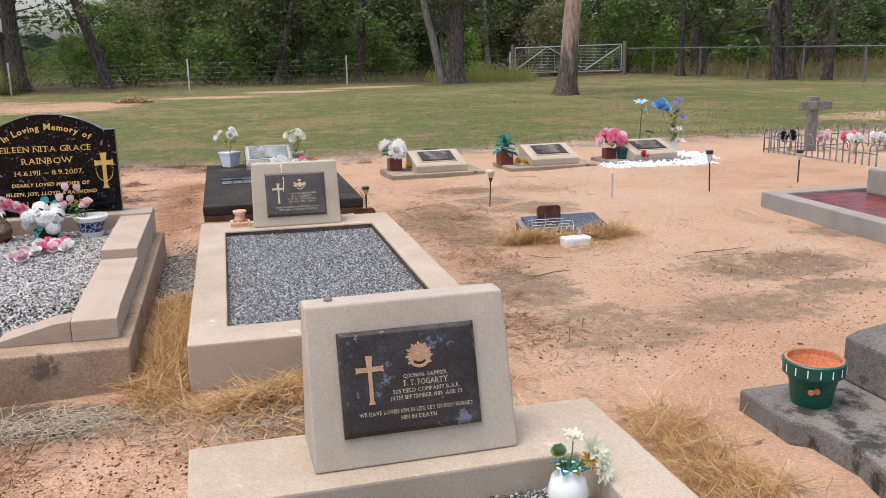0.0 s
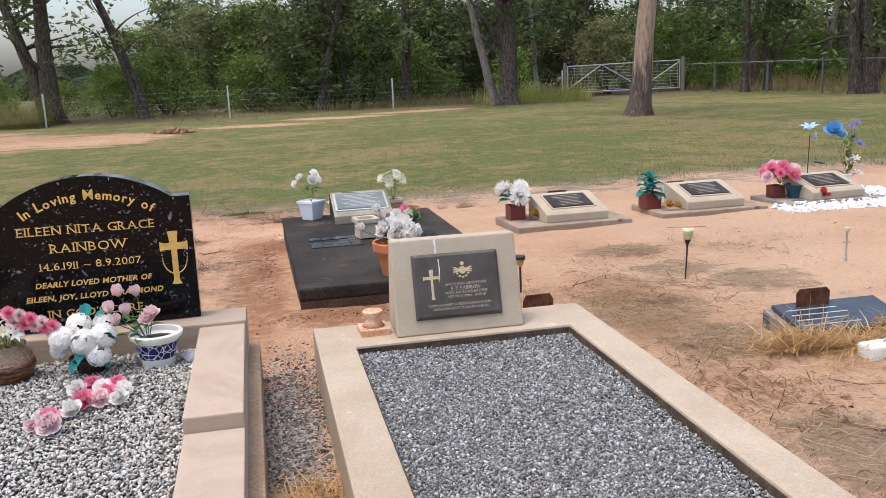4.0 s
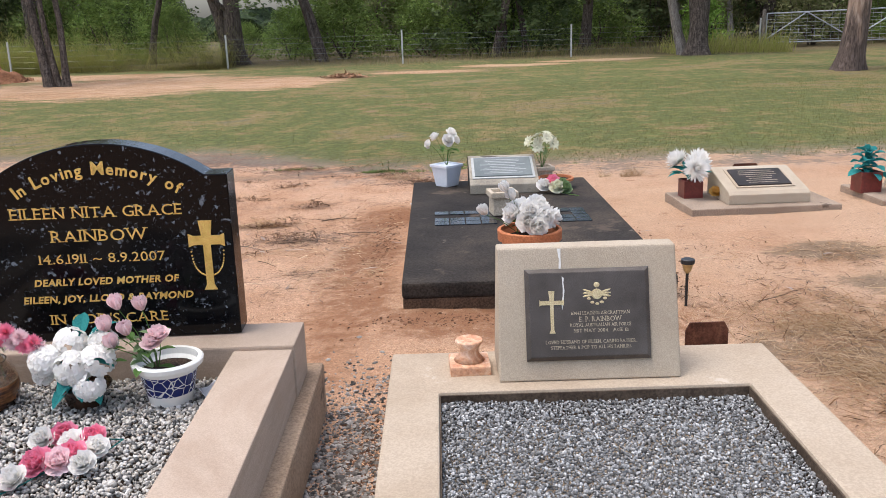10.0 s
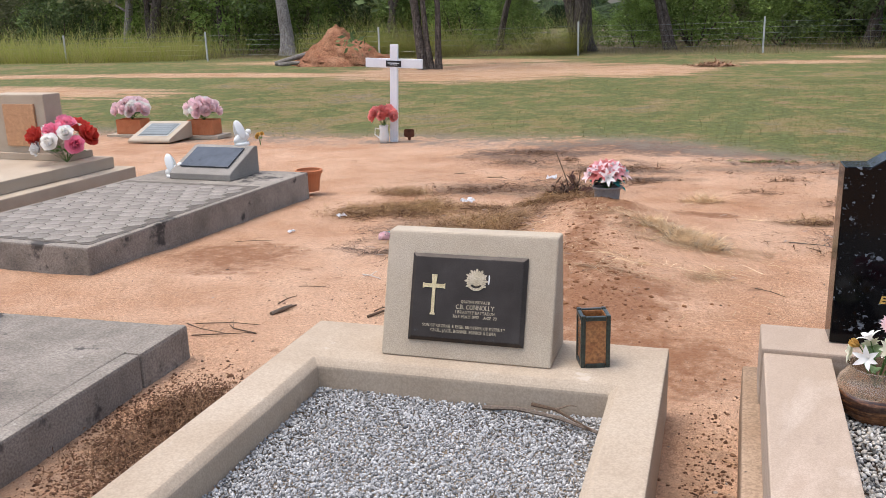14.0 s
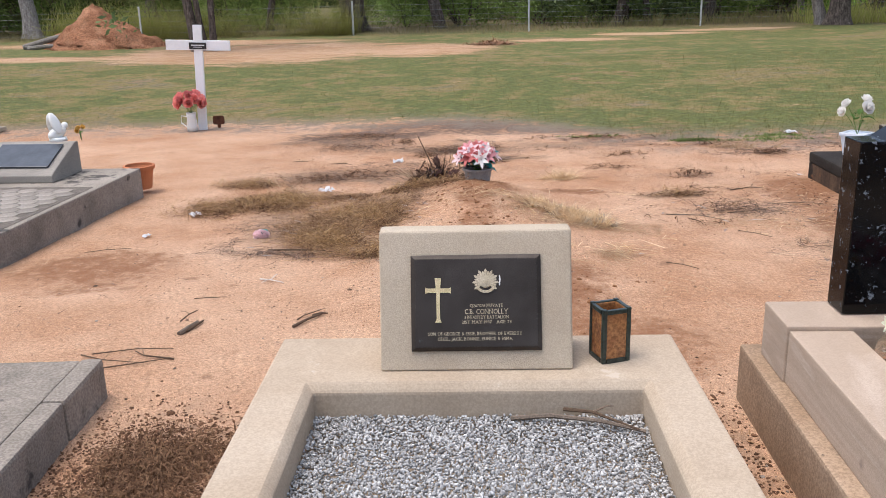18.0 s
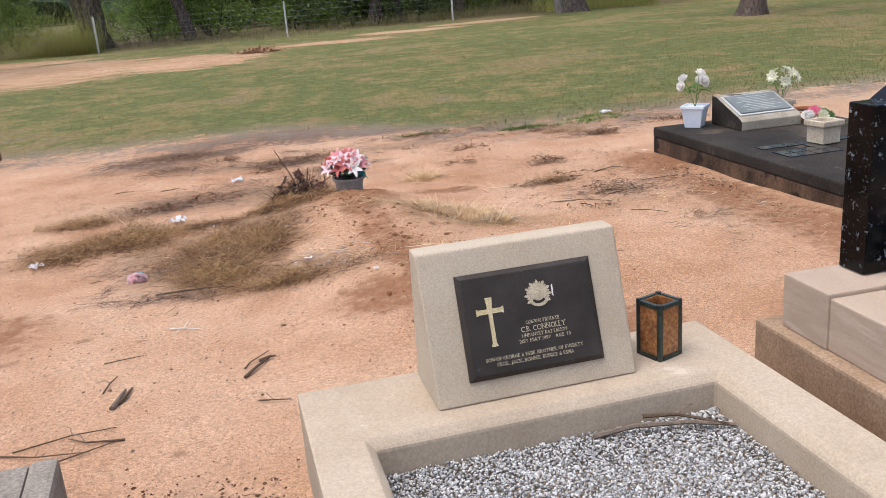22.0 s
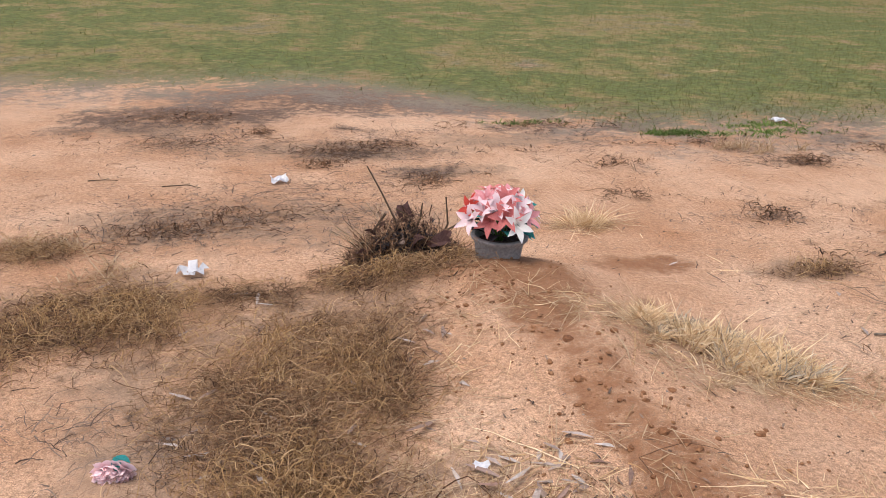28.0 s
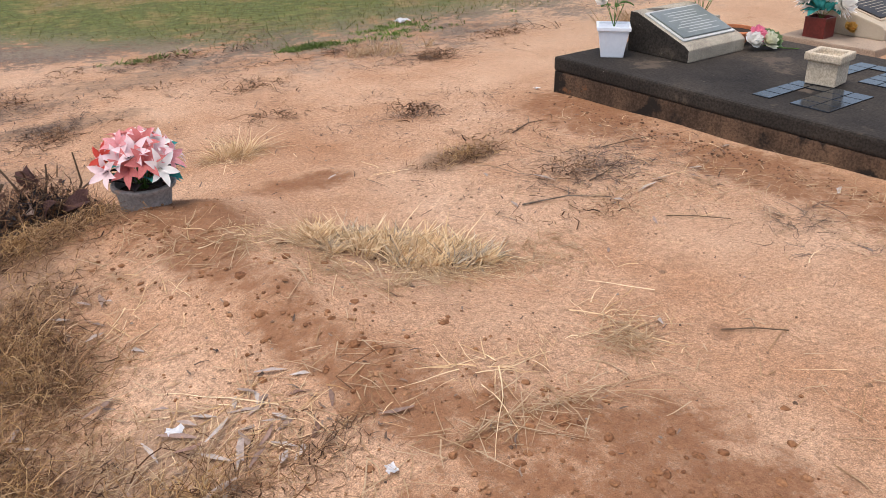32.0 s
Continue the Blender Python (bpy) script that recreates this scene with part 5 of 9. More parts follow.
big = tree("gum_tree", "single gum tree with shedding reddish bark on the grass", 21, 0.26, 10, stocking_bark(), LEAF_OLIVE, (-0.012, 0), 0.6, 3.0, 60, 40, 0.11, flare=1.25)
big.matrix_basis = at_ground(8.9, 23.9)
for seed, x, y, r, lean, bark, stems in ((31, 8.15, 34.0, 0.3, (0.03, 0), BARK_DARK, 2), (32, 7.75, 34.6, 0.17, (-0.3, 0), BARK_GREY, 1), (33, -8.7, 37.0, 0.34, (-0.06, 0), BARK_DARK, 2), (35, -21.8, 37.5, 0.3, (-0.12, 0), BARK_GREY, 1), (36, 18.3, 35.3, 0.14, (0.05, 0), BARK_DARK, 1), (37, 19.6, 36.2, 0.14, (0.1, 0), BARK_DARK, 2), (38, 19.3, 29.5, 0.24, (-0.1, 0), BARK_DARK, 2), (39, 20.4, 28.3, 0.15, (0.1, 0), BARK_DARK, 1), (40, 4.9, 39.5, 0.22, (0.05, 0), BARK_DARK, 1), (41, 25.5, 30.0, 0.22, (0.05, 0), BARK_DARK, 1)):
    t = tree("gum_tree", "rough-barked tree by the fence", seed, r, 8.5, bark, LEAF_DARK, lean, 0.45, 2.6, 70, 36, 0.11, stems)
    t.matrix_basis = at_ground(x, y)
tri = tree("gum_tree", "three-stemmed dark gum tree on the track's edge", 34, 0.13, 8.5, BARK_DARK, LEAF_DARK, (0, 0), 0.5, 2.6, 70, 36, 0.11, 3, ways=(((-0.2, 0), (-0.2, 0.05)), ((0.02, 0.05), (-0.16, -0.05)), ((0.24, 0), (0.0, 0.05))))
tri.matrix_basis = at_ground(-10.98, 27.1)
for seed, x, y, r, lean, stems in ((51, -5.3, 38.4, 0.15, (-0.28, 0), 2), (53, 1.3, 38.6, 0.16, (0.12, 0), 2), (54, 2.6, 39.2, 0.13, (-0.25, 0), 1), (55, -12.6, 39.0, 0.14, (0.1, 0), 1), (56, -17.5, 38.8, 0.15, (-0.1, 0), 2), (57, -30.2, 38.6, 0.28, (0.02, 0), 2), (58, -26.4, 39.2, 0.13, (0.08, 0), 1), (59, 13.5, 44.0, 0.2, (0.08, 0), 2), (60, 21.5, 40.0, 0.2, (-0.06, 0), 1), (61, 22.8, 33.5, 0.16, (0.15, 0), 2), (62, 27.0, 38.0, 0.22, (0.0, 0), 2)):
    t = tree("gum_tree", "dark forked gum tree in the thicket", seed, r, 8.0, BARK_DARK, LEAF_OLIVE, lean, 0.5, 2.4, 55, 34, 0.11, stems)
    t.matrix_basis = at_ground(x, y)
LEAF_BRIGHT = leaf_material("bright_leaves", [(0.1, 0.18, 0.03), (0.15, 0.25, 0.045), (0.2, 0.31, 0.06)])
for seed, x, y, r, tall_ in ((71, 17.2, 46.0, 1.7, 4.0), (72, 9.9, 40.5, 0.9, 2.1), (73, 21.0, 43.0, 1.5, 2.6), (74, 25.0, 41.0, 1.6, 2.4)):
    b = bush(seed, r, tall_, LEAF_BRIGHT, 100, 60, 0.06, "bright green rounded shrub behind the fence")
    b.matrix_basis = at_ground(x, y)
# solid distance behind the woods
far = bmesh.new()
for k in range(60):
    a = math.pi * (k / 59)
    bmesh.ops.create_icosphere(far, subdivisions=2, radius=1, matrix=pose(110 * math.cos(a), 10 + 75 * math.sin(a) ** 0.6, 0, 0, 0, k * 40) @ Matrix.Diagonal((6, 4, 2.7 + 0.7 * math.sin(k * 2.3), 1)))
for v in far.verts:
    v.co += Vector(noise.noise_vector(v.co * 0.35)) * 1.6
FAR = paint("far_foliage", [(0.015, 0.025, 0.01), (0.03, 0.045, 0.015), (0.05, 0.065, 0.025)], 0.5, 0.9, 0.6, 3, 1.0, 0.4)
tagged(part("backdrop", far, FAR, None), "distant line of dark green woods", "woods", kind="structure")

# wire fence on steel posts
POST = paint("pale_post", [(0.42, 0.42, 0.4), (0.56, 0.56, 0.54)], 6, 0.7, 0.2, 60, 0.2, 0.001)
line = [(-46.0, 34.0), (-38.0, 33.8), (-30.5, 33.5), (-23.0, 33.2), (-15.6, 33.6), (-8.2, 34.2), (-2.1, 34.8), (4.0, 36.0), (11.5, 38.1)]
WIRE = paint("dull_wire", [(0.2, 0.21, 0.21), (0.3, 0.31, 0.31)], 9, 0.6, 0.2, 80, 0.1, 0.0005, metal=0.5)
fence = thing("wire_fence", "wire stock fence on thin pale steel posts", "fence")
for x, y in line:
    part("post", box(x - 0.028, x + 0.028, y - 0.028, y + 0.028, -0.2, 1.15, 0.008), POST, fence)
for z in (0.25, 0.45, 0.63, 0.82, 1.0):
    wires = bmesh.new()
    run = [(line[0][0], line[0][1], z)]
    for (x0, y0), (x1, y1) in zip(line, line[1:]):
        run += [((x0 + x1) / 2, (y0 + y1) / 2, z - 0.03), (x1, y1, z)]
    tube(run, 0.0028, 0.0028, 4, wires)
    part("wire", wires, WIRE, fence)
# gate and rail fence
gate = thing("farm_gate", "galvanised tube farm gate filled with wire mesh", "gate", 11.7, 38.0, 0.1, -4)
gm = bmesh.new()
L = 4.9
for a, b in (((0, 0, 0.12), (L, 0, 0.12)), ((0, 0, 1.2), (L, 0, 1.28)), ((0, 0, 0.12), (0, 0, 1.2)), ((L, 0, 0.12), (L, 0, 1.28)), ((0, 0, 0.25), (L * 0.3, 0, 1.22)), ((L * 0.3, 0, 1.22), (L * 0.62, 0, 0.3)), ((L * 0.66, 0, 0.2), (L, 0, 1.24))):
    tube([a, b], 0.024, 0.024, 8, gm)
part("gate_frame", gm, GALV, gate)
mm = bmesh.new()
for z in np.arange(0.2, 1.2, 0.13):
    tube([(0, 0, z), (L, 0, z)], 0.005, 0.005, 4, mm)
for x in np.arange(0.3, L, 0.3):
    tube([(x, 0, 0.14), (x, 0, 1.2)], 0.004, 0.004, 4, mm)
part("wire_mesh", mm, GALV, gate)
part("gate_post", lathe([(0.07, -0.3), (0.07, 1.35), (0.0, 1.36)], 10), WOOD_GREY, gate).location = (-0.1, 0.02, 0)
part("gate_post", lathe([(0.09, -0.3), (0.09, 1.4), (0.0, 1.41)], 10), WOOD_GREY, gate).location = (L + 0.15, 0.02, 0)
rail = thing("rail_fence", "steel pipe rail fence with mesh below", "fence")
rl = [(16.9, 37.6), (17.7, 36.7), (18.4, 33.8), (18.9, 31.0), (19.5, 28.4), (20.1, 25.9), (20.7, 23.3), (21.3, 20.8), (21.9, 18.0)]
RUST_POST = paint("dull_steel", [(0.1, 0.1, 0.095), (0.17, 0.17, 0.16)], 6, 0.7, 0.2, 60, 0.2, 0.001)
for x, y in rl[1:]:
    part("post", lathe([(0.04, -0.2), (0.04, 1.25), (0.0, 1.27)], 8), RUST_POST, rail).location = (x, y, 0)
for (x0, y0), (x1, y1) in zip(rl, rl[1:]):
    part("rail", tube([(x0, y0, 1.18), (x1, y1, 1.18)], 0.03, 0.03, 8), RUST_POST, rail)


# ---- flowers, pots and other offerings ----
def cloth(name, a, b, rough=0.7):
    return translucent(paint(name, [a, b], 25, rough, 0.12, 150, 0.15, 0.0005, rand=0.08), 0.35)


PINK, PINK_PALE = cloth("pink_petal", (0.8, 0.2, 0.33), (0.88, 0.38, 0.48)), cloth("pale_pink_petal", (0.86, 0.62, 0.64), (0.9, 0.75, 0.75))
WHITE_PETAL, CREAM_PETAL = cloth("white_petal", (0.86, 0.83, 0.78), (0.9, 0.88, 0.84)), cloth("cream_petal", (0.68, 0.66, 0.46), (0.8, 0.79, 0.66))
RED_PETAL, YELLOW_PETAL = cloth("red_petal", (0.5, 0.04, 0.03), (0.65, 0.1, 0.07)), cloth("yellow_petal", (0.55, 0.3, 0.06), (0.68, 0.45, 0.14))
BLUE_PETAL, SKY_PETAL, LILAC_PETAL = cloth("blue_petal", (0.1, 0.33, 0.66), (0.26, 0.52, 0.78)), cloth("pale_blue_petal", (0.3, 0.52, 0.7), (0.5, 0.68, 0.78)), cloth("lilac_petal", (0.16, 0.18, 0.5), (0.3, 0.3, 0.6))
LILY_PETAL, SALMON_PETAL = cloth("lily_petal", (0.62, 0.2, 0.22), (0.76, 0.42, 0.42)), cloth("salmon_petal", (0.55, 0.13, 0.13), (0.66, 0.25, 0.22))
GREEN_LEAF, TEAL_LEAF, PALE_LEAF = cloth("green_leaf", (0.06, 0.13, 0.03), (0.13, 0.22, 0.06)), cloth("teal_leaf", (0.01, 0.17, 0.17), (0.06, 0.31, 0.29)), cloth("pale_green_leaf", (0.16, 0.26, 0.1), (0.3, 0.38, 0.2))
DEAD_LEAF = cloth("dead_leaf", (0.05, 0.025, 0.018), (0.13, 0.07, 0.05))
CORAL_PETAL = cloth("coral_petal", (0.72, 0.22, 0.2), (0.82, 0.36, 0.32))
RUST_SPRIG = cloth("rust_sprig", (0.3, 0.09, 0.05), (0.45, 0.17, 0.1))
CLAY_LEAF = cloth("pale_dead_leaf", (0.3, 0.21, 0.17), (0.42, 0.32, 0.27))
BLACK_LEAF = cloth("blackened_leaf", (0.015, 0.014, 0.015), (0.045, 0.04, 0.045))


def petal(bm, m, length, width, lift, curl, point=0.0):
    """One bent petal from the flower's heart outward."""
    rows = []
    for i in range(5):
        t = i / 4
        w = width * (math.sin(math.pi * min(1, t * (0.62 + 0.3 * point) + 0.12)) if not point else math.sin(math.pi * (0.1 + 0.9 * t)) + 0.02)
        a = lift + curl * t
        r = sum(math.cos(lift + curl * k / 8) for k in range(int(t * 8))) * length / 8
        z = sum(math.sin(lift + curl * k / 8) for k in range(int(t * 8))) * length / 8
        rows.append([bm.verts.new(m @ Vector((r, s * w * 0.5, z + abs(s) * w * 0.18))) for s in (-1, 0, 1)])
    for p, q in zip(rows, rows[1:]):
        for k in range(2):
            bm.faces.new((p[k], p[k + 1], q[k + 1], q[k]))


def bloom_mesh(kind, seed=0):
    """A flower head of unit radius that opens upward."""
    rng = random.Random(seed)
    bm = bmesh.new()

    def ringed(n, length, width, lift, curl, turn=0.0, point=0.0, up=0.0):
        for k in range(n):
            petal(bm, pose(0, 0, up, 0, 0, 360 * k / n + turn + rng.uniform(-8, 8)), length * rng.uniform(0.9, 1.1), width, lift + rng.uniform(-0.1, 0.1), curl, point)

    if kind == "rose":
        ringed(6, 1.0, 1.1, 0.25, 0.2)
        ringed(6, 1.05, 1.0, 0.6, 0.5, 30)
        ringed(6, 1.1, 0.9, 0.85, 0.7, 10)
        ringed(5, 1.1, 0.75, 1.05, 0.8, 50)
        ringed(5, 1.05, 0.6, 1.25, 0.7, 20)
        ringed(3, 1.0, 0.4, 1.4, 0.4, 70)
    elif kind == "bud":
        ringed(5, 1.45, 1.25, 0.85, 1.0)
        ringed(5, 1.5, 1.1, 1.0, 0.8, 36)
        ringed(4, 1.45, 0.8, 1.25, 0.5, 10)
    elif kind == "mum":
        for lift, n, ln in ((-0.2, 20, 0.95), (0.1, 22, 1.0), (0.4, 20, 1.0), (0.7, 18, 0.98), (1.0, 14, 0.95), (1.25, 9, 0.9), (1.45, 5, 0.85)):
            ringed(n, ln, 0.24, lift, 0.5, lift * 40, 0.6)
    elif kind == "lily":
        ringed(6, 1.2, 0.42, 1.0, -1.15, 0, 1.0)
        ringed(4, 0.7, 0.05, 1.2, 0.0, 20, 1.0)
    elif kind == "daisy":
        ringed(9, 1.0, 0.42, 0.35, -0.25, 0, 1.0)
        ringed(8, 0.8, 0.36, 0.6, -0.2, 20, 1.0)
        bmesh.ops.create_icosphere(bm, subdivisions=1, radius=0.2, matrix=pose(0, 0, 0.15))
    elif kind == "cluster":
        for k in range(26):
            z = rng.uniform(-0.1, 1)
            a = rng.uniform(0, 6.28)
            q = Vector((math.cos(a) * math.sqrt(1 - z * z), math.sin(a) * math.sqrt(1 - z * z), z))
            turn = q.to_track_quat("Z", "Y").to_matrix().to_4x4()
            for j in range(4):
                petal(bm, Matrix.Translation(q * 0.85) @ turn @ pose(0, 0, 0, 0, 0, 90 * j + rng.uniform(-15, 15)), 0.46, 0.42, 0.12, -0.25)
    me = bpy.data.meshes.new("bloom")
    bm.to_mesh(me)
    bm.free()
    me.polygons.foreach_set("use_smooth", [True] * len(me.polygons))
    return me


BLOOMS = {}


def bloom(kind, material, seed=0):
    key = (kind, material.name, seed)
    if key not in BLOOMS:
        me = bloom_mesh(kind, seed)
        me.materials.append(material)
        BLOOMS[key] = me
    return BLOOMS[key]


def leaf_mesh(material, point=1.0):
    key = ("leaf", material.name, point)
    if key not in BLOOMS:
        bm = bmesh.new()
        petal(bm, Matrix(), 1.0, 0.5, 0.5, -0.7, point)
        me = bpy.data.meshes.new("leaf")
        bm.to_mesh(me)
        bm.free()
        me.materials.append(material)
        BLOOMS[key] = me
    return BLOOMS[key]


def flower(parent, kind, material, r, place, way, foot=None, seed=0, stem_mat=None):
    b = part("bloom", bloom(kind, material, seed), None, parent)
    b.matrix_basis = Matrix.Translation(place) @ Vector(way).to_track_quat("Z", "Y").to_matrix().to_4x4() @ pose(0, 0, 0, 0, 0, seed * 47) @ Matrix.Scale(r, 4)
    if foot is not None:
        mid = Vector(foot).lerp(Vector(place), 0.6) + Vector((0.004, 0.003, 0.01))
        part("stem", tube([foot, mid, place], 0.002, 0.0015, 5), stem_mat or GREEN_LEAF, parent)


def bouquet(label, x, y, z, heads, spread, tall, leaf=None, nleaf=8, leaf_len=0.06, seed=0, lean=(0, 0), name="flower_bunch", flat=0.75):
    """A bunch of cloth flowers: heads (kind, material, radius, count) over a dome, on stems, among leaves."""
    rng = random.Random(seed)
    t = thing(name, label, "flowers", x, y, z)
    n = sum(h[3] for h in heads)
    order = [h for h in heads for _ in range(h[3])]
    rng.shuffle(order)
    for i, (kind, material, r, _) in enumerate(order):
        q = (i + 0.5) / n
        zz = 1 - q * 0.95
        a = i * 2.4 + rng.uniform(-0.3, 0.3)
        d = Vector((math.cos(a) * math.sqrt(1 - zz * zz), math.sin(a) * math.sqrt(1 - zz * zz), zz * flat))
        p = Vector((lean[0], lean[1], tall)) + d * spread * rng.uniform(0.85, 1.1)
        flower(t, kind, material, r * rng.uniform(0.88, 1.12), p, d + Vector((0, -0.25, 0.1)), (lean[0] * 0.1, lean[1] * 0.1, 0.0), i % 3)
    for k in range(nleaf if leaf else 0):
        a = rng.uniform(0, 6.28)
        lf = part("leaf", leaf_mesh(leaf), None, t)
        lf.matrix_basis = pose(lean[0] * 0.7 + math.cos(a) * spread * 0.35, lean[1] * 0.7 + math.sin(a) * spread * 0.35, tall * rng.uniform(0.6, 0.95), 0, rng.uniform(-20, 30), math.degrees(a)) @ Matrix.Scale(leaf_len * rng.uniform(0.8, 1.3), 4)
    return t


def pot(name, label, x, y, z, r0, r1, h, material, soil=True, rim=0.025, n=28, wall=0.008, rz=0):
    """A flower pot with wall thickness, rolled rim and a bed of soil."""
    t = thing(name, label, "pot", x, y, z, rz)
    k = r1 - 0.006
    part("body", lathe([(0.0, 0), (r0, 0), (r0 + (k - r0) * 0.5, h * 0.5), (k, h - rim), (r1 + 0.006, h - rim), (r1 + 0.008, h - 0.004), (r1 + 0.004, h), (r1 - wall, h), (r1 - wall - 0.002, h - 0.02), (r0 * 0.9, h * 0.55), (0, h * 0.55)], n), material, t, smooth=False)
    if soil:
        part("soil", lathe([(0, h * 0.7), ((r0 + r1) / 2 - wall, h * 0.72), (r1 - wall - 0.004, h * 0.78), (0, h * 0.84)], n), SOIL, t)
    return t


# the black headstone's grave
ZP = 0.335


def glass_material():
    g = Graph("old_glass", 0.06)
    g.bsdf.inputs["Transmission Weight"].default_value = 0.85
    g.bsdf.inputs["IOR"].default_value = 1.45
    g.colour((0.6, 0.48, 0.36))
    return g.mat


GLASS = glass_material()
bowl = thing("glass_bowl", "round clear glass bowl half full of brown sand layers", "vase", -1.29, 5.69, ZP - 0.012)
part("glass", lathe([(0.0955, 0.0955), (0.0955, 0.097), (0.09, 0.12), (0.068, 0.15), (0.072, 0.156), (0.066, 0.156), (0.062, 0.15), (0.084, 0.12), (0.0905, 0.097), (0.091, 0.0955), (0.095, 0.095)], 32), GLASS, bowl, smooth=True).visible_shadow = False
LAYERS = paint("sand_layers", [(0.07, 0.026, 0.011), (0.2, 0.08, 0.028), (0.05, 0.022, 0.012), (0.025, 0.015, 0.012)], 12, 0.2, 0.3, 100, 0.0, stretch=(0.6, 0.6, 6))
part("lower_bowl", lathe([(0, 0), (0.055, 0.0), (0.085, 0.03), (0.0975, 0.068), (0.0955, 0.0945), (0.088, 0.0945), (0.05, 0.1), (0.0, 0.098)], 32), LAYERS, bowl, "brown sand layers behind glass", smooth=True)
bouquet("wilted white and yellow cloth flowers in a glass bowl", -1.29, 5.69, ZP + 0.08, [("daisy", CREAM_PETAL, 0.03, 4), ("bud", YELLOW_PETAL, 0.018, 3), ("lily", WHITE_PETAL, 0.035, 3)], 0.06, 0.085, PALE_LEAF, 10, 0.05, 2)
spray = thing("flower_bunch", "long spray of pink cloth blossom leaning out", "flowers", -1.22, 5.70, ZP + 0.03)
for i in range(15):
    t = i / 14
    p = Vector((-0.05 + 0.17 * t, -0.02, 0.225 - 0.07 * t + 0.02 * math.sin(i * 2)))
    flower(spray, "mum", PINK if i % 2 else PINK_PALE, 0.029, p + Vector((0, 0.02 * math.cos(i * 2.1), 0)), (0.2, -0.8, 0.5), None, i % 3)
part("stem", tube([(0.0, 0.0, 0.0), (-0.02, 0, 0.12), (-0.05, 0, 0.21), (0.12, 0, 0.16)], 0.003, 0.002, 5), GREEN_LEAF, spray)
DARK_GLAZE = paint("dark_glaze", [(0.02, 0.012, 0.008), (0.06, 0.03, 0.018)], 12, 0.2, 0.1, 60, 0.0)
pot("flower_bowl", "low dark glazed flower bowl on pebbles", -1.0, 5.70, ZP - 0.01, 0.045, 0.07, 0.08, DARK_GLAZE, True, 0.012)
hyd = thing("flower_bunch", "white hydrangea heads with large teal leaves", "flowers", -1.0, 5.70, ZP + 0.05)
for i, (dx, dy, dz, r) in enumerate(((-0.085, -0.03, 0.1, 0.048), (0.0, -0.05, 0.085, 0.052), (0.065, -0.03, 0.1, 0.05), (0.045, -0.06, 0.035, 0.045), (-0.03, 0.02, 0.135, 0.048), (0.06, 0.03, 0.13, 0.044), (-0.1, -0.01, 0.055, 0.038))):
    flower(hyd, "cluster", WHITE_PETAL, r, (dx, dy, dz), (dx * 3, -0.7, 0.6), (0, 0, 0), i)
for i, (a, dz, tilt) in enumerate(((-100, 0.03, 35), (-70, 0.02, 40), (-150, 0.05, 10), (-20, 0.06, 15), (30, 0.12, -10), (-45, 0.0, 40), (-120, 0.0, 45), (100, 0.12, -20))):
    lf = part("leaf", leaf_mesh(TEAL_LEAF, 0.9), None, hyd)
    lf.matrix_basis = pose(math.cos(radians(a)) * 0.03, math.sin(radians(a)) * 0.03, dz + 0.03, 0, tilt, a) @ Matrix.Scale(0.095, 4)


def blue_white():
    g = Graph("blue_pattern_glaze", 0.2)
    v = g.tree.nodes.new("ShaderNodeTexVoronoi")
    v.feature = "DISTANCE_TO_EDGE"
    v.inputs["Scale"].default_value = 42
    g.link(g.where(), v.inputs["Vector"])
    sep = g.node("ShaderNodeSeparateXYZ")
    g.link(g.where(), sep.inputs[0])
    z = sep.outputs[2]
    band = g.sum("MULTIPLY", g.step(z, 0.045, 0.048), g.step(z, 0.112, 0.109))
    swirl = g.mix(g.step(v.outputs["Distance"], 0.03, 0.06), (0.62, 0.62, 0.6), (0.01, 0.018, 0.11))
    return g.colour(g.mix(band, (0.76, 0.74, 0.68), swirl))


pot("flower_pot", "white ceramic pot with a blue patterned band", -0.755, 5.72, ZP - 0.01, 0.058, 0.094, 0.145, blue_white(), True, 0.018, 36)
buds = thing("flower_bunch", "pale pink rosebuds with green leaves in a ceramic pot", "flowers", -0.755, 5.72, ZP + 0.09)
for i, (dx, dy, dz) in enumerate(((-0.115, -0.02, 0.2), (-0.055, 0.0, 0.19), (-0.15, -0.03, 0.14), (-0.09, -0.04, 0.13), (-0.125, -0.06, 0.1), (0.0, -0.04, 0.12), (-0.02, -0.05, 0.1))):
    flower(buds, "bud" if i < 5 else "rose", PINK_PALE, 0.03 if i < 5 else 0.034, (dx, dy, dz), (dx, -0.35, 1), (-0.03, 0, 0), i)
for i in range(18):
    a = i * 137.5
    lf = part("leaf", leaf_mesh(PALE_LEAF if i % 2 else GREEN_LEAF), None, buds)
    lf.matrix_basis = pose(-0.06 + 0.045 * math.cos(a), -0.03 + 0.03 * math.sin(a), 0.03 + 0.005 * i, 0, 25 - i * 2, a) @ Matrix.Scale(0.055, 4)
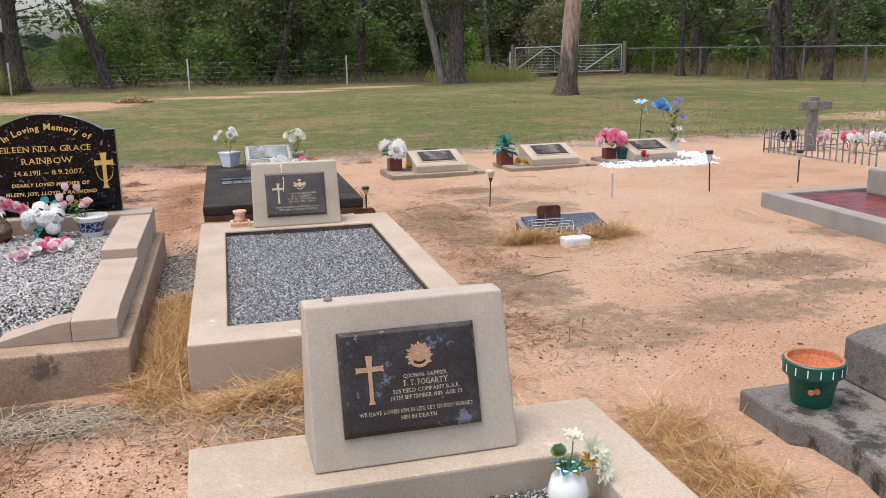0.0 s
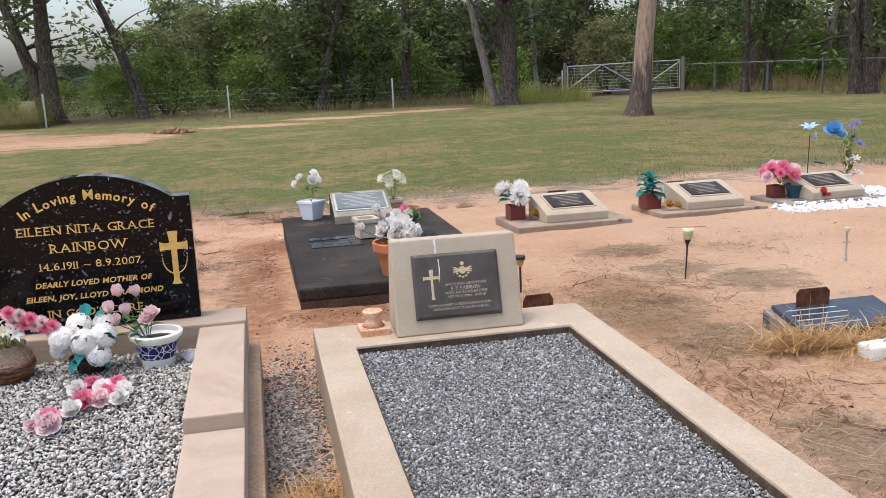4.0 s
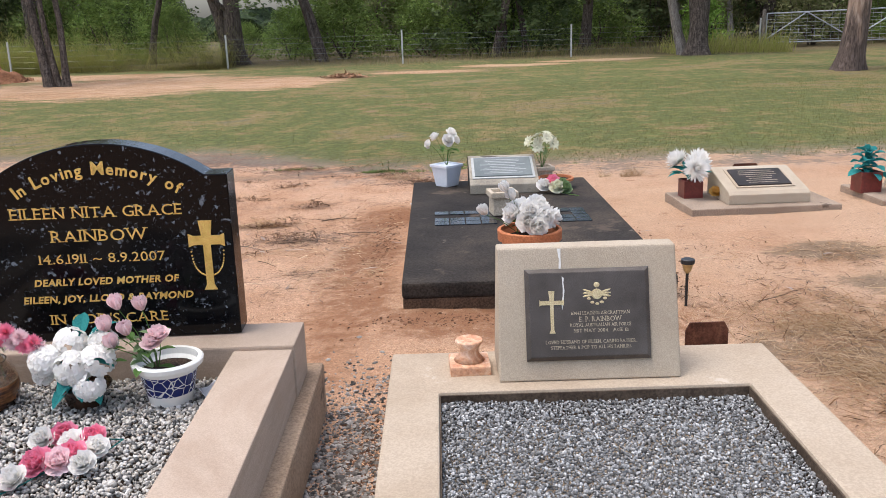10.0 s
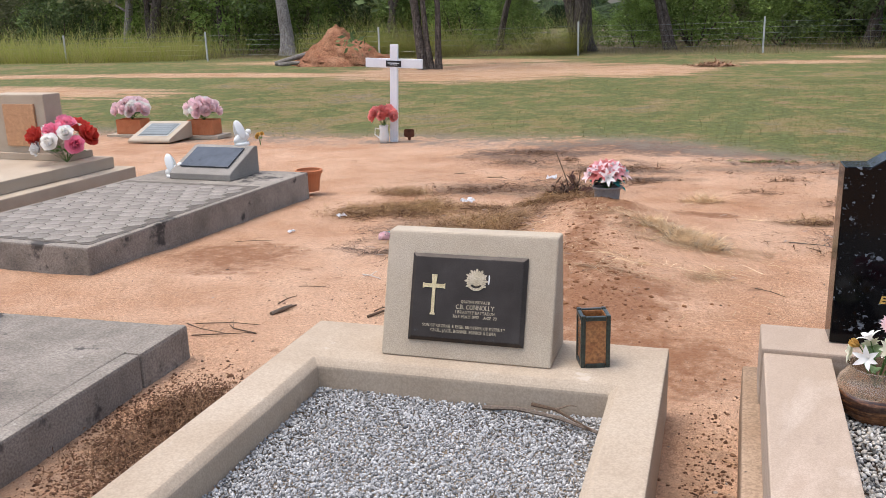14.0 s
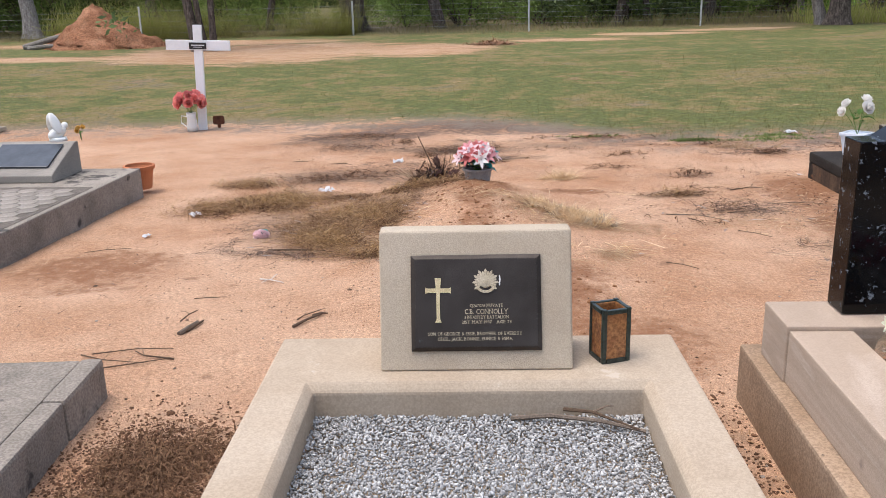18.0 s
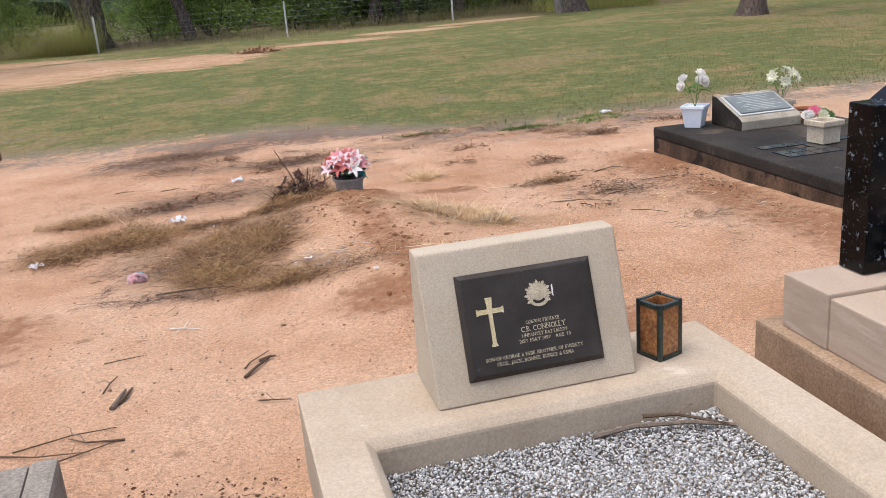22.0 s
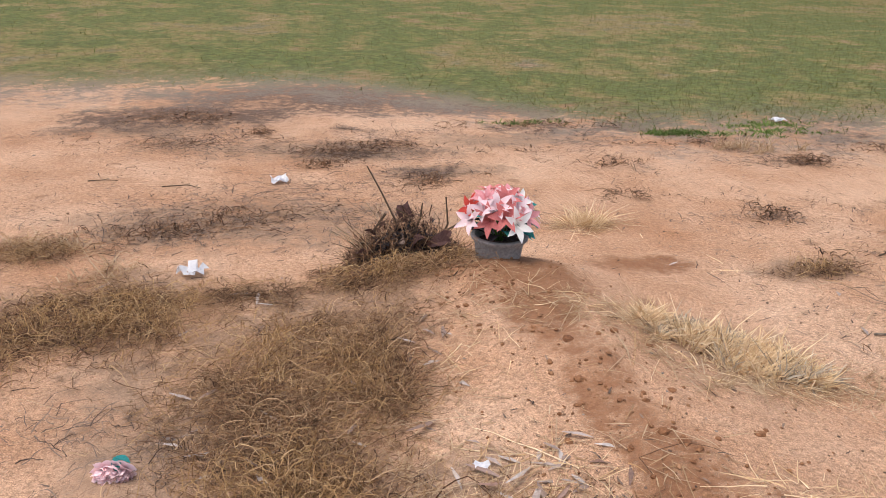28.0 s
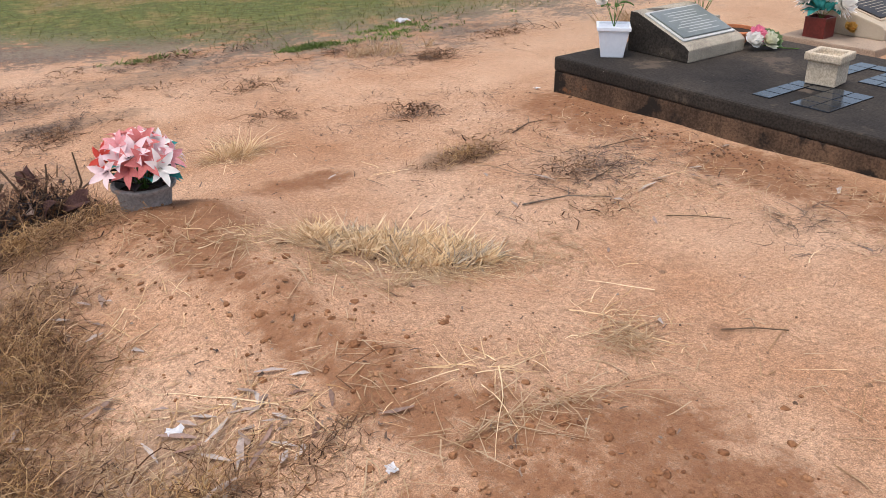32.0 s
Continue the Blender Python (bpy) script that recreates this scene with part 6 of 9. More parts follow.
# garland of roses lying on the pebbles
garland = thing("rose_garland", "pink and white cloth roses lying on the pebbles", "flowers", -0.93, 5.22, ZP)
for i, (dx, dy, m, r) in enumerate(((-0.06, 0.20, WHITE_PETAL, 0.034), (-0.015, 0.225, PINK, 0.036), (0.03, 0.18, WHITE_PETAL, 0.036), (0.075, 0.205, PINK, 0.036), (0.10, 0.15, WHITE_PETAL, 0.034), (0.06, 0.12, PINK, 0.036), (-0.01, 0.075, PINK, 0.04), (0.035, 0.08, PINK_PALE, 0.038), (0.105, 0.07, WHITE_PETAL, 0.034), (-0.03, 0.0, WHITE_PETAL, 0.036), (-0.09, -0.06, PINK, 0.036), (-0.075, -0.12, PINK_PALE, 0.042), (-0.12, -0.05, WHITE_PETAL, 0.028), (-0.13, -0.11, PINK_PALE, 0.026))):
    flower(garland, "rose", m, r, (dx, dy, 0.028), (0.25 * math.sin(i * 2), -0.55, 0.8), None, i % 4)
wire = bmesh.new()
tube([(-0.11, -0.1, 0.01), (-0.03, 0.0, 0.012), (0.02, 0.1, 0.012), (0.1, 0.12, 0.012), (0.14, 0.22, 0.02), (0.04, 0.24, 0.012)], 0.002, 0.002, 5, wire)
part("stem", wire, TEAL_LEAF, garland)
one = thing("fallen_flower", "single white cloth flower on the pebbles", "flowers", -1.29, 4.93, ZP)
flower(one, "rose", WHITE_PETAL, 0.034, (0, 0, 0.02), (0.1, -0.4, 0.9))
PAPER = cloth("white_paper", (0.66, 0.65, 0.68), (0.8, 0.8, 0.82))


def scrap(label, x, y, z, r, material, seed, name="paper_scrap"):
    """A crumpled bit of paper or film with folds."""
    rng = random.Random(seed)
    bm = bmesh.new()
    bmesh.ops.create_grid(bm, x_segments=4, y_segments=4, size=r)
    for v in bm.verts:
        v.co = Vector((v.co.x * rng.uniform(0.6, 1.1), v.co.y * rng.uniform(0.5, 1.0), rng.uniform(0.002, r * 0.7)))
    ob = part(name, bm, material, None)
    ob.matrix_basis = pose(x, y, z, 0, 0, seed * 50)
    return tagged(ob, label, "litter")


scrap("crumpled white paper on the pebbles", -0.62, 5.74, ZP + 0.005, 0.05, PAPER, 3)
scrap("crumpled white paper beside the pot", -0.60, 5.62, ZP + 0.005, 0.035, PAPER, 4)

# tan grave: urn, droppings, rusty plate, spike lamp
TERRA_MARBLE = paint("marbled_terracotta", [(0.45, 0.17, 0.08), (0.6, 0.34, 0.2), (0.66, 0.48, 0.36)], 14, 0.6, 0.2, 100, 0.2, 0.001, twist=2)
urn = thing("urn", "small marbled terracotta urn on the kerb", "urn", 0.115, 6.03, 0.285, 4)
part("base", box(-0.065, 0.065, -0.065, 0.065, 0.0, 0.035, 0.006), TERRA_MARBLE, urn)
part("body", lathe([(0, 0.036), (0.05, 0.036), (0.034, 0.055), (0.03, 0.075), (0.046, 0.1), (0.042, 0.106), (0.03, 0.1), (0.0, 0.1)], 24), TERRA_MARBLE, urn, smooth=True)
RUST = paint("rusty_steel", [(0.05, 0.022, 0.014), (0.1, 0.04, 0.024), (0.16, 0.07, 0.04)], 14, 0.9, 0.3, 120, 0.4, 0.001)


def dropping(label, grave, x, y, z, lean, pts):
    """A dried white streak that lies on a sloping face of a grave's stone."""
    d = part("bird_dropping", extruded(pts, -0.0012, 0.0008, "y", 0), DROPPING, None)
    d.matrix_basis = grave.matrix_basis @ pose(x, y, z, -lean, 0, 0)
    tagged(d, label, "dropping")


dropping("white bird dropping run down the stone face", airman, -0.085, -0.1835, 0.615, 16, [(-0.006, 0.075), (0.005, 0.075), (0.004, 0.05), (0.005, 0.025), (0.001, 0.0), (-0.003, 0.015), (-0.001, 0.04)])
dropping("white bird dropping on the plaque", airman, -0.078, -0.2305, 0.507, 16, [(-0.003, 0.105), (0.003, 0.1), (0.001, 0.085), (0.004, 0.06), (0.0, 0.03), (-0.005, 0.0), (-0.006, 0.02), (-0.002, 0.045), (-0.001, 0.07)])
dropping("white bird dropping beside the badge", private, 0.071, -0.2035, 0.553, 19, [(-0.0015, 0.03), (0.002, 0.033), (0.0035, 0.02), (0.0015, 0.0), (-0.002, 0.004), (-0.001, 0.015)])


def spade_plate(label, x, y, z, w, h, rz):
    """A flat rusted marker plate on a short foot."""
    t = thing("marker_plate", label, "marker", x, y, z, rz)
    part("plate", extruded([(-w / 2, h * 0.3), (-w * 0.42, h * 0.2), (-w * 0.15, h * 0.18), (-w * 0.1, -h * 0.4), (w * 0.1, -h * 0.4), (w * 0.15, h * 0.18), (w * 0.42, h * 0.2), (w / 2, h * 0.3), (w / 2, h * 0.85), (w * 0.4, h), (-w * 0.4, h), (-w / 2, h * 0.85)], -0.004, 0.004, "y", 0.001), RUST, t)
    return t


spade_plate("low rusted steel marker plate behind a kerb", 0.995, 6.45, 0.08, 0.16, 0.2, 3)


def spike_lamp(x, y, label, head, h, lean=0.0, cap=None, tulip=False):
    """A garden solar light: spike, stalk, lens and cap, or an open tulip-shaped lens."""
    t = thing("solar_light", label, "lamp", x, y, float(height(x, y)), 0, group="solar garden lights")
    t.rotation_euler = (radians(lean), radians(lean * 0.7), 0)
    if tulip:
        part("stalk", tube([(0, 0, -0.05), (0, 0, h * 0.4), (0, 0, h * 0.7)], 0.004, 0.006, 8), DARK_PLASTIC, t)
        part("socket", lathe([(0.006, h * 0.66), (0.009, h * 0.7), (0.02, h * 0.8), (0, h * 0.8)], 12), DARK_PLASTIC, t)
        part("lens", lathe([(0.012, h * 0.77), (0.026, h * 0.84), (0.032, h * 0.95), (0.036, h), (0.03, h * 0.985), (0.022, h * 0.88), (0, h * 0.86)], 18), head, t, smooth=True)
        return t
    part("stalk", tube([(0, 0, -0.05), (0, 0, h * 0.72)], 0.006, 0.007, 8), cap or DARK_PLASTIC, t)
    part("lens", lathe([(0.008, h * 0.7), (0.017, h * 0.75), (0.026, h * 0.9), (0, h * 0.9)], 16), head, t)
    part("cap", lathe([(0.026, h * 0.9), (0.031, h * 0.905), (0.031, h * 0.985), (0.026, h), (0, h)], 16), cap or DARK_PLASTIC, t)
    return t


LENS_CREAM = paint("cream_lens", [(0.5, 0.45, 0.26), (0.6, 0.55, 0.36)], 20, 0.3, 0.1, 60, 0.0)
LENS_CLEAR = paint("dull_lens", [(0.45, 0.4, 0.36), (0.6, 0.55, 0.5)], 20, 0.25, 0.1, 60, 0.0)
LENS_AMBER = paint("amber_lens", [(0.35, 0.22, 0.08), (0.5, 0.34, 0.14)], 20, 0.3, 0.1, 60, 0.0)
spike_lamp(1.09, 7.13, "short black solar light with amber lens in the sand", LENS_AMBER, 0.22)
spike_lamp(2.124, 7.125, "black solar light with tulip-shaped cream lens", LENS_CREAM, 0.31, 2, None, True)
stake = thing("garden_stake", "thin pale metal stake with a small clip", "stake", 3.22, 7.15, float(height(3.22, 7.15)))
part("rod", tube([(0, 0, -0.05), (0, 0, 0.2)], 0.007, 0.007, 8), GALV, stake)
part("clip", lathe([(0.007, 0.19), (0.018, 0.197), (0.016, 0.215), (0, 0.22)], 12), LENS_CREAM, stake)
spike_lamp(4.09, 7.06, "black solar light with clear lens in the sand", LENS_CLEAR, 0.36, -2)
spike_lamp(5.08, 7.25, "short black solar light with flat cap", LENS_CLEAR, 0.3)

# a dry reddish sprig on the gravel
sprig = thing("dry_sprig", "small dry reddish leaf sprig on the gravel", "twig", 0.517, 3.95, 0.245)
for k in range(7):
    lf = part("leaf", leaf_mesh(RUST_SPRIG, 0.9), None, sprig)
    lf.matrix_basis = pose(0, 0, 0.008, 0, -15 - 10 * (k % 3), k * 53) @ Matrix.Scale(0.04, 4)

# dark slab: pots and flowers
pot("flower_pot", "large round terracotta pot with ringed rim", 0.41, 7.4, 0.225, 0.1, 0.145, 0.2, TERRACOTTA, True, 0.05, 36)
bouquet("white cloth roses in a terracotta pot", 0.415, 7.39, 0.395, [("rose", WHITE_PETAL, 0.058, 12)], 0.085, 0.05, GREEN_LEAF, 12, 0.07, 12, flat=0.9)
arm = thing("flower_bunch", "white rosebuds leaning over the pot's rim", "flowers", 0.355, 7.39, 0.405)
for i, p in enumerate(((-0.05, -0.02, 0.2), (-0.15, -0.04, 0.1), (-0.02, 0.0, 0.16))):
    flower(arm, "bud", WHITE_PETAL, 0.036, p, (-0.4, -0.2, 0.8), (0, 0, 0), i)
WHITE_PLASTIC = paint("white_plastic", [(0.68, 0.7, 0.74), (0.76, 0.78, 0.82)], 8, 0.4, 0.05, 60, 0.0)
wp = thing("flower_pot", "square white plastic pot", "pot", -0.03, 9.63, 0.225, 46)
bm = bmesh.new()
bmesh.ops.create_cone(bm, cap_ends=True, segments=4, radius1=0.082, radius2=0.112, depth=0.145, matrix=pose(0, 0, 0.0725, 0, 0, 45))
part("body", soften(bm, 0.005), WHITE_PLASTIC, wp)
part("rim", ring(-0.087, 0.087, -0.087, 0.087, -0.074, 0.074, -0.074, 0.074, 0.14, 0.16, 0.15, 0, 0.003), WHITE_PLASTIC, wp)
bouquet("white cloth carnations on tall stems", -0.025, 9.63, 0.37, [("rose", WHITE_PETAL, 0.042, 5)], 0.1, 0.15, GREEN_LEAF, 9, 0.07, 5, (-0.02, 0))
STONE_POT = paint("cream_stone_pot", [(0.4, 0.33, 0.24), (0.52, 0.44, 0.34)], 8, 0.85, 0.25, 120, 0.4, 0.002, [((0.2, 0.17, 0.13), 9, 0.64)])
for x, y, s in ((0.33, 8.62, 1.0), (0.66, 9.62, 0.9)):
    sp = thing("stone_pot", "small square cream stone pot with moulded rim", "pot", x, y, 0.232 if s == 1.0 else 0.225, 10)
    part("body", box(-0.07 * s, 0.07 * s, -0.07 * s, 0.07 * s, 0, 0.11 * s, 0.006), STONE_POT, sp)
    part("rim", ring(-0.086 * s, 0.086 * s, -0.086 * s, 0.086 * s, -0.06 * s, 0.06 * s, -0.06 * s, 0.06 * s, 0.108 * s, 0.145 * s, 0.115 * s, 0, 0.008), STONE_POT, sp)
bouquet("cream cloth daisies in a stone pot", 0.66, 9.62, 0.335, [("daisy", CREAM_PETAL, 0.05, 8)], 0.11, 0.16, PALE_LEAF, 8, 0.06, 6)
pot("flower_bowl", "shallow round terracotta bowl on a dark slab", 0.74, 9.45, 0.225, 0.07, 0.12, 0.075, TERRACOTTA, True, 0.02)
lie = thing("flower_bunch", "pink, cream and green cloth flowers lying on the slab", "flowers", 0.70, 9.26, 0.225)
for i, (p, m) in enumerate((((0, 0.02, 0.06), PINK), ((-0.06, 0.0, 0.04), WHITE_PETAL), ((0.06, 0.0, 0.04), PALE_LEAF), ((0.02, -0.04, 0.035), CREAM_PETAL), ((0.075, -0.03, 0.025), PALE_LEAF))):
    flower(lie, "rose", m, 0.055, p, (0.1, -0.6, 0.7), None, i)
part("stem", tube([(0.02, -0.02, 0.02), (0.1, -0.1, 0.008), (0.16, -0.15, 0.006)], 0.003, 0.003, 5), GREEN_LEAF, lie)

# flowers of the back row
RED_POT = paint("oxblood_pot", [(0.1, 0.015, 0.012), (0.18, 0.03, 0.025)], 9, 0.35, 0.15, 60, 0.0)


def square_pot(label, x, y, z, w, h, material):
    t = thing("flower_pot", label, "pot", x, y, z, 5)
    part("body", ring(-w, w, -w, w, -w + 0.008, w - 0.008, -w + 0.008, w - 0.008, 0, h, h * 0.75, 0, 0.004), material, t)
    return t


square_pot("square oxblood flower pot on a slab", 1.707, 9.524, 0.115, 0.068, 0.13, RED_POT)
bouquet("white chrysanthemums with teal leaves and a yellow rose", 1.707, 9.524, 0.226, [("mum", WHITE_PETAL, 0.105, 4)], 0.115, 0.08, TEAL_LEAF, 22, 0.11, 8, (-0.02, -0.02))
for x, y, lab in ((1.85, 9.41, "yellow cloth rose beside a pot"), (3.07, 9.41, "pair of yellow cloth roses on a slab")):
    yr = thing("fallen_flower", lab, "flowers", x, y, 0.118)
    flower(yr, "rose", YELLOW_PETAL, 0.045, (0, 0, 0.045), (0, -0.6, 0.7), None, 1)
    if x > 3:
        flower(yr, "rose", YELLOW_PETAL, 0.04, (0.07, -0.02, 0.035), (0.2, -0.6, 0.7), None, 2)
square_pot("square oxblood flower pot on a slab", 2.968, 9.582, 0.115, 0.075, 0.15, RED_POT)
tl = thing("leaf_bunch", "bunch of glossy teal cloth leaves", "flowers", 2.968, 9.582, 0.245)
for k in range(34):
    a = k * 137.5
    lf = part("leaf", leaf_mesh(TEAL_LEAF, 0.9), None, tl)
    lf.matrix_basis = pose(0.05 * math.cos(a) * (1 - k / 44), 0.05 * math.sin(a) * (1 - k / 44), 0.0 + 0.005 * k, (k * 53) % 50 - 25, 35 - k * 1.2, a) @ Matrix.Diagonal((0.12 - 0.001 * k, 0.15 - 0.001 * k, 0.13, 1))
spade_plate("dark rusted marker plate behind a desk stone", 2.159, 9.756, 0.12, 0.2, 0.19, 2)
spade_plate("dark rusted marker plate behind a desk stone", 3.363, 9.909, 0.11, 0.2, 0.19, 2)
TEAL_GLAZE = paint("teal_glaze", [(0.01, 0.05, 0.07), (0.02, 0.09, 0.12)], 9, 0.25, 0.1, 60, 0.0)
square_pot("square dark red flower pot", 4.249, 9.669, 0.115, 0.06, 0.12, RED_POT)
pot("flower_bowl", "round teal glazed flower pot", 4.384, 9.582, 0.115, 0.05, 0.085, 0.13, TEAL_GLAZE, True, 0.015)
bouquet("pink carnations and a pale rose in a pot", 4.278, 9.649, 0.25, [("mum", PINK, 0.065, 9), ("rose", PINK_PALE, 0.06, 5)], 0.15, 0.06, GREEN_LEAF, 6, 0.07, 9)
bouquet("small bunch of red cloth flowers on a slab", 4.538, 9.409, 0.115, [("rose", RED_PETAL, 0.032, 7)], 0.05, 0.04, GREEN_LEAF, 4, 0.04, 10)
tall = thing("solar_flower", "pale blue solar lily on a thin stake", "lamp", 4.788, 10.006, 0.052)
part("stake", tube([(0, 0, -0.05), (0, 0, 0.3), (0.01, 0, 0.6)], 0.005, 0.004, 6), DARK_PLASTIC, tall)
part("panel", box(0.01, 0.09, -0.02, 0.02, 0.33, 0.345, 0.004, pose(0, 0, 0, 0, 12, 0)), DARK_PLASTIC, tall)
flower(tall, "lily", SKY_PETAL, 0.095, (0.0, 0, 0.64), (-0.2, -0.3, 0.9))
flower(tall, "lily", SKY_PETAL, 0.07, (0.035, 0, 0.57), (0.8, -0.5, 0.2), None, 1)
VASE_GLASS = CERAMIC
pot("flower_vase", "slender white ceramic vase", 5.222, 10.006, 0.081, 0.035, 0.045, 0.16, CERAMIC, False, 0.01)
tf = thing("flower_bunch", "tall blue, lilac and cream cloth flowers in a vase", "flowers", 5.222, 10.006, 0.197)
for i, (kind, m, r, p) in enumerate((("rose", BLUE_PETAL, 0.095, (-0.18, 0, 0.46)), ("rose", SKY_PETAL, 0.06, (-0.09, 0, 0.42)), ("daisy", LILAC_PETAL, 0.05, (0.07, 0, 0.54)), ("daisy", LILAC_PETAL, 0.05, (0.02, 0, 0.5)), ("daisy", LILAC_PETAL, 0.06, (0.12, 0, 0.33)), ("daisy", LILAC_PETAL, 0.045, (0.05, 0.02, 0.4)), ("lily", PINK_PALE, 0.06, (0.0, -0.02, 0.16)), ("lily", CREAM_PETAL, 0.06, (0.06, -0.02, 0.18)), ("daisy", WHITE_PETAL, 0.05, (0.1, -0.03, 0.05)))):
    flower(tf, kind, m, r, p, (p[0], -0.5, 0.8), (0, 0, 0), i % 3)
for k in range(14):
    lf = part("leaf", leaf_mesh(GREEN_LEAF), None, tf)
    lf.matrix_basis = pose(0.03 * math.cos(k * 2), 0.02 * math.sin(k * 2), 0.03 * k, 0, -20, k * 137.5) @ Matrix.Scale(0.09, 4)

# flat marker grave in the open sand
flat = thing("marker_grave", "dark granite plate on a low grey stone in the sand", "grave", 2.345, 5.95, 0.1, 1)
part("base", extruded([(-0.17, -0.02), (0.17, -0.02), (0.17, 0.1), (-0.15, 0.035), (-0.17, 0.02)], -0.3, 0.3, "x", 0.006), GREY_SLAB, flat)
mp = part("plate", box(-0.27, 0.29, -0.14, 0.15, 0.0, 0.02, 0.003), GLOSS_PLATE, flat, "polished dark granite plate")
mp.matrix_basis = pose(0.0, 0, 0.072, 11.5, 0, 0)
bars = bmesh.new()
for k in range(4):
    me = bpy.data.meshes.new("bar")
    b = box(-0.24, 0.06 - 0.03 * (k % 2), -0.08 + 0.05 * k, -0.073 + 0.05 * k, 0.0202, 0.0212, 0)
    b.to_mesh(me)
    b.free()
    bars.from_mesh(me)
part("writing", bars, WHITE_LINE, mp)
spade_plate("rusted steel name marker on a spike", 2.268, 6.05, 0.165, 0.18, 0.135, 2)
wc = thing("ceramic_ornament", "small white ceramic base with a wire figure", "ornament", 2.29, 5.56, 0.1, 6)
part("base", box(-0.095, 0.095, -0.05, 0.05, 0.0, 0.075, 0.015), CERAMIC, wc)
part("wire", tube([(0.0, 0, 0.075), (0.03, 0, 0.11), (0.05, 0, 0.14), (0.02, 0.01, 0.13), (0.045, 0, 0.08)], 0.004, 0.004, 6), GALV, wc)

# start of the walk: green pot and white vase
GREEN_GLAZE = paint("green_paint", [(0.004, 0.05, 0.03), (0.008, 0.085, 0.05)], 12, 0.35, 0.15, 80, 0.15, 0.0005)
gp = pot("flower_pot", "green painted terracotta pot with white dashes", 2.13, 2.79, 0.16, 0.068, 0.1, 0.165, GREEN_GLAZE, False, 0.05, 36)
part("inner_wall", lathe([(0.1, 0.1655), (0.0915, 0.1665), (0.0895, 0.146), (0.0595, 0.0925), (0, 0.0925)], 36), TERRACOTTA, gp, "bare terracotta inside")
for k in range(16):
    a = 2 * math.pi * k / 16
    d = part("dash", box(-0.0018, 0.0018, -0.001, 0.001, -0.014, 0.014, 0), WHITE, gp)
    d.matrix_basis = pose(0.1075 * math.cos(a), 0.1075 * math.sin(a), 0.138, 0, 0, math.degrees(a) + 90)
for s in (-1, 1):
    w_ = part("butterfly_wing", lathe([(0, 0), (0.011, 0.001), (0, 0.002)], 10), TERRACOTTA, gp)
    w_.matrix_basis = pose(-0.045 + s * 0.012, -0.0745, 0.07, 90, 0, -31)
vs = thing("vase", "small round white ceramic vase", "vase", 1.0, 2.21, 0.212)
part("body", lathe([(0, 0), (0.03, 0.0), (0.05, 0.03), (0.055, 0.06), (0.045, 0.1), (0.03, 0.118), (0.034, 0.13), (0.026, 0.13), (0.022, 0.115), (0, 0.11)], 28), CERAMIC, vs, smooth=True)
yl = thing("flower_bunch", "yellow and cream cloth daisies with teal leaves", "flowers", 1.0, 2.21, 0.327)
for i, (kind, m, r, p, w) in enumerate((("daisy", CREAM_PETAL, 0.05, (0.06, -0.02, 0.06), (0.4, -0.6, 0.6)), ("daisy", YELLOW_PETAL, 0.03, (0.045, -0.03, 0.045), (0.3, -0.8, 0.4)), ("daisy", CREAM_PETAL, 0.048, (0.075, -0.04, 0.02), (0.6, -0.8, 0.2)), ("rose", PALE_LEAF, 0.022, (-0.02, 0.02, 0.045), (-0.2, -0.4, 0.9)), ("daisy", CREAM_PETAL, 0.035, (0.02, 0.02, 0.085), (0.1, -0.2, 0.9)))):
    flower(yl, kind, m, r, p, w, (0, 0, -0.02), i)
for k in range(8):
    lf = part("leaf", leaf_mesh(TEAL_LEAF if k % 2 else GREEN_LEAF), None, yl)
    lf.matrix_basis = pose(0, 0, 0.005, 0, 5, k * 47) @ Matrix.Scale(0.055, 4)

# square vase, stick and droppings on the pale grave
AMBER = paint("amber_glaze", [(0.2, 0.07, 0.025), (0.32, 0.14, 0.05), (0.12, 0.045, 0.025)], 18, 0.25, 0.3, 90, 0.2, 0.001)
DARK_TRIM = paint("black_green_glaze", [(0.01, 0.014, 0.012), (0.03, 0.045, 0.035)], 30, 0.3, 0.3, 120, 0.3, 0.001)
sv = thing("square_vase", "square amber glazed vase with black-green edges", "vase", -2.075, 5.905, 0.31, 22)
part("body", ring(-0.043, 0.043, -0.043, 0.043, -0.033, 0.033, -0.033, 0.033, 0.006, 0.165, 0.05, 0, 0.003), AMBER, sv)
for sx in (-1, 1):
    for sy in (-1, 1):
        part("edge_trim", box(sx * 0.039 - 0.007, sx * 0.039 + 0.007, sy * 0.039 - 0.007, sy * 0.039 + 0.007, 0.0, 0.172, 0.003), DARK_TRIM, sv)
for z in (0.0, 0.155):
    for s in (-1, 1):
        part("edge_trim", box(-0.031, 0.031, s * 0.041 - 0.006, s * 0.041 + 0.006, z, z + 0.014, 0.002), DARK_TRIM, sv)
        part("edge_trim", box(s * 0.041 - 0.006, s * 0.041 + 0.006, -0.031, 0.031, z, z + 0.014, 0.002), DARK_TRIM, sv)


def stick(label, pts, r0, r1, material=TWIG, forks=(), name="fallen_twig"):
    """A dry stick lying on the ground; heights are above the ground below."""
    bm = bmesh.new()
    full = [(x, y, z + float(height(x, y))) for x, y, z in pts]
    tube(full, r0, r1, 6, bm)
    for i, dx, dy, dz in forks:
        p = Vector(full[i])
        tube([p, p + Vector((dx, dy, dz)) * 0.5 + Vector((0.01, 0, 0.01)), p + Vector((dx, dy, dz))], r0 * 0.6, r1 * 0.5, 5, bm)
    ob = part(name, bm, material, None)
    return tagged(ob, label, "twig", "fallen twigs")


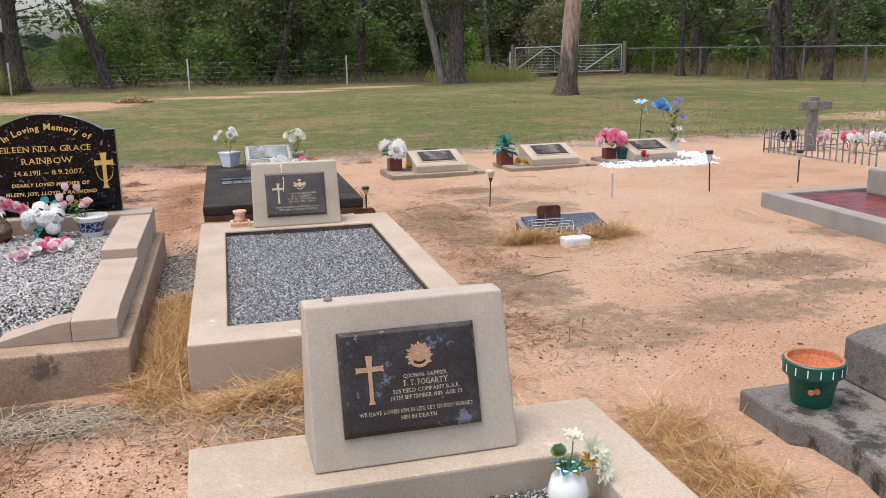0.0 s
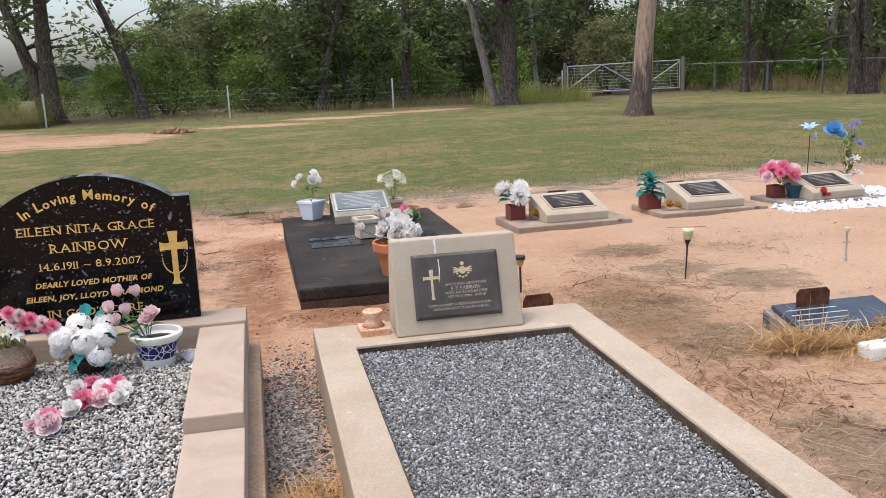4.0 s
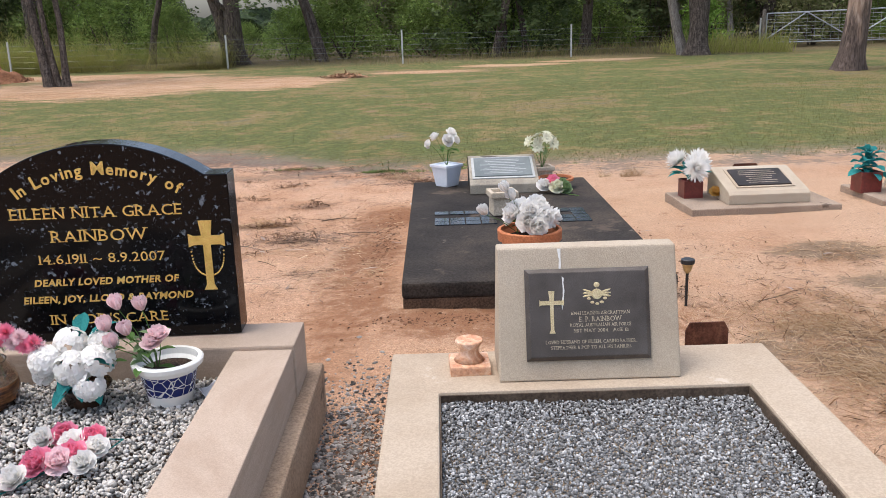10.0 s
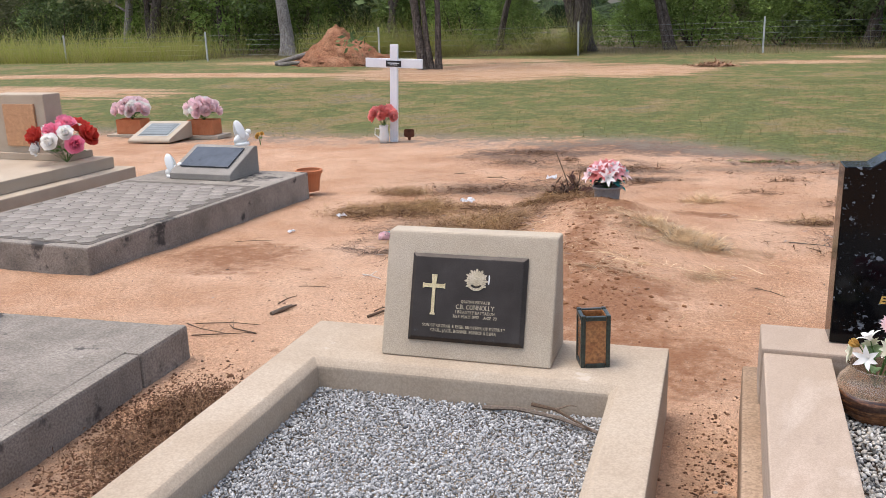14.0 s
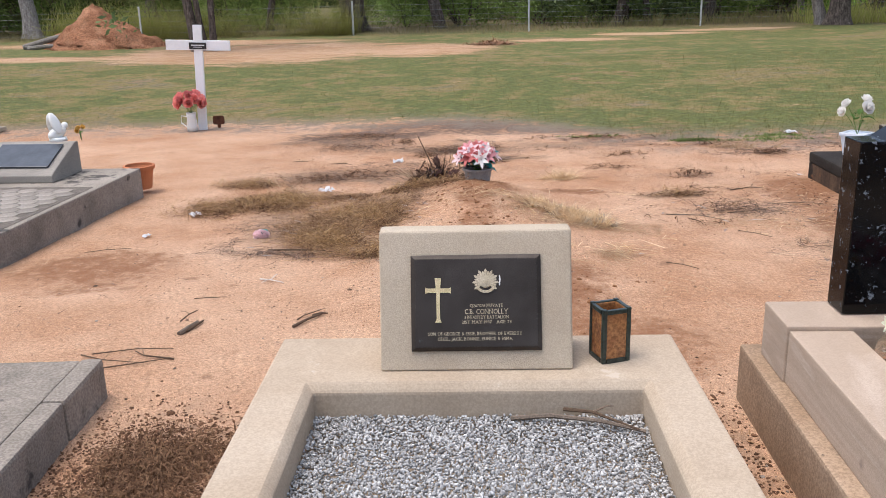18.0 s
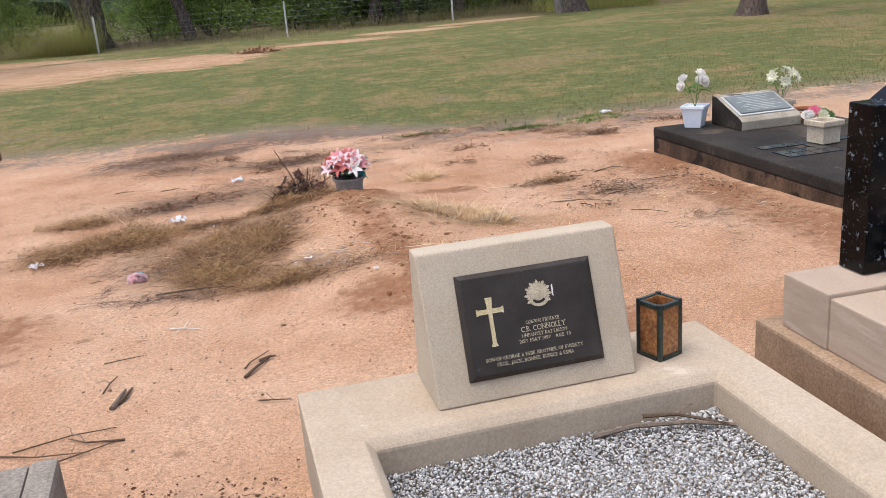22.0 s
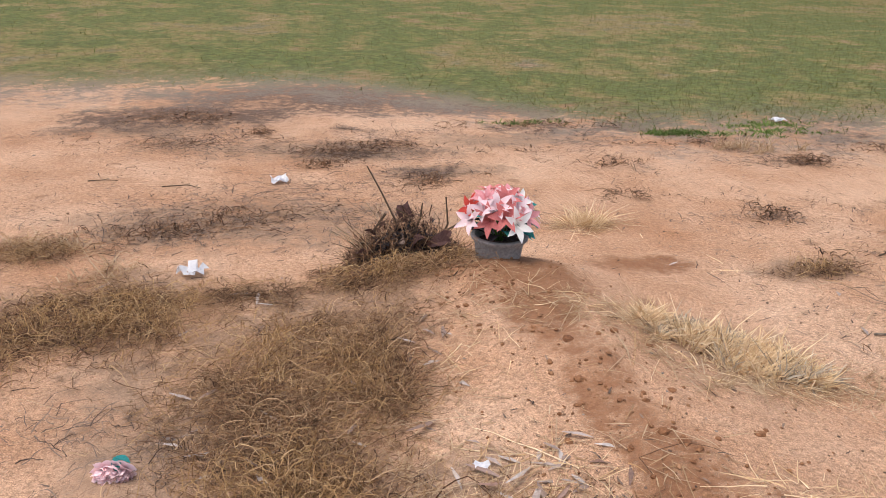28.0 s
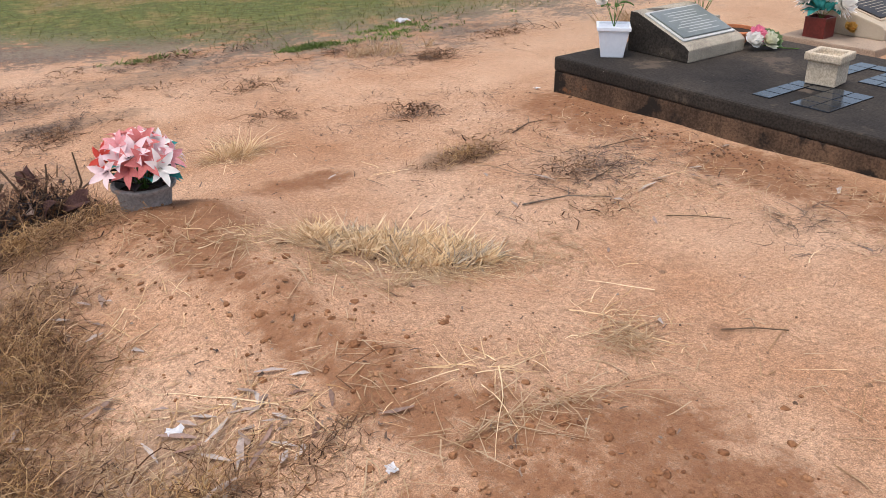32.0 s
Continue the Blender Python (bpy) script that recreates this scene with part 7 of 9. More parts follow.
GREY_TWIG = paint("grey_twig", [(0.1, 0.075, 0.056), (0.2, 0.155, 0.12)], 20, 0.9, 0.3, 200, 0.3, 0.001)
stick("bare grey twig lying on pale gravel", [(-2.37, 5.675, 0.155), (-2.26, 5.668, 0.163), (-2.12, 5.64, 0.162), (-2.0, 5.605, 0.156)], 0.0075, 0.005, GREY_TWIG)
stick("dark bare twig lying across pale gravel", [(-2.22, 5.7, 0.168), (-2.14, 5.67, 0.176), (-2.02, 5.605, 0.16)], 0.006, 0.003, TWIG, [(1, 0.06, 0.02, 0.01)])
r5 = random.Random(77)
for x, y, L, a in ((-3.88, 6.5, 0.32, 10), (-3.93, 6.42, 0.3, -15), (-3.82, 6.38, 0.28, 25), (-3.78, 6.47, 0.2, 160), (-3.8, 6.9, 0.13, 75), (-3.26, 6.93, 0.16, 55), (-3.78, 7.12, 0.15, 12), (-3.2, 6.55, 0.12, -20), (-1.3, 8.6, 0.35, -25), (-0.95, 8.75, 0.3, 20), (-1.05, 8.2, 0.22, -50), (-0.6, 8.95, 0.3, -10), (-0.8, 9.4, 0.25, 15), (-1.55, 7.6, 0.18, -40), (1.9, 4.9, 0.25, 10), (2.9, 8.7, 0.3, -12), (3.1, 5.1, 0.4, 4), (1.5, 7.2, 0.2, 30), (-4.7, 8.0, 0.25, 20), (-3.9, 10.75, 0.2, -10), (-4.3, 10.9, 0.15, -5), (2.0, 5.3, 0.2, -30)):
    c, s = math.cos(radians(a)), math.sin(radians(a))
    bend = r5.uniform(-0.03, 0.03)
    stick("thin dry twig lying on the sand", [(x - c * L / 2, y - s * L / 2, 0.006), (x + bend, y + bend, 0.012), (x + c * L / 2, y + s * L / 2, 0.008)], r5.uniform(0.002, 0.004), 0.0015, TWIG if L < 0.34 else GREY_TWIG, [(1, r5.uniform(-0.08, 0.08), r5.uniform(-0.05, 0.08), 0.01)])
for x, y, a, L, r in ((-3.75, 6.76, 80, 0.15, 0.011), (-3.73, 6.78, 74, 0.12, 0.008), (-3.26, 6.86, 58, 0.17, 0.007), (-3.22, 6.93, 20, 0.07, 0.006)):
    c, s = math.cos(radians(a)) * L / 2, math.sin(radians(a)) * L / 2
    stick("strip of curled dark bark on the sand", [(x - c, y - s, 0.006), (x + 0.006, y, 0.014), (x + c, y + s, 0.007)], r, r * 0.5, GREY_TWIG if r > 0.01 else TWIG, name="bark_strip")
stick("dark half-buried stick on the sand", [(-3.74, 7.93, 0.004), (-3.62, 7.9, 0.016), (-3.5, 7.92, 0.012), (-3.42, 7.93, 0.006)], 0.006, 0.003, TWIG)
stick("white bleached forked twig on the sand", [(-3.63, 7.41, 0.006), (-3.57, 7.38, 0.012), (-3.5, 7.36, 0.006)], 0.004, 0.002, paint("bleached_twig", [(0.5, 0.44, 0.38), (0.62, 0.56, 0.5)], 20, 0.9, 0.3, 200, 0.3, 0.001), [(1, 0.02, 0.06, 0.01), (1, -0.03, -0.05, 0.0)])

# the mound: pot of lilies and a dead bunch
GREY_POT = paint("grey_plastic_pot", [(0.22, 0.2, 0.19), (0.32, 0.28, 0.25)], 10, 0.7, 0.2, 100, 0.2, 0.001, [((0.4, 0.24, 0.15), 8, 0.56)])
MX, MY = -2.64, 9.27
MZ = 0.09
pot("flower_pot", "dusty grey plastic pot sunk in the mound", MX, MY, MZ, 0.078, 0.1, 0.14, GREY_POT, True, 0.014, 28)
lil = thing("flower_bunch", "pink, salmon and white cloth lilies over black leaves", "flowers", MX, MY, MZ + 0.1)
for i in range(26):
    q = (i + 0.5) / 26
    a, zz = i * 2.4, 1 - q * 0.74
    d = Vector((math.cos(a) * math.sqrt(1 - zz * zz), math.sin(a) * math.sqrt(1 - zz * zz), zz * 0.95))
    m = (LILY_PETAL, PINK_PALE, SALMON_PETAL, PINK_PALE, LILY_PETAL, WHITE_PETAL, SALMON_PETAL, PINK_PALE, RED_PETAL)[i % 9]
    flower(lil, "lily", m, r5.uniform(0.055, 0.066), Vector((0, 0, 0.075)) + d * r5.uniform(0.095, 0.12), d + Vector((0, -0.3, 0.1)), (0, 0, 0), i % 3)
for k in range(46):
    a = k * 2.4
    lf = part("leaf", leaf_mesh(BLACK_LEAF if k % 3 else TEAL_LEAF), None, lil)
    lf.matrix_basis = pose(0.06 * math.cos(a), 0.06 * math.sin(a), 0.04 + 0.002 * k, r5.uniform(-20, 20), r5.uniform(-25, 35), math.degrees(a)) @ Matrix.Scale(r5.uniform(0.06, 0.1), 4)
dead = thing("dead_bunch", "withered dark bunch of leaves and bare twigs", "flowers", -2.94, 9.53, float(height(-2.94, 9.53)) + 0.01)
for i, pts in enumerate((((0, 0, 0), (-0.05, 0.03, 0.17), (-0.1, 0.07, 0.27), (-0.15, 0.11, 0.36)), ((-0.09, 0, 0.2), (-0.13, 0.0, 0.14), (-0.14, 0, 0.1)), ((0.02, 0, 0), (0.03, 0, 0.14), (0.0, 0, 0.19), (-0.05, 0, 0.22)), ((0.03, 0, 0.12), (0.05, 0, 0.19), (0.055, 0, 0.24)), ((0, 0, 0.02), (-0.1, -0.03, 0.08), (-0.2, -0.04, 0.1)), ((0.05, -0.05, 0.1), (0.14, -0.05, 0.14), (0.2, -0.04, 0.17)), ((0.1, 0, 0.02), (0.16, 0, 0.15), (0.15, 0.01, 0.26)), ((-0.08, -0.1, 0.01), (0.05, -0.12, 0.05), (0.2, -0.1, 0.07)), ((-0.15, -0.05, 0.02), (-0.05, -0.1, 0.1), (0.02, -0.08, 0.16)))):
    part("twig", tube(pts, 0.0055, 0.0028, 6), TWIG, dead)
for k in range(26):
    a, b = r5.uniform(0, 6.28), r5.uniform(0.3, 1.0)
    x, y = 0.1 * math.cos(a) - 0.04, 0.08 * math.sin(a)
    part("twig", tube([(x, y, 0.01), (x * 1.6, y * 1.6, 0.08 * b + 0.04), (x * 2.1 + r5.uniform(-0.03, 0.03), y * 2.1, 0.15 * b + 0.05)], 0.002, 0.001, 5), STRAW if k % 3 else TWIG, dead)
BROWN_LEAF = cloth("purple_brown_leaf", (0.055, 0.026, 0.024), (0.14, 0.075, 0.066))
for k, (x, y, z, rx, ry, rz, s) in enumerate(((0.0, -0.12, 0.09, 20, -30, -20, 0.11), (-0.03, -0.12, 0.12, -70, 10, 60, 0.1), (0.06, -0.11, 0.1, 30, 10, 10, 0.13), (0.02, -0.02, 0.19, -60, -40, 80, 0.1), (0.02, -0.13, 0.05, 60, 15, 200, 0.1), (0.12, -0.08, 0.09, 10, -20, 40, 0.1), (-0.12, 0.0, 0.09, 25, -10, 170, 0.09), (0.16, -0.12, 0.03, 0, 5, -60, 0.08), (0.0, 0.05, 0.14, -20, -35, 120, 0.11), (-0.16, -0.06, 0.05, 40, 0, 220, 0.08))):
    lf = part("leaf", leaf_mesh(BROWN_LEAF if k != 1 else CLAY_LEAF, 0.6), None, dead)
    lf.matrix_basis = pose(x, y, z, rx, ry, rz) @ Matrix.Diagonal((s * 0.7, s * 0.95, s * 1.5, 1))
for k in range(110):
    a, q = k * 2.4, math.sqrt(r5.random())
    lf = part("leaf", leaf_mesh(DEAD_LEAF if k % 3 else BLACK_LEAF, 0.9), None, dead)
    lf.matrix_basis = pose(0.22 * math.cos(a) * q, 0.16 * math.sin(a) * q, 0.01 + 0.19 * (1.05 - q * q) * r5.random(), r5.uniform(-60, 60), r5.uniform(-50, 40), r5.uniform(0, 360)) @ Matrix.Scale(r5.uniform(0.025, 0.055), 4)
pf = thing("fallen_flower", "pale pink cloth flower with teal calyx on the sand", "flowers", -3.86, 8.24, float(height(-3.86, 8.24)))
for k_, (px_, pz_) in enumerate(((0, 0.03), (-0.03, 0.018), (0.03, 0.02))):
    flower(pf, "rose", PINK_PALE, 0.034, (px_ * 0.6, 0, pz_ * 0.8), (-0.3 + px_ * 8, -0.75, -0.1), None, k_)
lf = part("leaf", leaf_mesh(TEAL_LEAF), None, pf)
lf.matrix_basis = pose(0.0, 0.01, 0.045, 0, 40, -80) @ Matrix.Scale(0.045, 4)
lf = part("leaf", leaf_mesh(TEAL_LEAF), None, pf)
lf.matrix_basis = pose(0.0, 0.01, 0.045, 0, 30, -20) @ Matrix.Scale(0.04, 4)
FILM = cloth("white_film", (0.62, 0.62, 0.64), (0.8, 0.8, 0.82), 0.4)
for i, (x, y, r, lab) in enumerate(((-3.41, 10.81, 0.055, "crumpled white plastic scrap on the sand"), (-3.77, 9.55, 0.06, "torn white plastic scrap on dead weeds"), (0.25, 12.08, 0.06, "white plastic scrap at the grass edge"), (-2.99, 8.08, 0.022, "small pale blue paper scrap on the mound"), (-4.5, 8.85, 0.04, "grey paper scrap among dead weeds"), (-2.69, 7.65, 0.016, "small pale bark chip on the mound"), (-4.6, 8.3, 0.03, "white scrap by the paved slab"), (-0.3, 9.9, 0.02, "clear plastic scrap on the sand"))):
    scrap(lab, x, y, float(height(x, y)) + 0.003, r, FILM, i + 11, "plastic_scrap")

# fenced plot with a wooden cross
plot = thing("plot_fence", "low grey wire hoop fence round a plot", "fence", 6.36, 9.84, 0.07, 0)
IRON = paint("grey_iron", [(0.14, 0.14, 0.145), (0.24, 0.24, 0.25)], 9, 0.6, 0.2, 80, 0.2, 0.001, metal=0.3)
ends = [((0, 0), (0.08, -1.9)), ((0, 0), (1.5, 0.15)), ((1.5, 0.15), (1.58, -1.75))]
for (ax, ay), (bx, by) in ends:
    L = math.hypot(bx - ax, by - ay)
    nn = int(L / 0.1)
    for k in range(nn + 1):
        x, y = ax + (bx - ax) * k / nn, ay + (by - ay) * k / nn
        part("picket", tube([(x, y, -0.05), (x, y, 0.19)], 0.008, 0.008, 6), IRON, plot)
        if k % 2 == 0 and k < nn:
            ux, uy = (bx - ax) / nn, (by - ay) / nn
            pts = [(x + ux * (0.5 + 0.55 * -math.cos(math.pi * j / 8)), y + uy * (0.5 - 0.55 * math.cos(math.pi * j / 8)), 0.19 + 0.11 * math.sin(math.pi * j / 8)) for j in range(9)]
            part("hoop", tube(pts, 0.008, 0.008, 6), IRON, plot)
    for z in (0.05, 0.19):
        part("rail", tube([(ax, ay, z), (bx, by, z)], 0.007, 0.007, 6), IRON, plot)
cx = thing("wooden_cross", "weathered grey wooden grave cross", "cross", 6.89, 9.69, 0.07, 6)
part("upright", box(-0.065, 0.065, -0.035, 0.035, -0.1, 0.68, 0.012), WOOD_GREY, cx)
part("crossbar", box(-0.24, 0.24, -0.06, -0.036, 0.52, 0.625, 0.02), WOOD_GREY, cx)
for i, (x, y, m) in enumerate(((7.05, 9.65, PINK_PALE), (7.33, 9.55, PINK), (7.57, 9.36, WHITE_PETAL), (7.75, 9.45, PALE_LEAF), (6.63, 9.74, DARK_PLASTIC), (7.9, 8.98, PINK), (7.2, 9.27, WHITE_PETAL))):
    bouquet("small bunch of faded cloth flowers in a fenced plot", x, y, 0.08, [("rose", m, 0.05, 5)], 0.07, 0.16, GREEN_LEAF, 5, 0.06, 30 + i)
# stone on the tiled grave
blk = thing("stone_block", "rough grey stone block on red tiles", "stone", 4.98, 5.95, 0.245, 5)
part("block", box(-0.11, 0.16, -0.12, 0.12, 0, 0.2, 0.02), GREY_STONE, blk)

# white cross and its flowers
whc = thing("white_cross", "white painted wooden cross with black name plate", "cross", -6.17, 13.57, -0.13, 8)
whc.rotation_euler = (0, radians(2.5), radians(8))
part("upright", box(-0.05, 0.05, -0.025, 0.025, -0.1, 1.22, 0.004), WHITE, whc)
for s in (-1, 1):
    part("arm", box(min(s * 0.052, s * 0.37), max(s * 0.052, s * 0.37), -0.025, 0.025, 0.93, 1.045, 0.004), WHITE, whc)
npl = part("name_plate", box(-0.1, 0.1, -0.034, -0.026, 0.945, 1.02, 0.002), DARK_PLASTIC, whc, "small black name plate")
part("writing", box(-0.075, 0.075, -0.0355, -0.0345, 0.985, 0.995, 0), WHITE, npl)
part("writing", box(-0.05, 0.05, -0.0355, -0.0345, 0.965, 0.971, 0), WHITE, npl)
jug = thing("jug", "white enamel jug beside the white cross", "jug", -6.25, 13.44, -0.13)
part("body", lathe([(0, 0), (0.06, 0), (0.065, 0.06), (0.052, 0.16), (0.06, 0.22), (0.055, 0.22), (0.045, 0.15), (0, 0.1)], 24), CERAMIC, jug, smooth=True)
part("handle", tube([(-0.055, 0, 0.17), (-0.12, 0, 0.18), (-0.13, 0, 0.1), (-0.065, 0, 0.05)], 0.008, 0.008, 6), CERAMIC, jug)
bouquet("salmon-red cloth flowers in a white jug", -6.25, 13.44, 0.07, [("rose", CORAL_PETAL, 0.07, 9), ("rose", SALMON_PETAL, 0.055, 5)], 0.13, 0.12, GREEN_LEAF, 6, 0.06, 16)
spade_plate("rusted oval plate beside the cross", -6.02, 13.72, -0.12, 0.14, 0.13, 4)

# far plate with two flower boxes
for x, y in ((-10.3, 13.55), (-9.1, 13.6)):
    t = thing("flower_pot", "square terracotta flower box on a small slab", "pot", x, y, -0.13, 6)
    part("slab", box(-0.32, 0.3, -0.2, 0.2, -0.02, 0.03, 0.006), STUCCO, t)
    part("body", ring(-0.2, 0.2, -0.12, 0.12, -0.185, 0.185, -0.105, 0.105, 0.03, 0.24, 0.2, 0, 0.006), TERRACOTTA, t)
    bouquet("domed bunch of pale pink cloth roses", x, y, 0.1, [("rose", PINK_PALE, 0.075, 16), ("rose", WHITE_PETAL, 0.07, 8)], 0.2, 0.1, GREEN_LEAF, 8, 0.1, int(-x * 10), flat=0.75)
dk = thing("desk_grave", "low cream desk stone with grey plate", "grave", -9.4, 12.75, -0.11, 7)
memorial(dk, 0, 0, 0.0, 0.62, 0.62, 0.05, 0.22, STUCCO, SLATE_PLATE, 0.42, 0.36, WHITE_LINE, 5)
pot("flower_pot", "plain terracotta pot behind the paved slab", -5.25, 9.72, 0, 0.08, 0.11, 0.18, TERRACOTTA, True, 0.03)


def dove(x, y, z, rz, s):
    """A small white bird ornament: body, raised wings and tail in one piece."""
    bm = bmesh.new()
    bmesh.ops.create_uvsphere(bm, u_segments=12, v_segments=8, radius=1, matrix=pose(0, 0, 0.045, 0, -20, 0) @ Matrix.Diagonal((0.06, 0.03, 0.032, 1)))
    bmesh.ops.create_uvsphere(bm, u_segments=10, v_segments=6, radius=0.02, matrix=pose(0.05, 0, 0.08))
    for q in (-1, 1):
        bmesh.ops.create_uvsphere(bm, u_segments=10, v_segments=6, radius=1, matrix=pose(-0.015, q * 0.02, 0.1, q * 15, -15, 0) @ Matrix.Diagonal((0.03, 0.008, 0.065, 1)))
    bmesh.ops.create_cone(bm, cap_ends=True, segments=16, radius1=0.05, radius2=0.045, depth=0.02, matrix=pose(0, 0, 0.01))
    ob = part("dove_figurine", bm, CERAMIC, None, smooth=True)
    ob.matrix_basis = pose(x, y, z, 0, 0, rz) @ Matrix.Scale(s, 4)
    tagged(ob, "white ceramic dove figurine on a desk stone", "figurine")


dove(-6.17, 9.12, 0.19, 20, 1.2)
dove(-5.72, 9.47, 0.413, 60, 1.3)
bouquet("small withered gilt flower stem", -5.55, 9.48, 0.413, [("rose", YELLOW_PETAL, 0.022, 3)], 0.03, 0.07, GREEN_LEAF, 3, 0.03, 19)
fb = bouquet("large bunch of red, pink and white cloth flowers", -7.15, 9.0, 0.3, [("rose", RED_PETAL, 0.09, 4), ("rose", WHITE_PETAL, 0.07, 4), ("rose", PINK, 0.075, 5), ("lily", CREAM_PETAL, 0.08, 3)], 0.24, 0.13, GREEN_LEAF, 10, 0.1, 20)
BLUE_GLAZE = paint("cobalt_plastic", [(0.004, 0.03, 0.4), (0.008, 0.05, 0.55)], 6, 0.4, 0.1, 80, 0.2, 0.001)
bv = thing("vase", "round cobalt blue vase on a grey slab", "vase", -4.72, 5.85, 0.19)
part("body", lathe([(0, 0), (0.06, 0), (0.09, 0.03), (0.1, 0.075), (0.085, 0.12), (0.055, 0.145), (0.055, 0.165), (0.07, 0.185), (0.06, 0.185), (0.045, 0.15), (0, 0.14)], 32), BLUE_GLAZE, bv, smooth=True)

# pile of earth with logs by the far fence
pile = bmesh.new()
bmesh.ops.create_icosphere(pile, subdivisions=5, radius=1)
for v in pile.verts:
    n_ = Vector(v.co)
    up = max(0.0, n_.z)
    d_ = math.hypot(n_.x, n_.y)
    v.co = Vector((n_.x * 2.0 - 0.35 * up, n_.y * 1.5, max(0.0, 1.45 * (1 - d_ ** 0.85)) - 0.08 if n_.z > 0 else -0.1)) + Vector(noise.noise_vector(n_ * 3)) * 0.18 + Vector(noise.noise_vector(n_ * 9)) * 0.1 + Vector(noise.noise_vector(n_ * 24)) * 0.05
EARTH = paint("red_earth", [(0.2, 0.085, 0.045), (0.3, 0.14, 0.075), (0.36, 0.19, 0.11)], 3, 0.95, 0.4, 25, 1.0, 0.05)
po = part("earth_heap", pile, EARTH, None, smooth=True)
po.location = (-14.9, 29.6, 0)
tagged(po, "heap of dug red earth by the far fence", "earth")
for x0, y0, z0, x1, y1, z1, r in ((-17.3, 29.0, 0.08, -15.6, 29.3, 0.5, 0.09), (-17.0, 28.7, 0.06, -15.9, 28.8, 0.12, 0.07)):
    lg = part("log", tube([(x0, y0, z0), ((x0 + x1) / 2, (y0 + y1) / 2, (z0 + z1) / 2 + 0.03), (x1, y1, z1)], r, r * 0.7, 8), WOOD_GREY, None)
    tagged(lg, "weathered grey log lying by the earth heap", "log", "logs")


# ---- loose cover of the ground ----
def blades(name, base, way, length, width, bend, material, label, category, parent=None, foot=1.0):
    """Thin bent stalks, three joints each, all in one loose mass."""
    n = len(base)
    length, width = np.asarray(length)[:, None], np.asarray(width)[:, None]
    way = way / np.linalg.norm(way, axis=1)[:, None]
    side = np.cross(way, np.where(np.abs(way[:, 2:3]) > 0.7, [[1.0, 0.3, 0]], [[0, 0, 1.0]]))
    side /= np.linalg.norm(side, axis=1)[:, None]
    p0, p1, p2 = base, base + way * length * 0.5 + bend * length * 0.25, base + way * length + bend * length
    v = np.stack([p0 - side * width * foot, p0 + side * width * foot, p1 - side * width, p1 + side * width, p2 - side * width * 0.3, p2 + side * width * 0.3], 1).reshape(-1, 3)
    k = np.arange(n)[:, None] * 6
    f = np.concatenate([k + [[0, 1, 3, 2]], k + [[2, 3, 5, 4]]], 1).reshape(-1, 4)
    me = bpy.data.meshes.new(name)
    me.vertices.add(n * 6), me.loops.add(f.size), me.polygons.add(len(f))
    me.vertices.foreach_set("co", v.ravel())
    me.loops.foreach_set("vertex_index", f.ravel())
    me.polygons.foreach_set("loop_start", np.arange(0, f.size, 4))
    me.update(calc_edges=True)
    me.materials.append(material)
    return tagged(part(name, me, None, parent, kind="stuff"), label, "" if parent else category, kind="stuff")


def spread_over(rng, spots):
    """Points over soft ellipses (x, y, rx, ry, count)."""
    out = []
    for x, y, rx, ry, n in spots:
        out.append(np.stack([x + rng.normal(size=n) * rx * 0.55, y + rng.normal(size=n) * ry * 0.55], -1))
    return np.concatenate(out)


GRAVES = [(-0.06, 1.12, 3.62, 6.23), (-1.58, -0.42, 3.78, 6.1), (-3.13, -1.83, 3.5, 6.1), (-0.3, 1.08, 7.18, 9.75), (0.0, 1.25, 0.3, 2.68), (1.95, 3.3, 0.6, 2.97), (-5.1, -3.76, 3.5, 6.12), (-6.5, -5.15, 7.0, 9.56), (4.36, 6.4, 4.4, 6.7)]


def off_graves(p):
    keep = np.ones(len(p), bool)
    for a, b, c, d in GRAVES:
        keep &= ~((p[:, 0] > a) & (p[:, 0] < b) & (p[:, 1] > c) & (p[:, 1] < d))
    return p[keep]


def lying(name, seed, spots, length, width, material, label, category, lift=0.05, rise=0.25, droop=0.15, keep_off=True, z_extra=0.0, ragged=0.0):
    """Stalks lying about in a tangle."""
    rng = np.random.default_rng(seed)
    p = spread_over(rng, spots)
    if keep_off:
        p = off_graves(p)
    if ragged:
        m = lumps(p[:, 0] * 4.1, p[:, 1] * 4.1, seed) + 0.9 * lumps(p[:, 0] * 11, p[:, 1] * 11, seed + 3) + 0.5 * lumps(p[:, 0] * 27, p[:, 1] * 27, seed + 5)
        p = p[m + rng.normal(size=len(p)) * 0.25 > ragged]
    n = len(p)
    z = height(p[:, 0], p[:, 1]) + 0.003 + z_extra + rng.random(n) ** 2 * lift
    way = rng.normal(size=(n, 3))
    way[:, 2] = np.abs(rng.normal(size=n)) * rise
    bend = rng.normal(size=(n, 3)) * 0.22
    bend[:, 2] = -np.abs(bend[:, 2]) * droop / 0.15 * 0.4
    return blades(name, np.stack([p[:, 0], p[:, 1], z], -1), way, length * rng.lognormal(0, 0.4, n), width * rng.uniform(0.6, 1.3, n), bend, material, label, category)


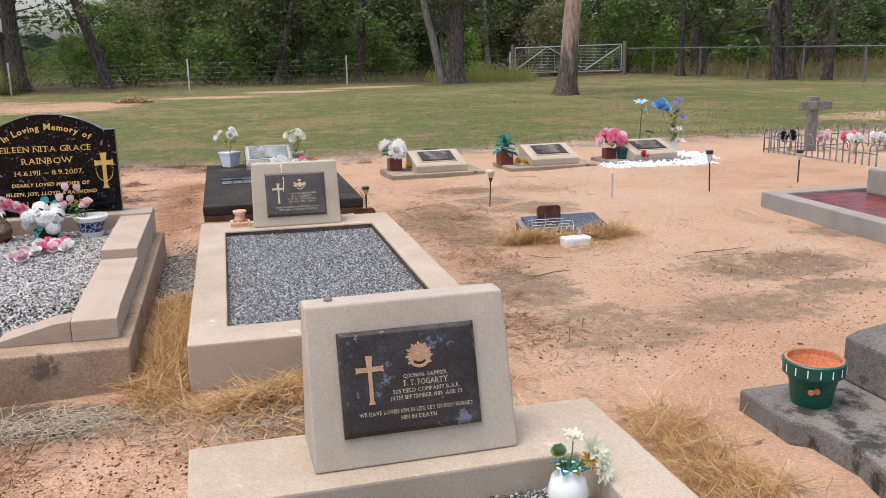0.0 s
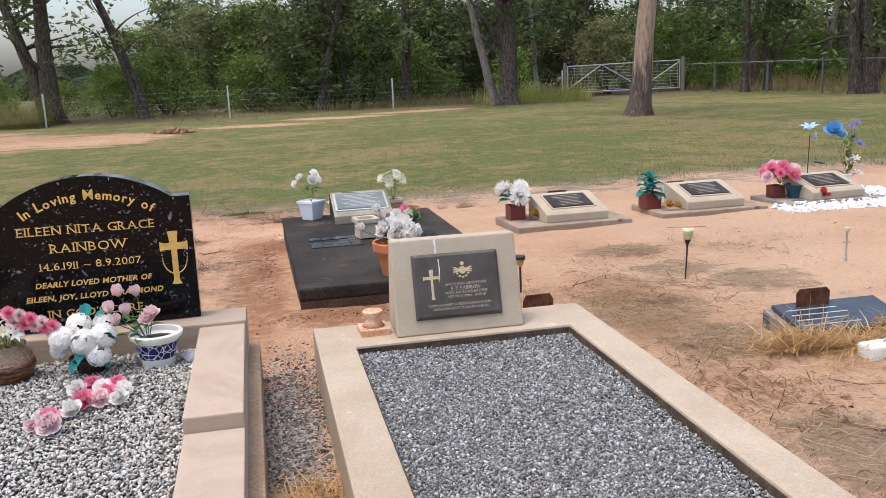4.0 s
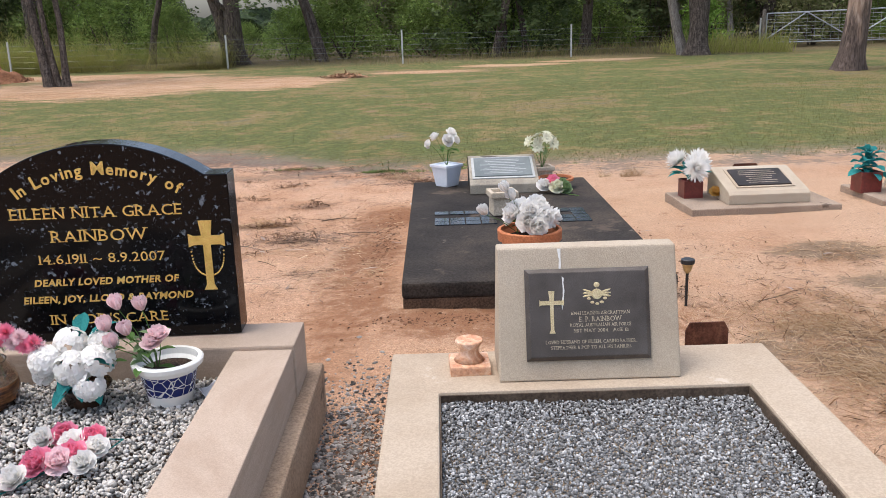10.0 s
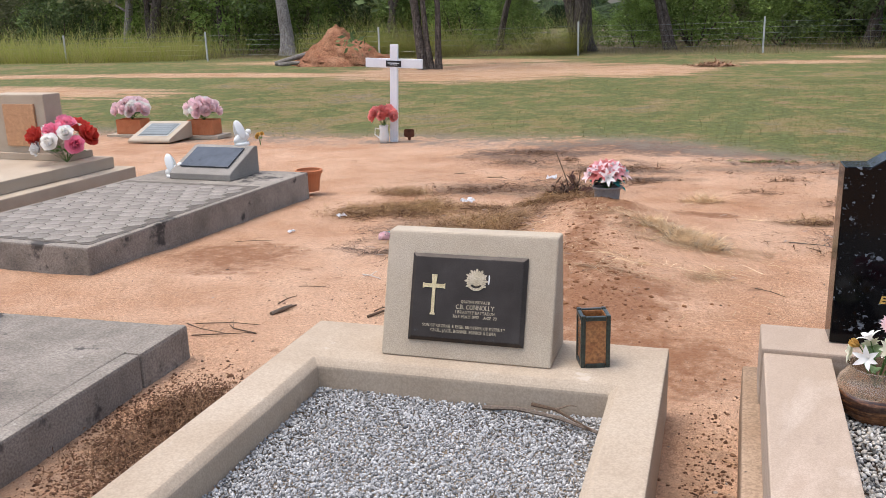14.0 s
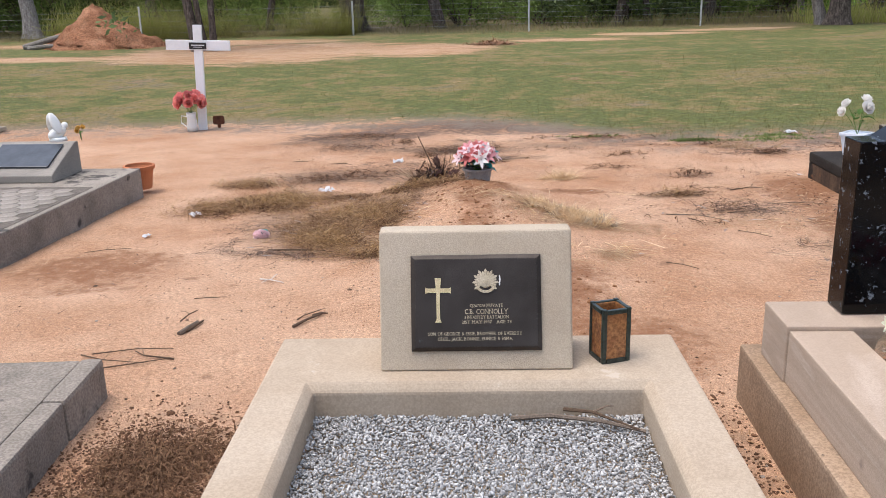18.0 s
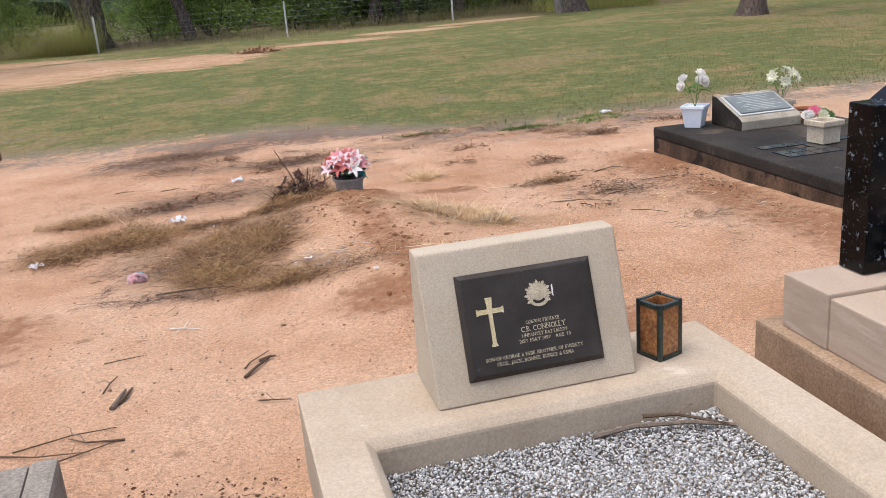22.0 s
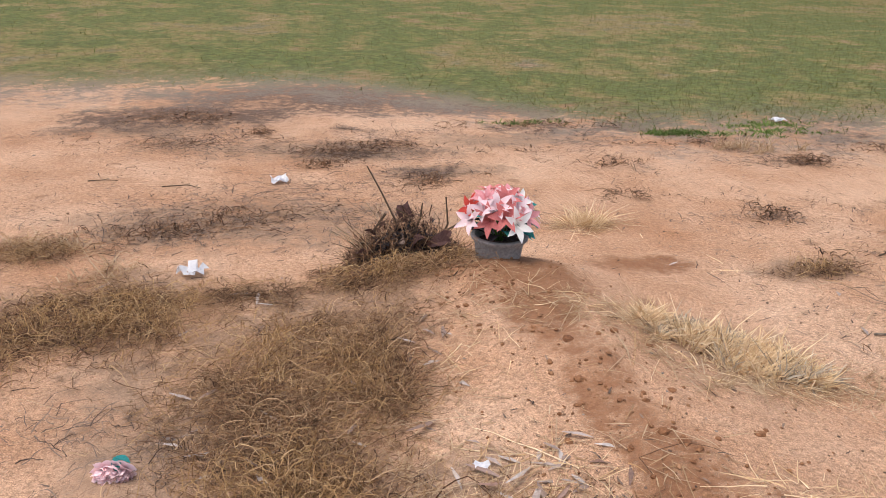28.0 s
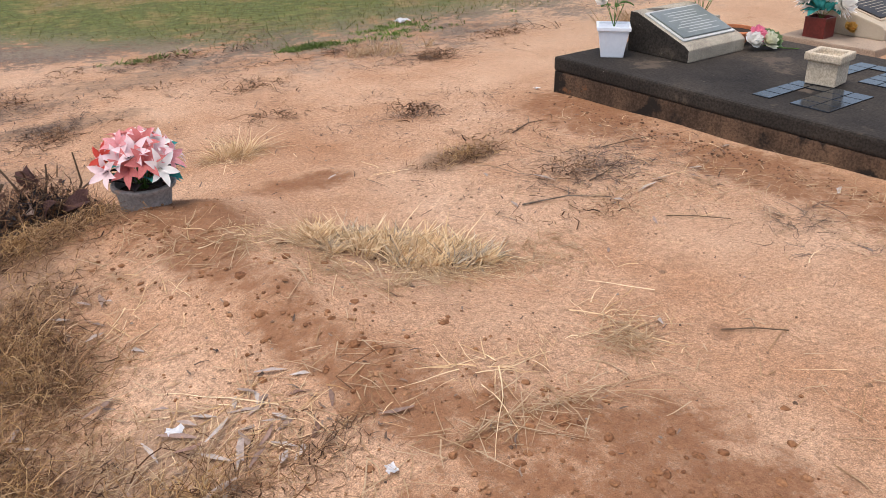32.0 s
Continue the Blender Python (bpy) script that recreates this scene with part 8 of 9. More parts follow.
def wiry(name, seed, spots, length, width, rise, material, label, curl=0.45, ragged=None):
    """Kinked wiry stems in a springy tangle, each a run of short joints."""
    r = np.random.default_rng(seed)
    p = off_graves(spread_over(r, spots))
    if ragged is not None:
        m = lumps(p[:, 0] * 4.1, p[:, 1] * 4.1, seed) + 0.9 * lumps(p[:, 0] * 11, p[:, 1] * 11, seed + 3) + 0.5 * lumps(p[:, 0] * 27, p[:, 1] * 27, seed + 5)
        p = p[m + r.normal(size=len(p)) * 0.25 > ragged]
    n, joints = len(p), 6
    step = (length * r.lognormal(0, 0.4, n) / (joints - 1))[:, None]
    turn = r.uniform(0, 6.28, (n, 1)) + np.cumsum(r.normal(size=(n, joints)) * curl, 1)
    x = p[:, :1] + np.cumsum(np.cos(turn) * step, 1)
    y = p[:, 1:] + np.cumsum(np.sin(turn) * step, 1)
    t = np.linspace(0, 1, joints)[None]
    lift = rise * r.random((n, 1)) ** 1.6
    z = height(x, y) + 0.003 + lift * np.sin(np.pi * np.clip(t * r.uniform(0.5, 1.0, (n, 1)) + r.uniform(0, 0.3, (n, 1)), 0, 1)) + r.random((n, joints)) * rise * 0.12
    w = (width * r.uniform(0.6, 1.3, n))[:, None] * (1 - 0.6 * t)
    tilt = r.uniform(-1, 1, (n, 1))
    side = np.stack([-np.sin(turn), np.cos(turn), tilt + 0 * turn], -1) * w[:, :, None]
    mid = np.stack([x, y, z], -1)
    v = np.stack([mid - side, mid + side], 2).reshape(-1, 3)
    k = (np.arange(n)[:, None, None] * joints + np.arange(joints - 1)[None, :, None]) * 2
    f = (k + np.array([0, 1, 3, 2])[None, None, :]).reshape(-1, 4)
    me = bpy.data.meshes.new(name)
    me.vertices.add(len(v)), me.loops.add(f.size), me.polygons.add(len(f))
    me.vertices.foreach_set("co", v.ravel())
    me.loops.foreach_set("vertex_index", f.ravel())
    me.polygons.foreach_set("loop_start", np.arange(0, f.size, 4))
    me.update(calc_edges=True)
    me.materials.append(material)
    return tagged(part(name, me, None, None, kind="stuff"), label, "weeds", kind="stuff")


MAT = [(-3.46, 8.55, 0.26, 0.32, 4200), (-3.3, 8.86, 0.24, 0.2, 1900), (-3.42, 8.12, 0.24, 0.18, 1700), (-3.18, 8.5, 0.1, 0.22, 700), (-4.02, 9.15, 0.38, 0.28, 2800), (-4.4, 9.0, 0.3, 0.26, 900), (-3.75, 9.3, 0.35, 0.07, 800), (-3.2, 9.27, 0.26, 0.12, 1200), (-3.15, 7.83, 0.3, 0.07, 800), (-2.86, 7.8, 0.16, 0.09, 260), (-4.42, 9.85, 0.26, 0.1, 500), (-1.32, 9.24, 0.17, 0.06, 420), (-2.95, 9.3, 0.2, 0.18, 800)]
wiry("dead_weeds", 1, MAT, 0.085, 0.001, 0.055, WEED, "matted tangle of dead golden-brown weeds on the sand", 0.5, 0.0)
wiry("dead_weeds", 56, [(x, y, a * 0.9, b * 0.9, int(n * 0.5)) for x, y, a, b, n in MAT], 0.075, 0.0011, 0.07, WEED_GOLD, "golden dry stems in the dead weeds", 0.45, -0.1)
wiry("dead_weeds", 51, [(x, y, a, b, int(n * 0.9)) for x, y, a, b, n in MAT] + [(-3.1, 9.42, 0.2, 0.1, 1100), (-3.2, 9.25, 0.22, 0.1, 900), (-2.95, 9.4, 0.14, 0.08, 500)], 0.065, 0.0014, 0.03, DARK_WEED, "rotted dark stalks under the dead weeds", 0.6, 0.0)
lying("dead_weeds", 52, [(x, y, a * 1.2, b * 1.2, int(n * 0.7)) for x, y, a, b, n in MAT], 0.025, 0.0012, WEED, "short broken bits of dead weed on the sand", "weeds", 0.02, 0.16, ragged=0.0)
wiry("dead_weeds", 53, [(-3.95, 7.9, 0.1, 0.05, 60), (-3.75, 7.84, 0.16, 0.035, 130), (-3.52, 7.83, 0.14, 0.04, 130), (-4.02, 8.06, 0.05, 0.14, 40), (-3.75, 8.28, 0.14, 0.1, 90), (-4.0, 8.45, 0.2, 0.12, 110), (-0.95, 8.85, 0.4, 0.3, 260), (-1.1, 8.75, 0.3, 0.06, 90), (-0.8, 7.98, 0.16, 0.08, 90), (-2.6, 10.85, 0.16, 0.1, 160), (-3.9, 11.75, 0.5, 0.3, 620), (-3.0, 11.45, 0.35, 0.2, 620), (-3.3, 10.6, 0.5, 0.3, 300), (-0.3, 10.95, 0.4, 0.15, 320), (-3.8, 10.2, 0.5, 0.35, 300), (2.3, 7.6, 0.9, 0.5, 260), (1.7, 6.5, 0.5, 0.7, 420), (1.5, 4.5, 0.25, 0.8, 260), (-0.9, 7.6, 0.25, 0.5, 90)], 0.08, 0.0012, 0.025, CHAFF, "thin dark dead stems strewn on the sand", 0.5)
wiry("dead_weeds", 58, [(-3.03, 11.46, 0.3, 0.1, 260), (-2.75, 11.62, 0.3, 0.08, 160), (-2.58, 10.74, 0.2, 0.12, 260), (-3.15, 11.14, 0.16, 0.1, 160), (-3.53, 11.95, 0.1, 0.08, 200), (-3.9, 11.7, 0.4, 0.1, 300), (-3.99, 12.5, 0.4, 0.25, 420), (-2.02, 11.38, 0.3, 0.06, 110), (-1.46, 11.0, 0.2, 0.1, 90), (-1.65, 10.35, 0.2, 0.1, 90), (-1.1, 9.95, 0.25, 0.15, 160), (-0.99, 9.34, 0.2, 0.1, 160), (-3.53, 10.2, 0.4, 0.16, 300), (-3.9, 10.05, 0.3, 0.12, 240), (-1.05, 8.83, 0.16, 0.08, 120), (-1.31, 8.44, 0.2, 0.1, 60), (-0.25, 10.92, 0.14, 0.06, 160), (-0.6, 11.5, 0.5, 0.1, 260), (0.55, 11.2, 0.4, 0.1, 200), (-1.7, 12.1, 0.7, 0.12, 300)], 0.06, 0.0022, 0.045, DARK_WEED, "dark dead sprigs and broken stalks on the sand", 0.7, -0.2)
wiry("dead_weeds", 57, [(-3.42, 5.66, 0.2, 0.2, 2600), (-3.46, 5.35, 0.16, 0.25, 1100)], 0.035, 0.0016, 0.035, paint("brown_clump", [(0.06, 0.03, 0.016), (0.15, 0.08, 0.043), (0.24, 0.14, 0.078), (0.1, 0.05, 0.027)], 10, 0.9, 0.2, 200, 0.0, island=True), "clumped dead brown grass roots beside a kerb", 0.7)
wiry("dry_straw", 54, [(-2.26, 7.82, 0.22, 0.05, 60), (-1.82, 7.85, 0.08, 0.12, 55), (-2.5, 8.85, 0.16, 0.08, 40), (-2.35, 8.75, 0.1, 0.12, 40), (-2.88, 7.98, 0.22, 0.14, 70), (-2.9, 8.55, 0.16, 0.2, 30), (-2.05, 8.38, 0.3, 0.1, 80), (-1.5, 8.1, 0.3, 0.2, 8), (-2.05, 9.85, 0.14, 0.05, 30), (-1.7, 9.3, 0.1, 0.08, 12), (-0.7, 8.5, 0.4, 0.3, 26), (-1.3, 7.6, 0.4, 0.3, 8), (-0.5, 9.0, 0.3, 0.4, 20)], 0.085, 0.0014, 0.01, TUSSOCK, "loose stout straw stalks on the sand", 0.07)
wiry("dead_weeds", 55, [(1.8, 6.3, 0.6, 0.5, 600), (1.55, 5.4, 0.3, 0.8, 400), (1.75, 7.05, 0.5, 0.2, 400), (2.4, 7.95, 0.7, 0.25, 340), (-0.6, 8.0, 0.3, 0.4, 100), (1.55, 6.35, 0.2, 0.2, 900), (1.6, 6.8, 0.25, 0.14, 600), (1.75, 5.95, 0.15, 0.25, 400)], 0.1, 0.0011, 0.03, STRAW, "fine dry straw strewn on the worn sand", 0.4)
lying("dead_weeds", 2, [(-4.2, 12.2, 0.9, 0.35, 2600), (-3.47, 12.2, 0.12, 0.08, 350), (-3.0, 12.1, 0.16, 0.1, 350), (-2.5, 10.97, 0.35, 0.14, 900), (-3.05, 11.5, 1.0, 0.35, 1800), (-2.0, 11.75, 1.4, 0.3, 2200), (-3.5, 10.15, 0.9, 0.4, 1800), (-0.4, 11.3, 1.1, 0.35, 1500), (0.9, 11.6, 1.4, 0.3, 1700), (-0.98, 8.8, 0.5, 0.35, 900), (-0.95, 9.95, 0.6, 0.2, 700), (-1.6, 12.0, 1.2, 0.2, 1400), (-3.95, 10.2, 0.6, 0.4, 700), (0.5, 12.1, 1.8, 0.25, 2600), (-1.0, 12.6, 1.2, 0.5, 1800)], 0.034, 0.0021, CHAFF, "scattered dark litter and dead weeds on the sand", "weeds", 0.012, 0.08, ragged=0.15)
lying("dry_straw", 3, [(-2.35, 7.62, 0.3, 0.07, 150), (-1.87, 7.76, 0.1, 0.09, 150), (-0.9, 8.55, 0.4, 0.25, 150), (-2.4, 8.72, 0.22, 0.12, 240), (-2.75, 8.9, 0.25, 0.2, 130), (-2.9, 7.95, 0.4, 0.25, 330), (-3.1, 8.35, 0.2, 0.3, 160), (-1.05, 8.6, 0.6, 0.35, 150), (-0.7, 9.2, 0.5, 0.4, 120), (-2.03, 9.93, 0.22, 0.06, 110), (-1.75, 8.35, 0.25, 0.12, 200), (-2.1, 8.35, 0.3, 0.08, 260), (-2.35, 8.55, 0.12, 0.2, 160), (-1.6, 7.3, 0.4, 0.4, 50), (-0.6, 8.0, 0.35, 0.6, 180), (-4.4, 9.9, 0.3, 0.1, 160)], 0.085, 0.0014, STRAW, "loose pale straw stalks on the sand", "straw", 0.012, 0.06)
lying("dry_straw", 33, [(-2.0, 8.1, 0.6, 0.6, 9), (-2.9, 8.1, 0.4, 0.5, 10), (-1.3, 8.6, 0.7, 0.6, 14), (-3.4, 8.6, 0.6, 0.5, 40)], 0.2, 0.0011, STRAW, "a few long dry stems on the sand", "straw", 0.02, 0.05)
lying("dead_weeds", 23, [(-2.6, 11.0, 2.2, 1.3, 5200), (-3.9, 10.4, 0.9, 0.8, 1500), (-0.9, 9.4, 0.7, 1.0, 1300), (-0.3, 11.4, 1.6, 0.6, 2200), (-3.9, 12.4, 1.0, 0.6, 1800), (2.4, 7.9, 1.8, 0.8, 1700), (2.0, 6.2, 0.9, 1.2, 1300)], 0.045, 0.0021, CHAFF, "wisps of dead weed scattered over the sand", "weeds", 0.02, 0.12, ragged=0.75)
lying("grey_straw", 22, [(-1.0, 3.52, 0.75, 0.1, 1500), (-0.45, 3.45, 0.3, 0.12, 700), (0.35, 3.3, 0.4, 0.14, 800), (0.7, 3.25, 0.4, 0.15, 500), (-1.6, 3.5, 0.4, 0.1, 600)], 0.07, 0.0012, GREY_STRAW, "weathered grey straw along a plinth", "straw", 0.02, 0.12)
lying("debris", 21, [(-2.5, 11.0, 2.2, 1.2, 2600), (-4.0, 10.3, 1.0, 0.7, 900), (-3.6, 12.5, 1.2, 0.6, 1500), (-1.0, 12.0, 2.0, 0.5, 1500), (-1.0, 9.2, 0.8, 0.9, 700), (-2.9, 7.9, 0.7, 0.5, 500), (1.9, 6.2, 1.2, 1.6, 1500), (2.8, 4.4, 1.2, 0.8, 1100), (2.6, 8.2, 2.2, 0.7, 800), (-1.0, 3.35, 0.8, 0.2, 900), (0.3, 3.1, 0.6, 0.3, 400), (-4.2, 7.4, 0.8, 0.9, 300), (4.3, 8.0, 1.5, 0.6, 300)], 0.02, 0.0022, CHAFF, "bits of dark bark and leaf debris on the sand", "litter", 0.006, 0.15, ragged=0.1)
lying("straw_bed", 4, [(-0.2, 4.2, 0.09, 0.45, 8500), (-0.18, 3.75, 0.09, 0.2, 1800), (-0.22, 4.8, 0.08, 0.15, 700)], 0.085, 0.002, HAY, "bed of golden straw between two graves", "straw", 0.05, 0.25)
lying("straw_bed", 5, [(0.5, 3.45, 0.35, 0.09, 2800), (0.15, 3.42, 0.3, 0.1, 500), (0.85, 3.42, 0.3, 0.1, 1500), (0.5, 3.2, 0.5, 0.16, 450)], 0.085, 0.002, HAY, "heap of dry straw before a kerb", "straw", 0.06, 0.25)
lying("straw_bed", 6, [(1.6, 2.4, 0.16, 0.3, 2400), (1.6, 2.85, 0.16, 0.2, 800), (1.55, 1.8, 0.16, 0.4, 1200)], 0.075, 0.0016, HAY, "dry golden straw beside a kerb", "straw", 0.04, 0.25)
lying("straw_bed", 7, [(2.06, 5.76, 0.2, 0.1, 1500), (2.58, 5.76, 0.18, 0.1, 1300), (2.32, 5.68, 0.3, 0.08, 600), (2.4, 5.5, 0.5, 0.15, 300)], 0.075, 0.002, HAY, "golden straw heaped round a marker stone", "straw", 0.07, 0.35)
lying("dry_litter", 8, [(1.6, 5.4, 0.45, 0.9, 1800), (1.7, 6.9, 0.6, 0.5, 1600), (1.45, 4.2, 0.3, 0.6, 1000), (2.3, 7.9, 1.0, 0.35, 1200), (3.2, 4.7, 0.9, 0.5, 1100), (-0.7, 3.2, 0.8, 0.35, 1500), (-1.7, 4.6, 0.08, 0.9, 700), (3.6, 6.0, 1.0, 0.7, 700), (4.6, 5.2, 0.9, 0.6, 900)], 0.05, 0.0022, WEED, "fine dry litter on the sand", "litter", 0.012, 0.2, ragged=0.05)


def tufts(name, seed, spots, length, width, material, label, category, per=70, splay=0.5):
    """Standing tufts of grass: (x, y, rx, ry, tufts)."""
    rng = np.random.default_rng(seed)
    c = spread_over(rng, spots)
    c = off_graves(c)
    p = np.repeat(c, per, 0) + rng.normal(size=(len(c) * per, 2)) * 0.025
    n = len(p)
    way = np.stack([rng.normal(size=n) * splay, rng.normal(size=n) * splay, np.ones(n)], -1)
    bend = np.stack([rng.normal(size=n) * 0.3, rng.normal(size=n) * 0.3, -np.abs(rng.normal(size=n)) * 0.25], -1)
    return blades(name, np.stack([p[:, 0], p[:, 1], height(p[:, 0], p[:, 1]) - 0.005], -1), way, length * rng.lognormal(0, 0.35, n), width * rng.uniform(0.6, 1.2, n), bend, material, label, category)


def clump(name, seed, x0, y0, rx, ry, turn, n, length, width, material, label):
    """One dense cushion of splayed grass blades with a straw skirt."""
    r = np.random.default_rng(seed)
    a, q = r.uniform(0, 6.28, n), np.sqrt(r.random(n)) * r.uniform(0.75, 1.1, n)
    u, v = rx * q * np.cos(a), ry * q * np.sin(a)
    c, s = math.cos(radians(turn)), math.sin(radians(turn))
    x, y = x0 + u * c - v * s, y0 + u * s + v * c
    # blades stand in small bunches that lean the same way
    bx, by = lumps(x * 40, y * 40, seed) * 1.1, lumps(x * 40, y * 40, seed + 4) * 1.1
    out = q[:, None] * np.stack([np.cos(a) * c - np.sin(a) * s, np.cos(a) * s + np.sin(a) * c], -1)
    way = np.stack([bx + out[:, 0] * 0.9 + r.normal(size=n) * 0.35, by + out[:, 1] * 0.9 + r.normal(size=n) * 0.35, 1.15 - 0.75 * q], -1)
    bend = np.stack([r.normal(size=n) * 0.25 + out[:, 0] * 0.2, r.normal(size=n) * 0.25 + out[:, 1] * 0.2, -np.abs(r.normal(size=n)) * 0.3], -1)
    return blades(name, np.stack([x, y, height(x, y) - 0.004], -1), way, length * r.lognormal(0, 0.3, n), width * r.uniform(0.6, 1.3, n), bend, material, label, "grass")


clump("dry_tussock", 1, -2.07, 8.58, 0.36, 0.17, -36, 1500, 0.055, 0.0022, TUSSOCK, "low skirt of bleached grass on the mound's flank")
rt = np.random.default_rng(61)
for k in range(64):
    a, q = rt.uniform(0, 6.28), math.sqrt(rt.random())
    u, v = 0.31 * q * math.cos(a), 0.14 * q * math.sin(a)
    c, s_ = math.cos(radians(-36)), math.sin(radians(-36))
    clump("grass_tuft", 100 + k, -2.07 + u * c - v * s_, 8.58 + u * s_ + v * c, 0.022, 0.02, rt.uniform(0, 180), 46, rt.uniform(0.042, 0.07), 0.0024, TUSSOCK if k % 4 else GREY_STRAW, "bleached grass tuft of a dense tussock")
clump("dry_tussock", 7, -2.07, 8.58, 0.29, 0.13, -36, 900, 0.024, 0.0024, DARK_WEED, "dark rotted base of the bleached tussock")
clump("dry_tussock", 3, -2.04, 9.94, 0.12, 0.05, 0, 420, 0.085, 0.0018, TUSSOCK, "small dry grass tuft behind the mound")
dt = np.random.default_rng(6)
dn = 3200
da, dq = dt.uniform(0, 6.28, dn), np.sqrt(dt.random(dn))
tz = 0.005 + 0.21 * (1 - dq ** 2) * dt.random(dn)
blades("tangle", np.stack([0.25 * dq * np.cos(da), 0.18 * dq * np.sin(da) - 0.02, tz], -1), np.stack([dt.normal(size=dn), dt.normal(size=dn), dt.normal(size=dn) * 0.5], -1), 0.06 * dt.lognormal(0, 0.35, dn), 0.0016 * dt.uniform(0.6, 1.4, dn), dt.normal(size=(dn, 3)) * 0.3, DARK_WEED, "tangle of dry brown stalks", "", dead)
blades("tangle", np.stack([0.2 * dq * np.cos(da + 1), 0.14 * dq * np.sin(da + 1) - 0.05, tz * 0.75], -1)[:1800], np.stack([dt.normal(size=1800), dt.normal(size=1800), dt.normal(size=1800) * 0.5], -1), 0.035 * dt.lognormal(0, 0.35, 1800), 0.003 * dt.uniform(0.6, 1.4, 1800), dt.normal(size=(1800, 3)) * 0.3, BLACK_LEAF, "blackened leaf shreds", "", dead)
tufts("dry_tussock", 2, [(-4.45, 9.95, 0.2, 0.07, 9), (-4.1, 9.6, 0.2, 0.08, 5), (1.5, 11.0, 0.2, 0.1, 8), (0.9, 10.2, 0.1, 0.05, 4), (-0.5, 11.3, 0.3, 0.1, 10)], 0.08, 0.0026, STRAW, "small dry grass tufts on the sand", "grass", 26, 0.8)
tufts("edge_weeds", 71, [(-0.7, 11.8, 0.22, 0.08, 60), (0.15, 12.0, 0.3, 0.08, 30), (-1.6, 12.2, 0.3, 0.1, 20), (-0.1, 11.75, 0.7, 0.12, 40)], 0.03, 0.004, LEAF_BUSH, "small green weeds at the edge of the lawn", "weeds", 22, 1.2)
# mown grass near the graves, taller weeds along the fence
GRASS = translucent(paint("lawn_blade", [(0.1, 0.112, 0.028), (0.14, 0.135, 0.038), (0.2, 0.155, 0.062), (0.09, 0.108, 0.027)], 10, 0.7, 0.15, 100, 0.0, island=True), 0.4)
rg = np.random.default_rng(9)
gx, gy = rg.uniform(-13, 13, 130000), 11.4 + 11.0 * rg.random(130000) ** 1.5
edge = 11.75 + 1.85 * (1 - smooth(-3.2, -0.6, gx))
keep = gy > edge + 0.3 + 0.5 * lumps(gx * 2.2, gy * 2.2, 6) + 0.3 * lumps(gx * 7, gy * 7, 2) + rg.normal(size=len(gx)) * 0.1
gx, gy = gx[keep], gy[keep]
n = len(gx)
blades("lawn_grass", np.stack([gx, gy, height(gx, gy) - 0.003], -1), np.stack([rg.normal(size=n) * 0.6, rg.normal(size=n) * 0.6, 0.55 * np.ones(n)], -1), 0.022 * rg.lognormal(0, 0.35, n), 0.0026 * rg.uniform(0.7, 1.4, n), rg.normal(size=(n, 3)) * 0.3, GRASS, "short mown grass, green and straw-coloured", "grass")
TALL = translucent(paint("tall_grass_blade", [(0.3, 0.33, 0.07), (0.4, 0.42, 0.1), (0.5, 0.46, 0.17), (0.34, 0.3, 0.13)], 10, 0.7, 0.15, 100, 0.0, island=True), 0.45)
DULL = translucent(paint("dull_grass_blade", [(0.13, 0.15, 0.05), (0.21, 0.21, 0.08), (0.28, 0.23, 0.11), (0.17, 0.14, 0.07)], 10, 0.7, 0.15, 100, 0.0, island=True), 0.4)

GOLDEN = translucent(paint("golden_grass_blade", [(0.2, 0.17, 0.06), (0.3, 0.22, 0.09), (0.34, 0.25, 0.12), (0.18, 0.18, 0.06)], 10, 0.7, 0.15, 100, 0.0, island=True), 0.4)


def tall_grass(seed, n, x0, x1, y0, y1, tall, material, label):
    r = np.random.default_rng(seed)
    x, y = r.uniform(x0, x1, n), r.uniform(y0, y1, n)
    ok = (lumps(x * 0.9, y * 0.9, seed) + r.normal(size=n) * 0.4 > -0.25) & ((x < 16) | (x > 18.3 + (36.7 - y) * 0.225))
    x, y = x[ok], y[ok]
    m = len(x)
    blades("tall_grass", np.stack([x, y, height(x, y) - 0.02], -1), np.stack([r.normal(size=m) * 0.25, r.normal(size=m) * 0.25, np.ones(m)], -1), tall * r.lognormal(0, 0.35, m), 0.009 * r.uniform(0.7, 1.4, m), r.normal(size=(m, 3)) * 0.18, material, label, "grass")


tall_grass(1, 9000, -46, -1, 33.6, 38.5, 0.3, DULL, "rank grass and weeds along the wire fence")
tall_grass(2, 16000, -19.5, -8.3, 33.9, 38.0, 0.85, TALL, "tall yellow-green grass behind the fence")
tall_grass(3, 12000, -38, -24, 33.0, 38.0, 0.75, TALL, "tall yellow-green grass behind the fence")
tall_grass(4, 3500, -1, 12, 36.0, 40.0, 0.35, DULL, "rank grass along the fence")
tall_grass(5, 2500, 7.5, 11.6, 34.5, 38.0, 0.5, TALL, "bright grass beside the gate")
tall_grass(6, 9000, 17.5, 40, 30.0, 48, 0.42, GOLDEN, "tall golden-brown grass behind the rail fence")


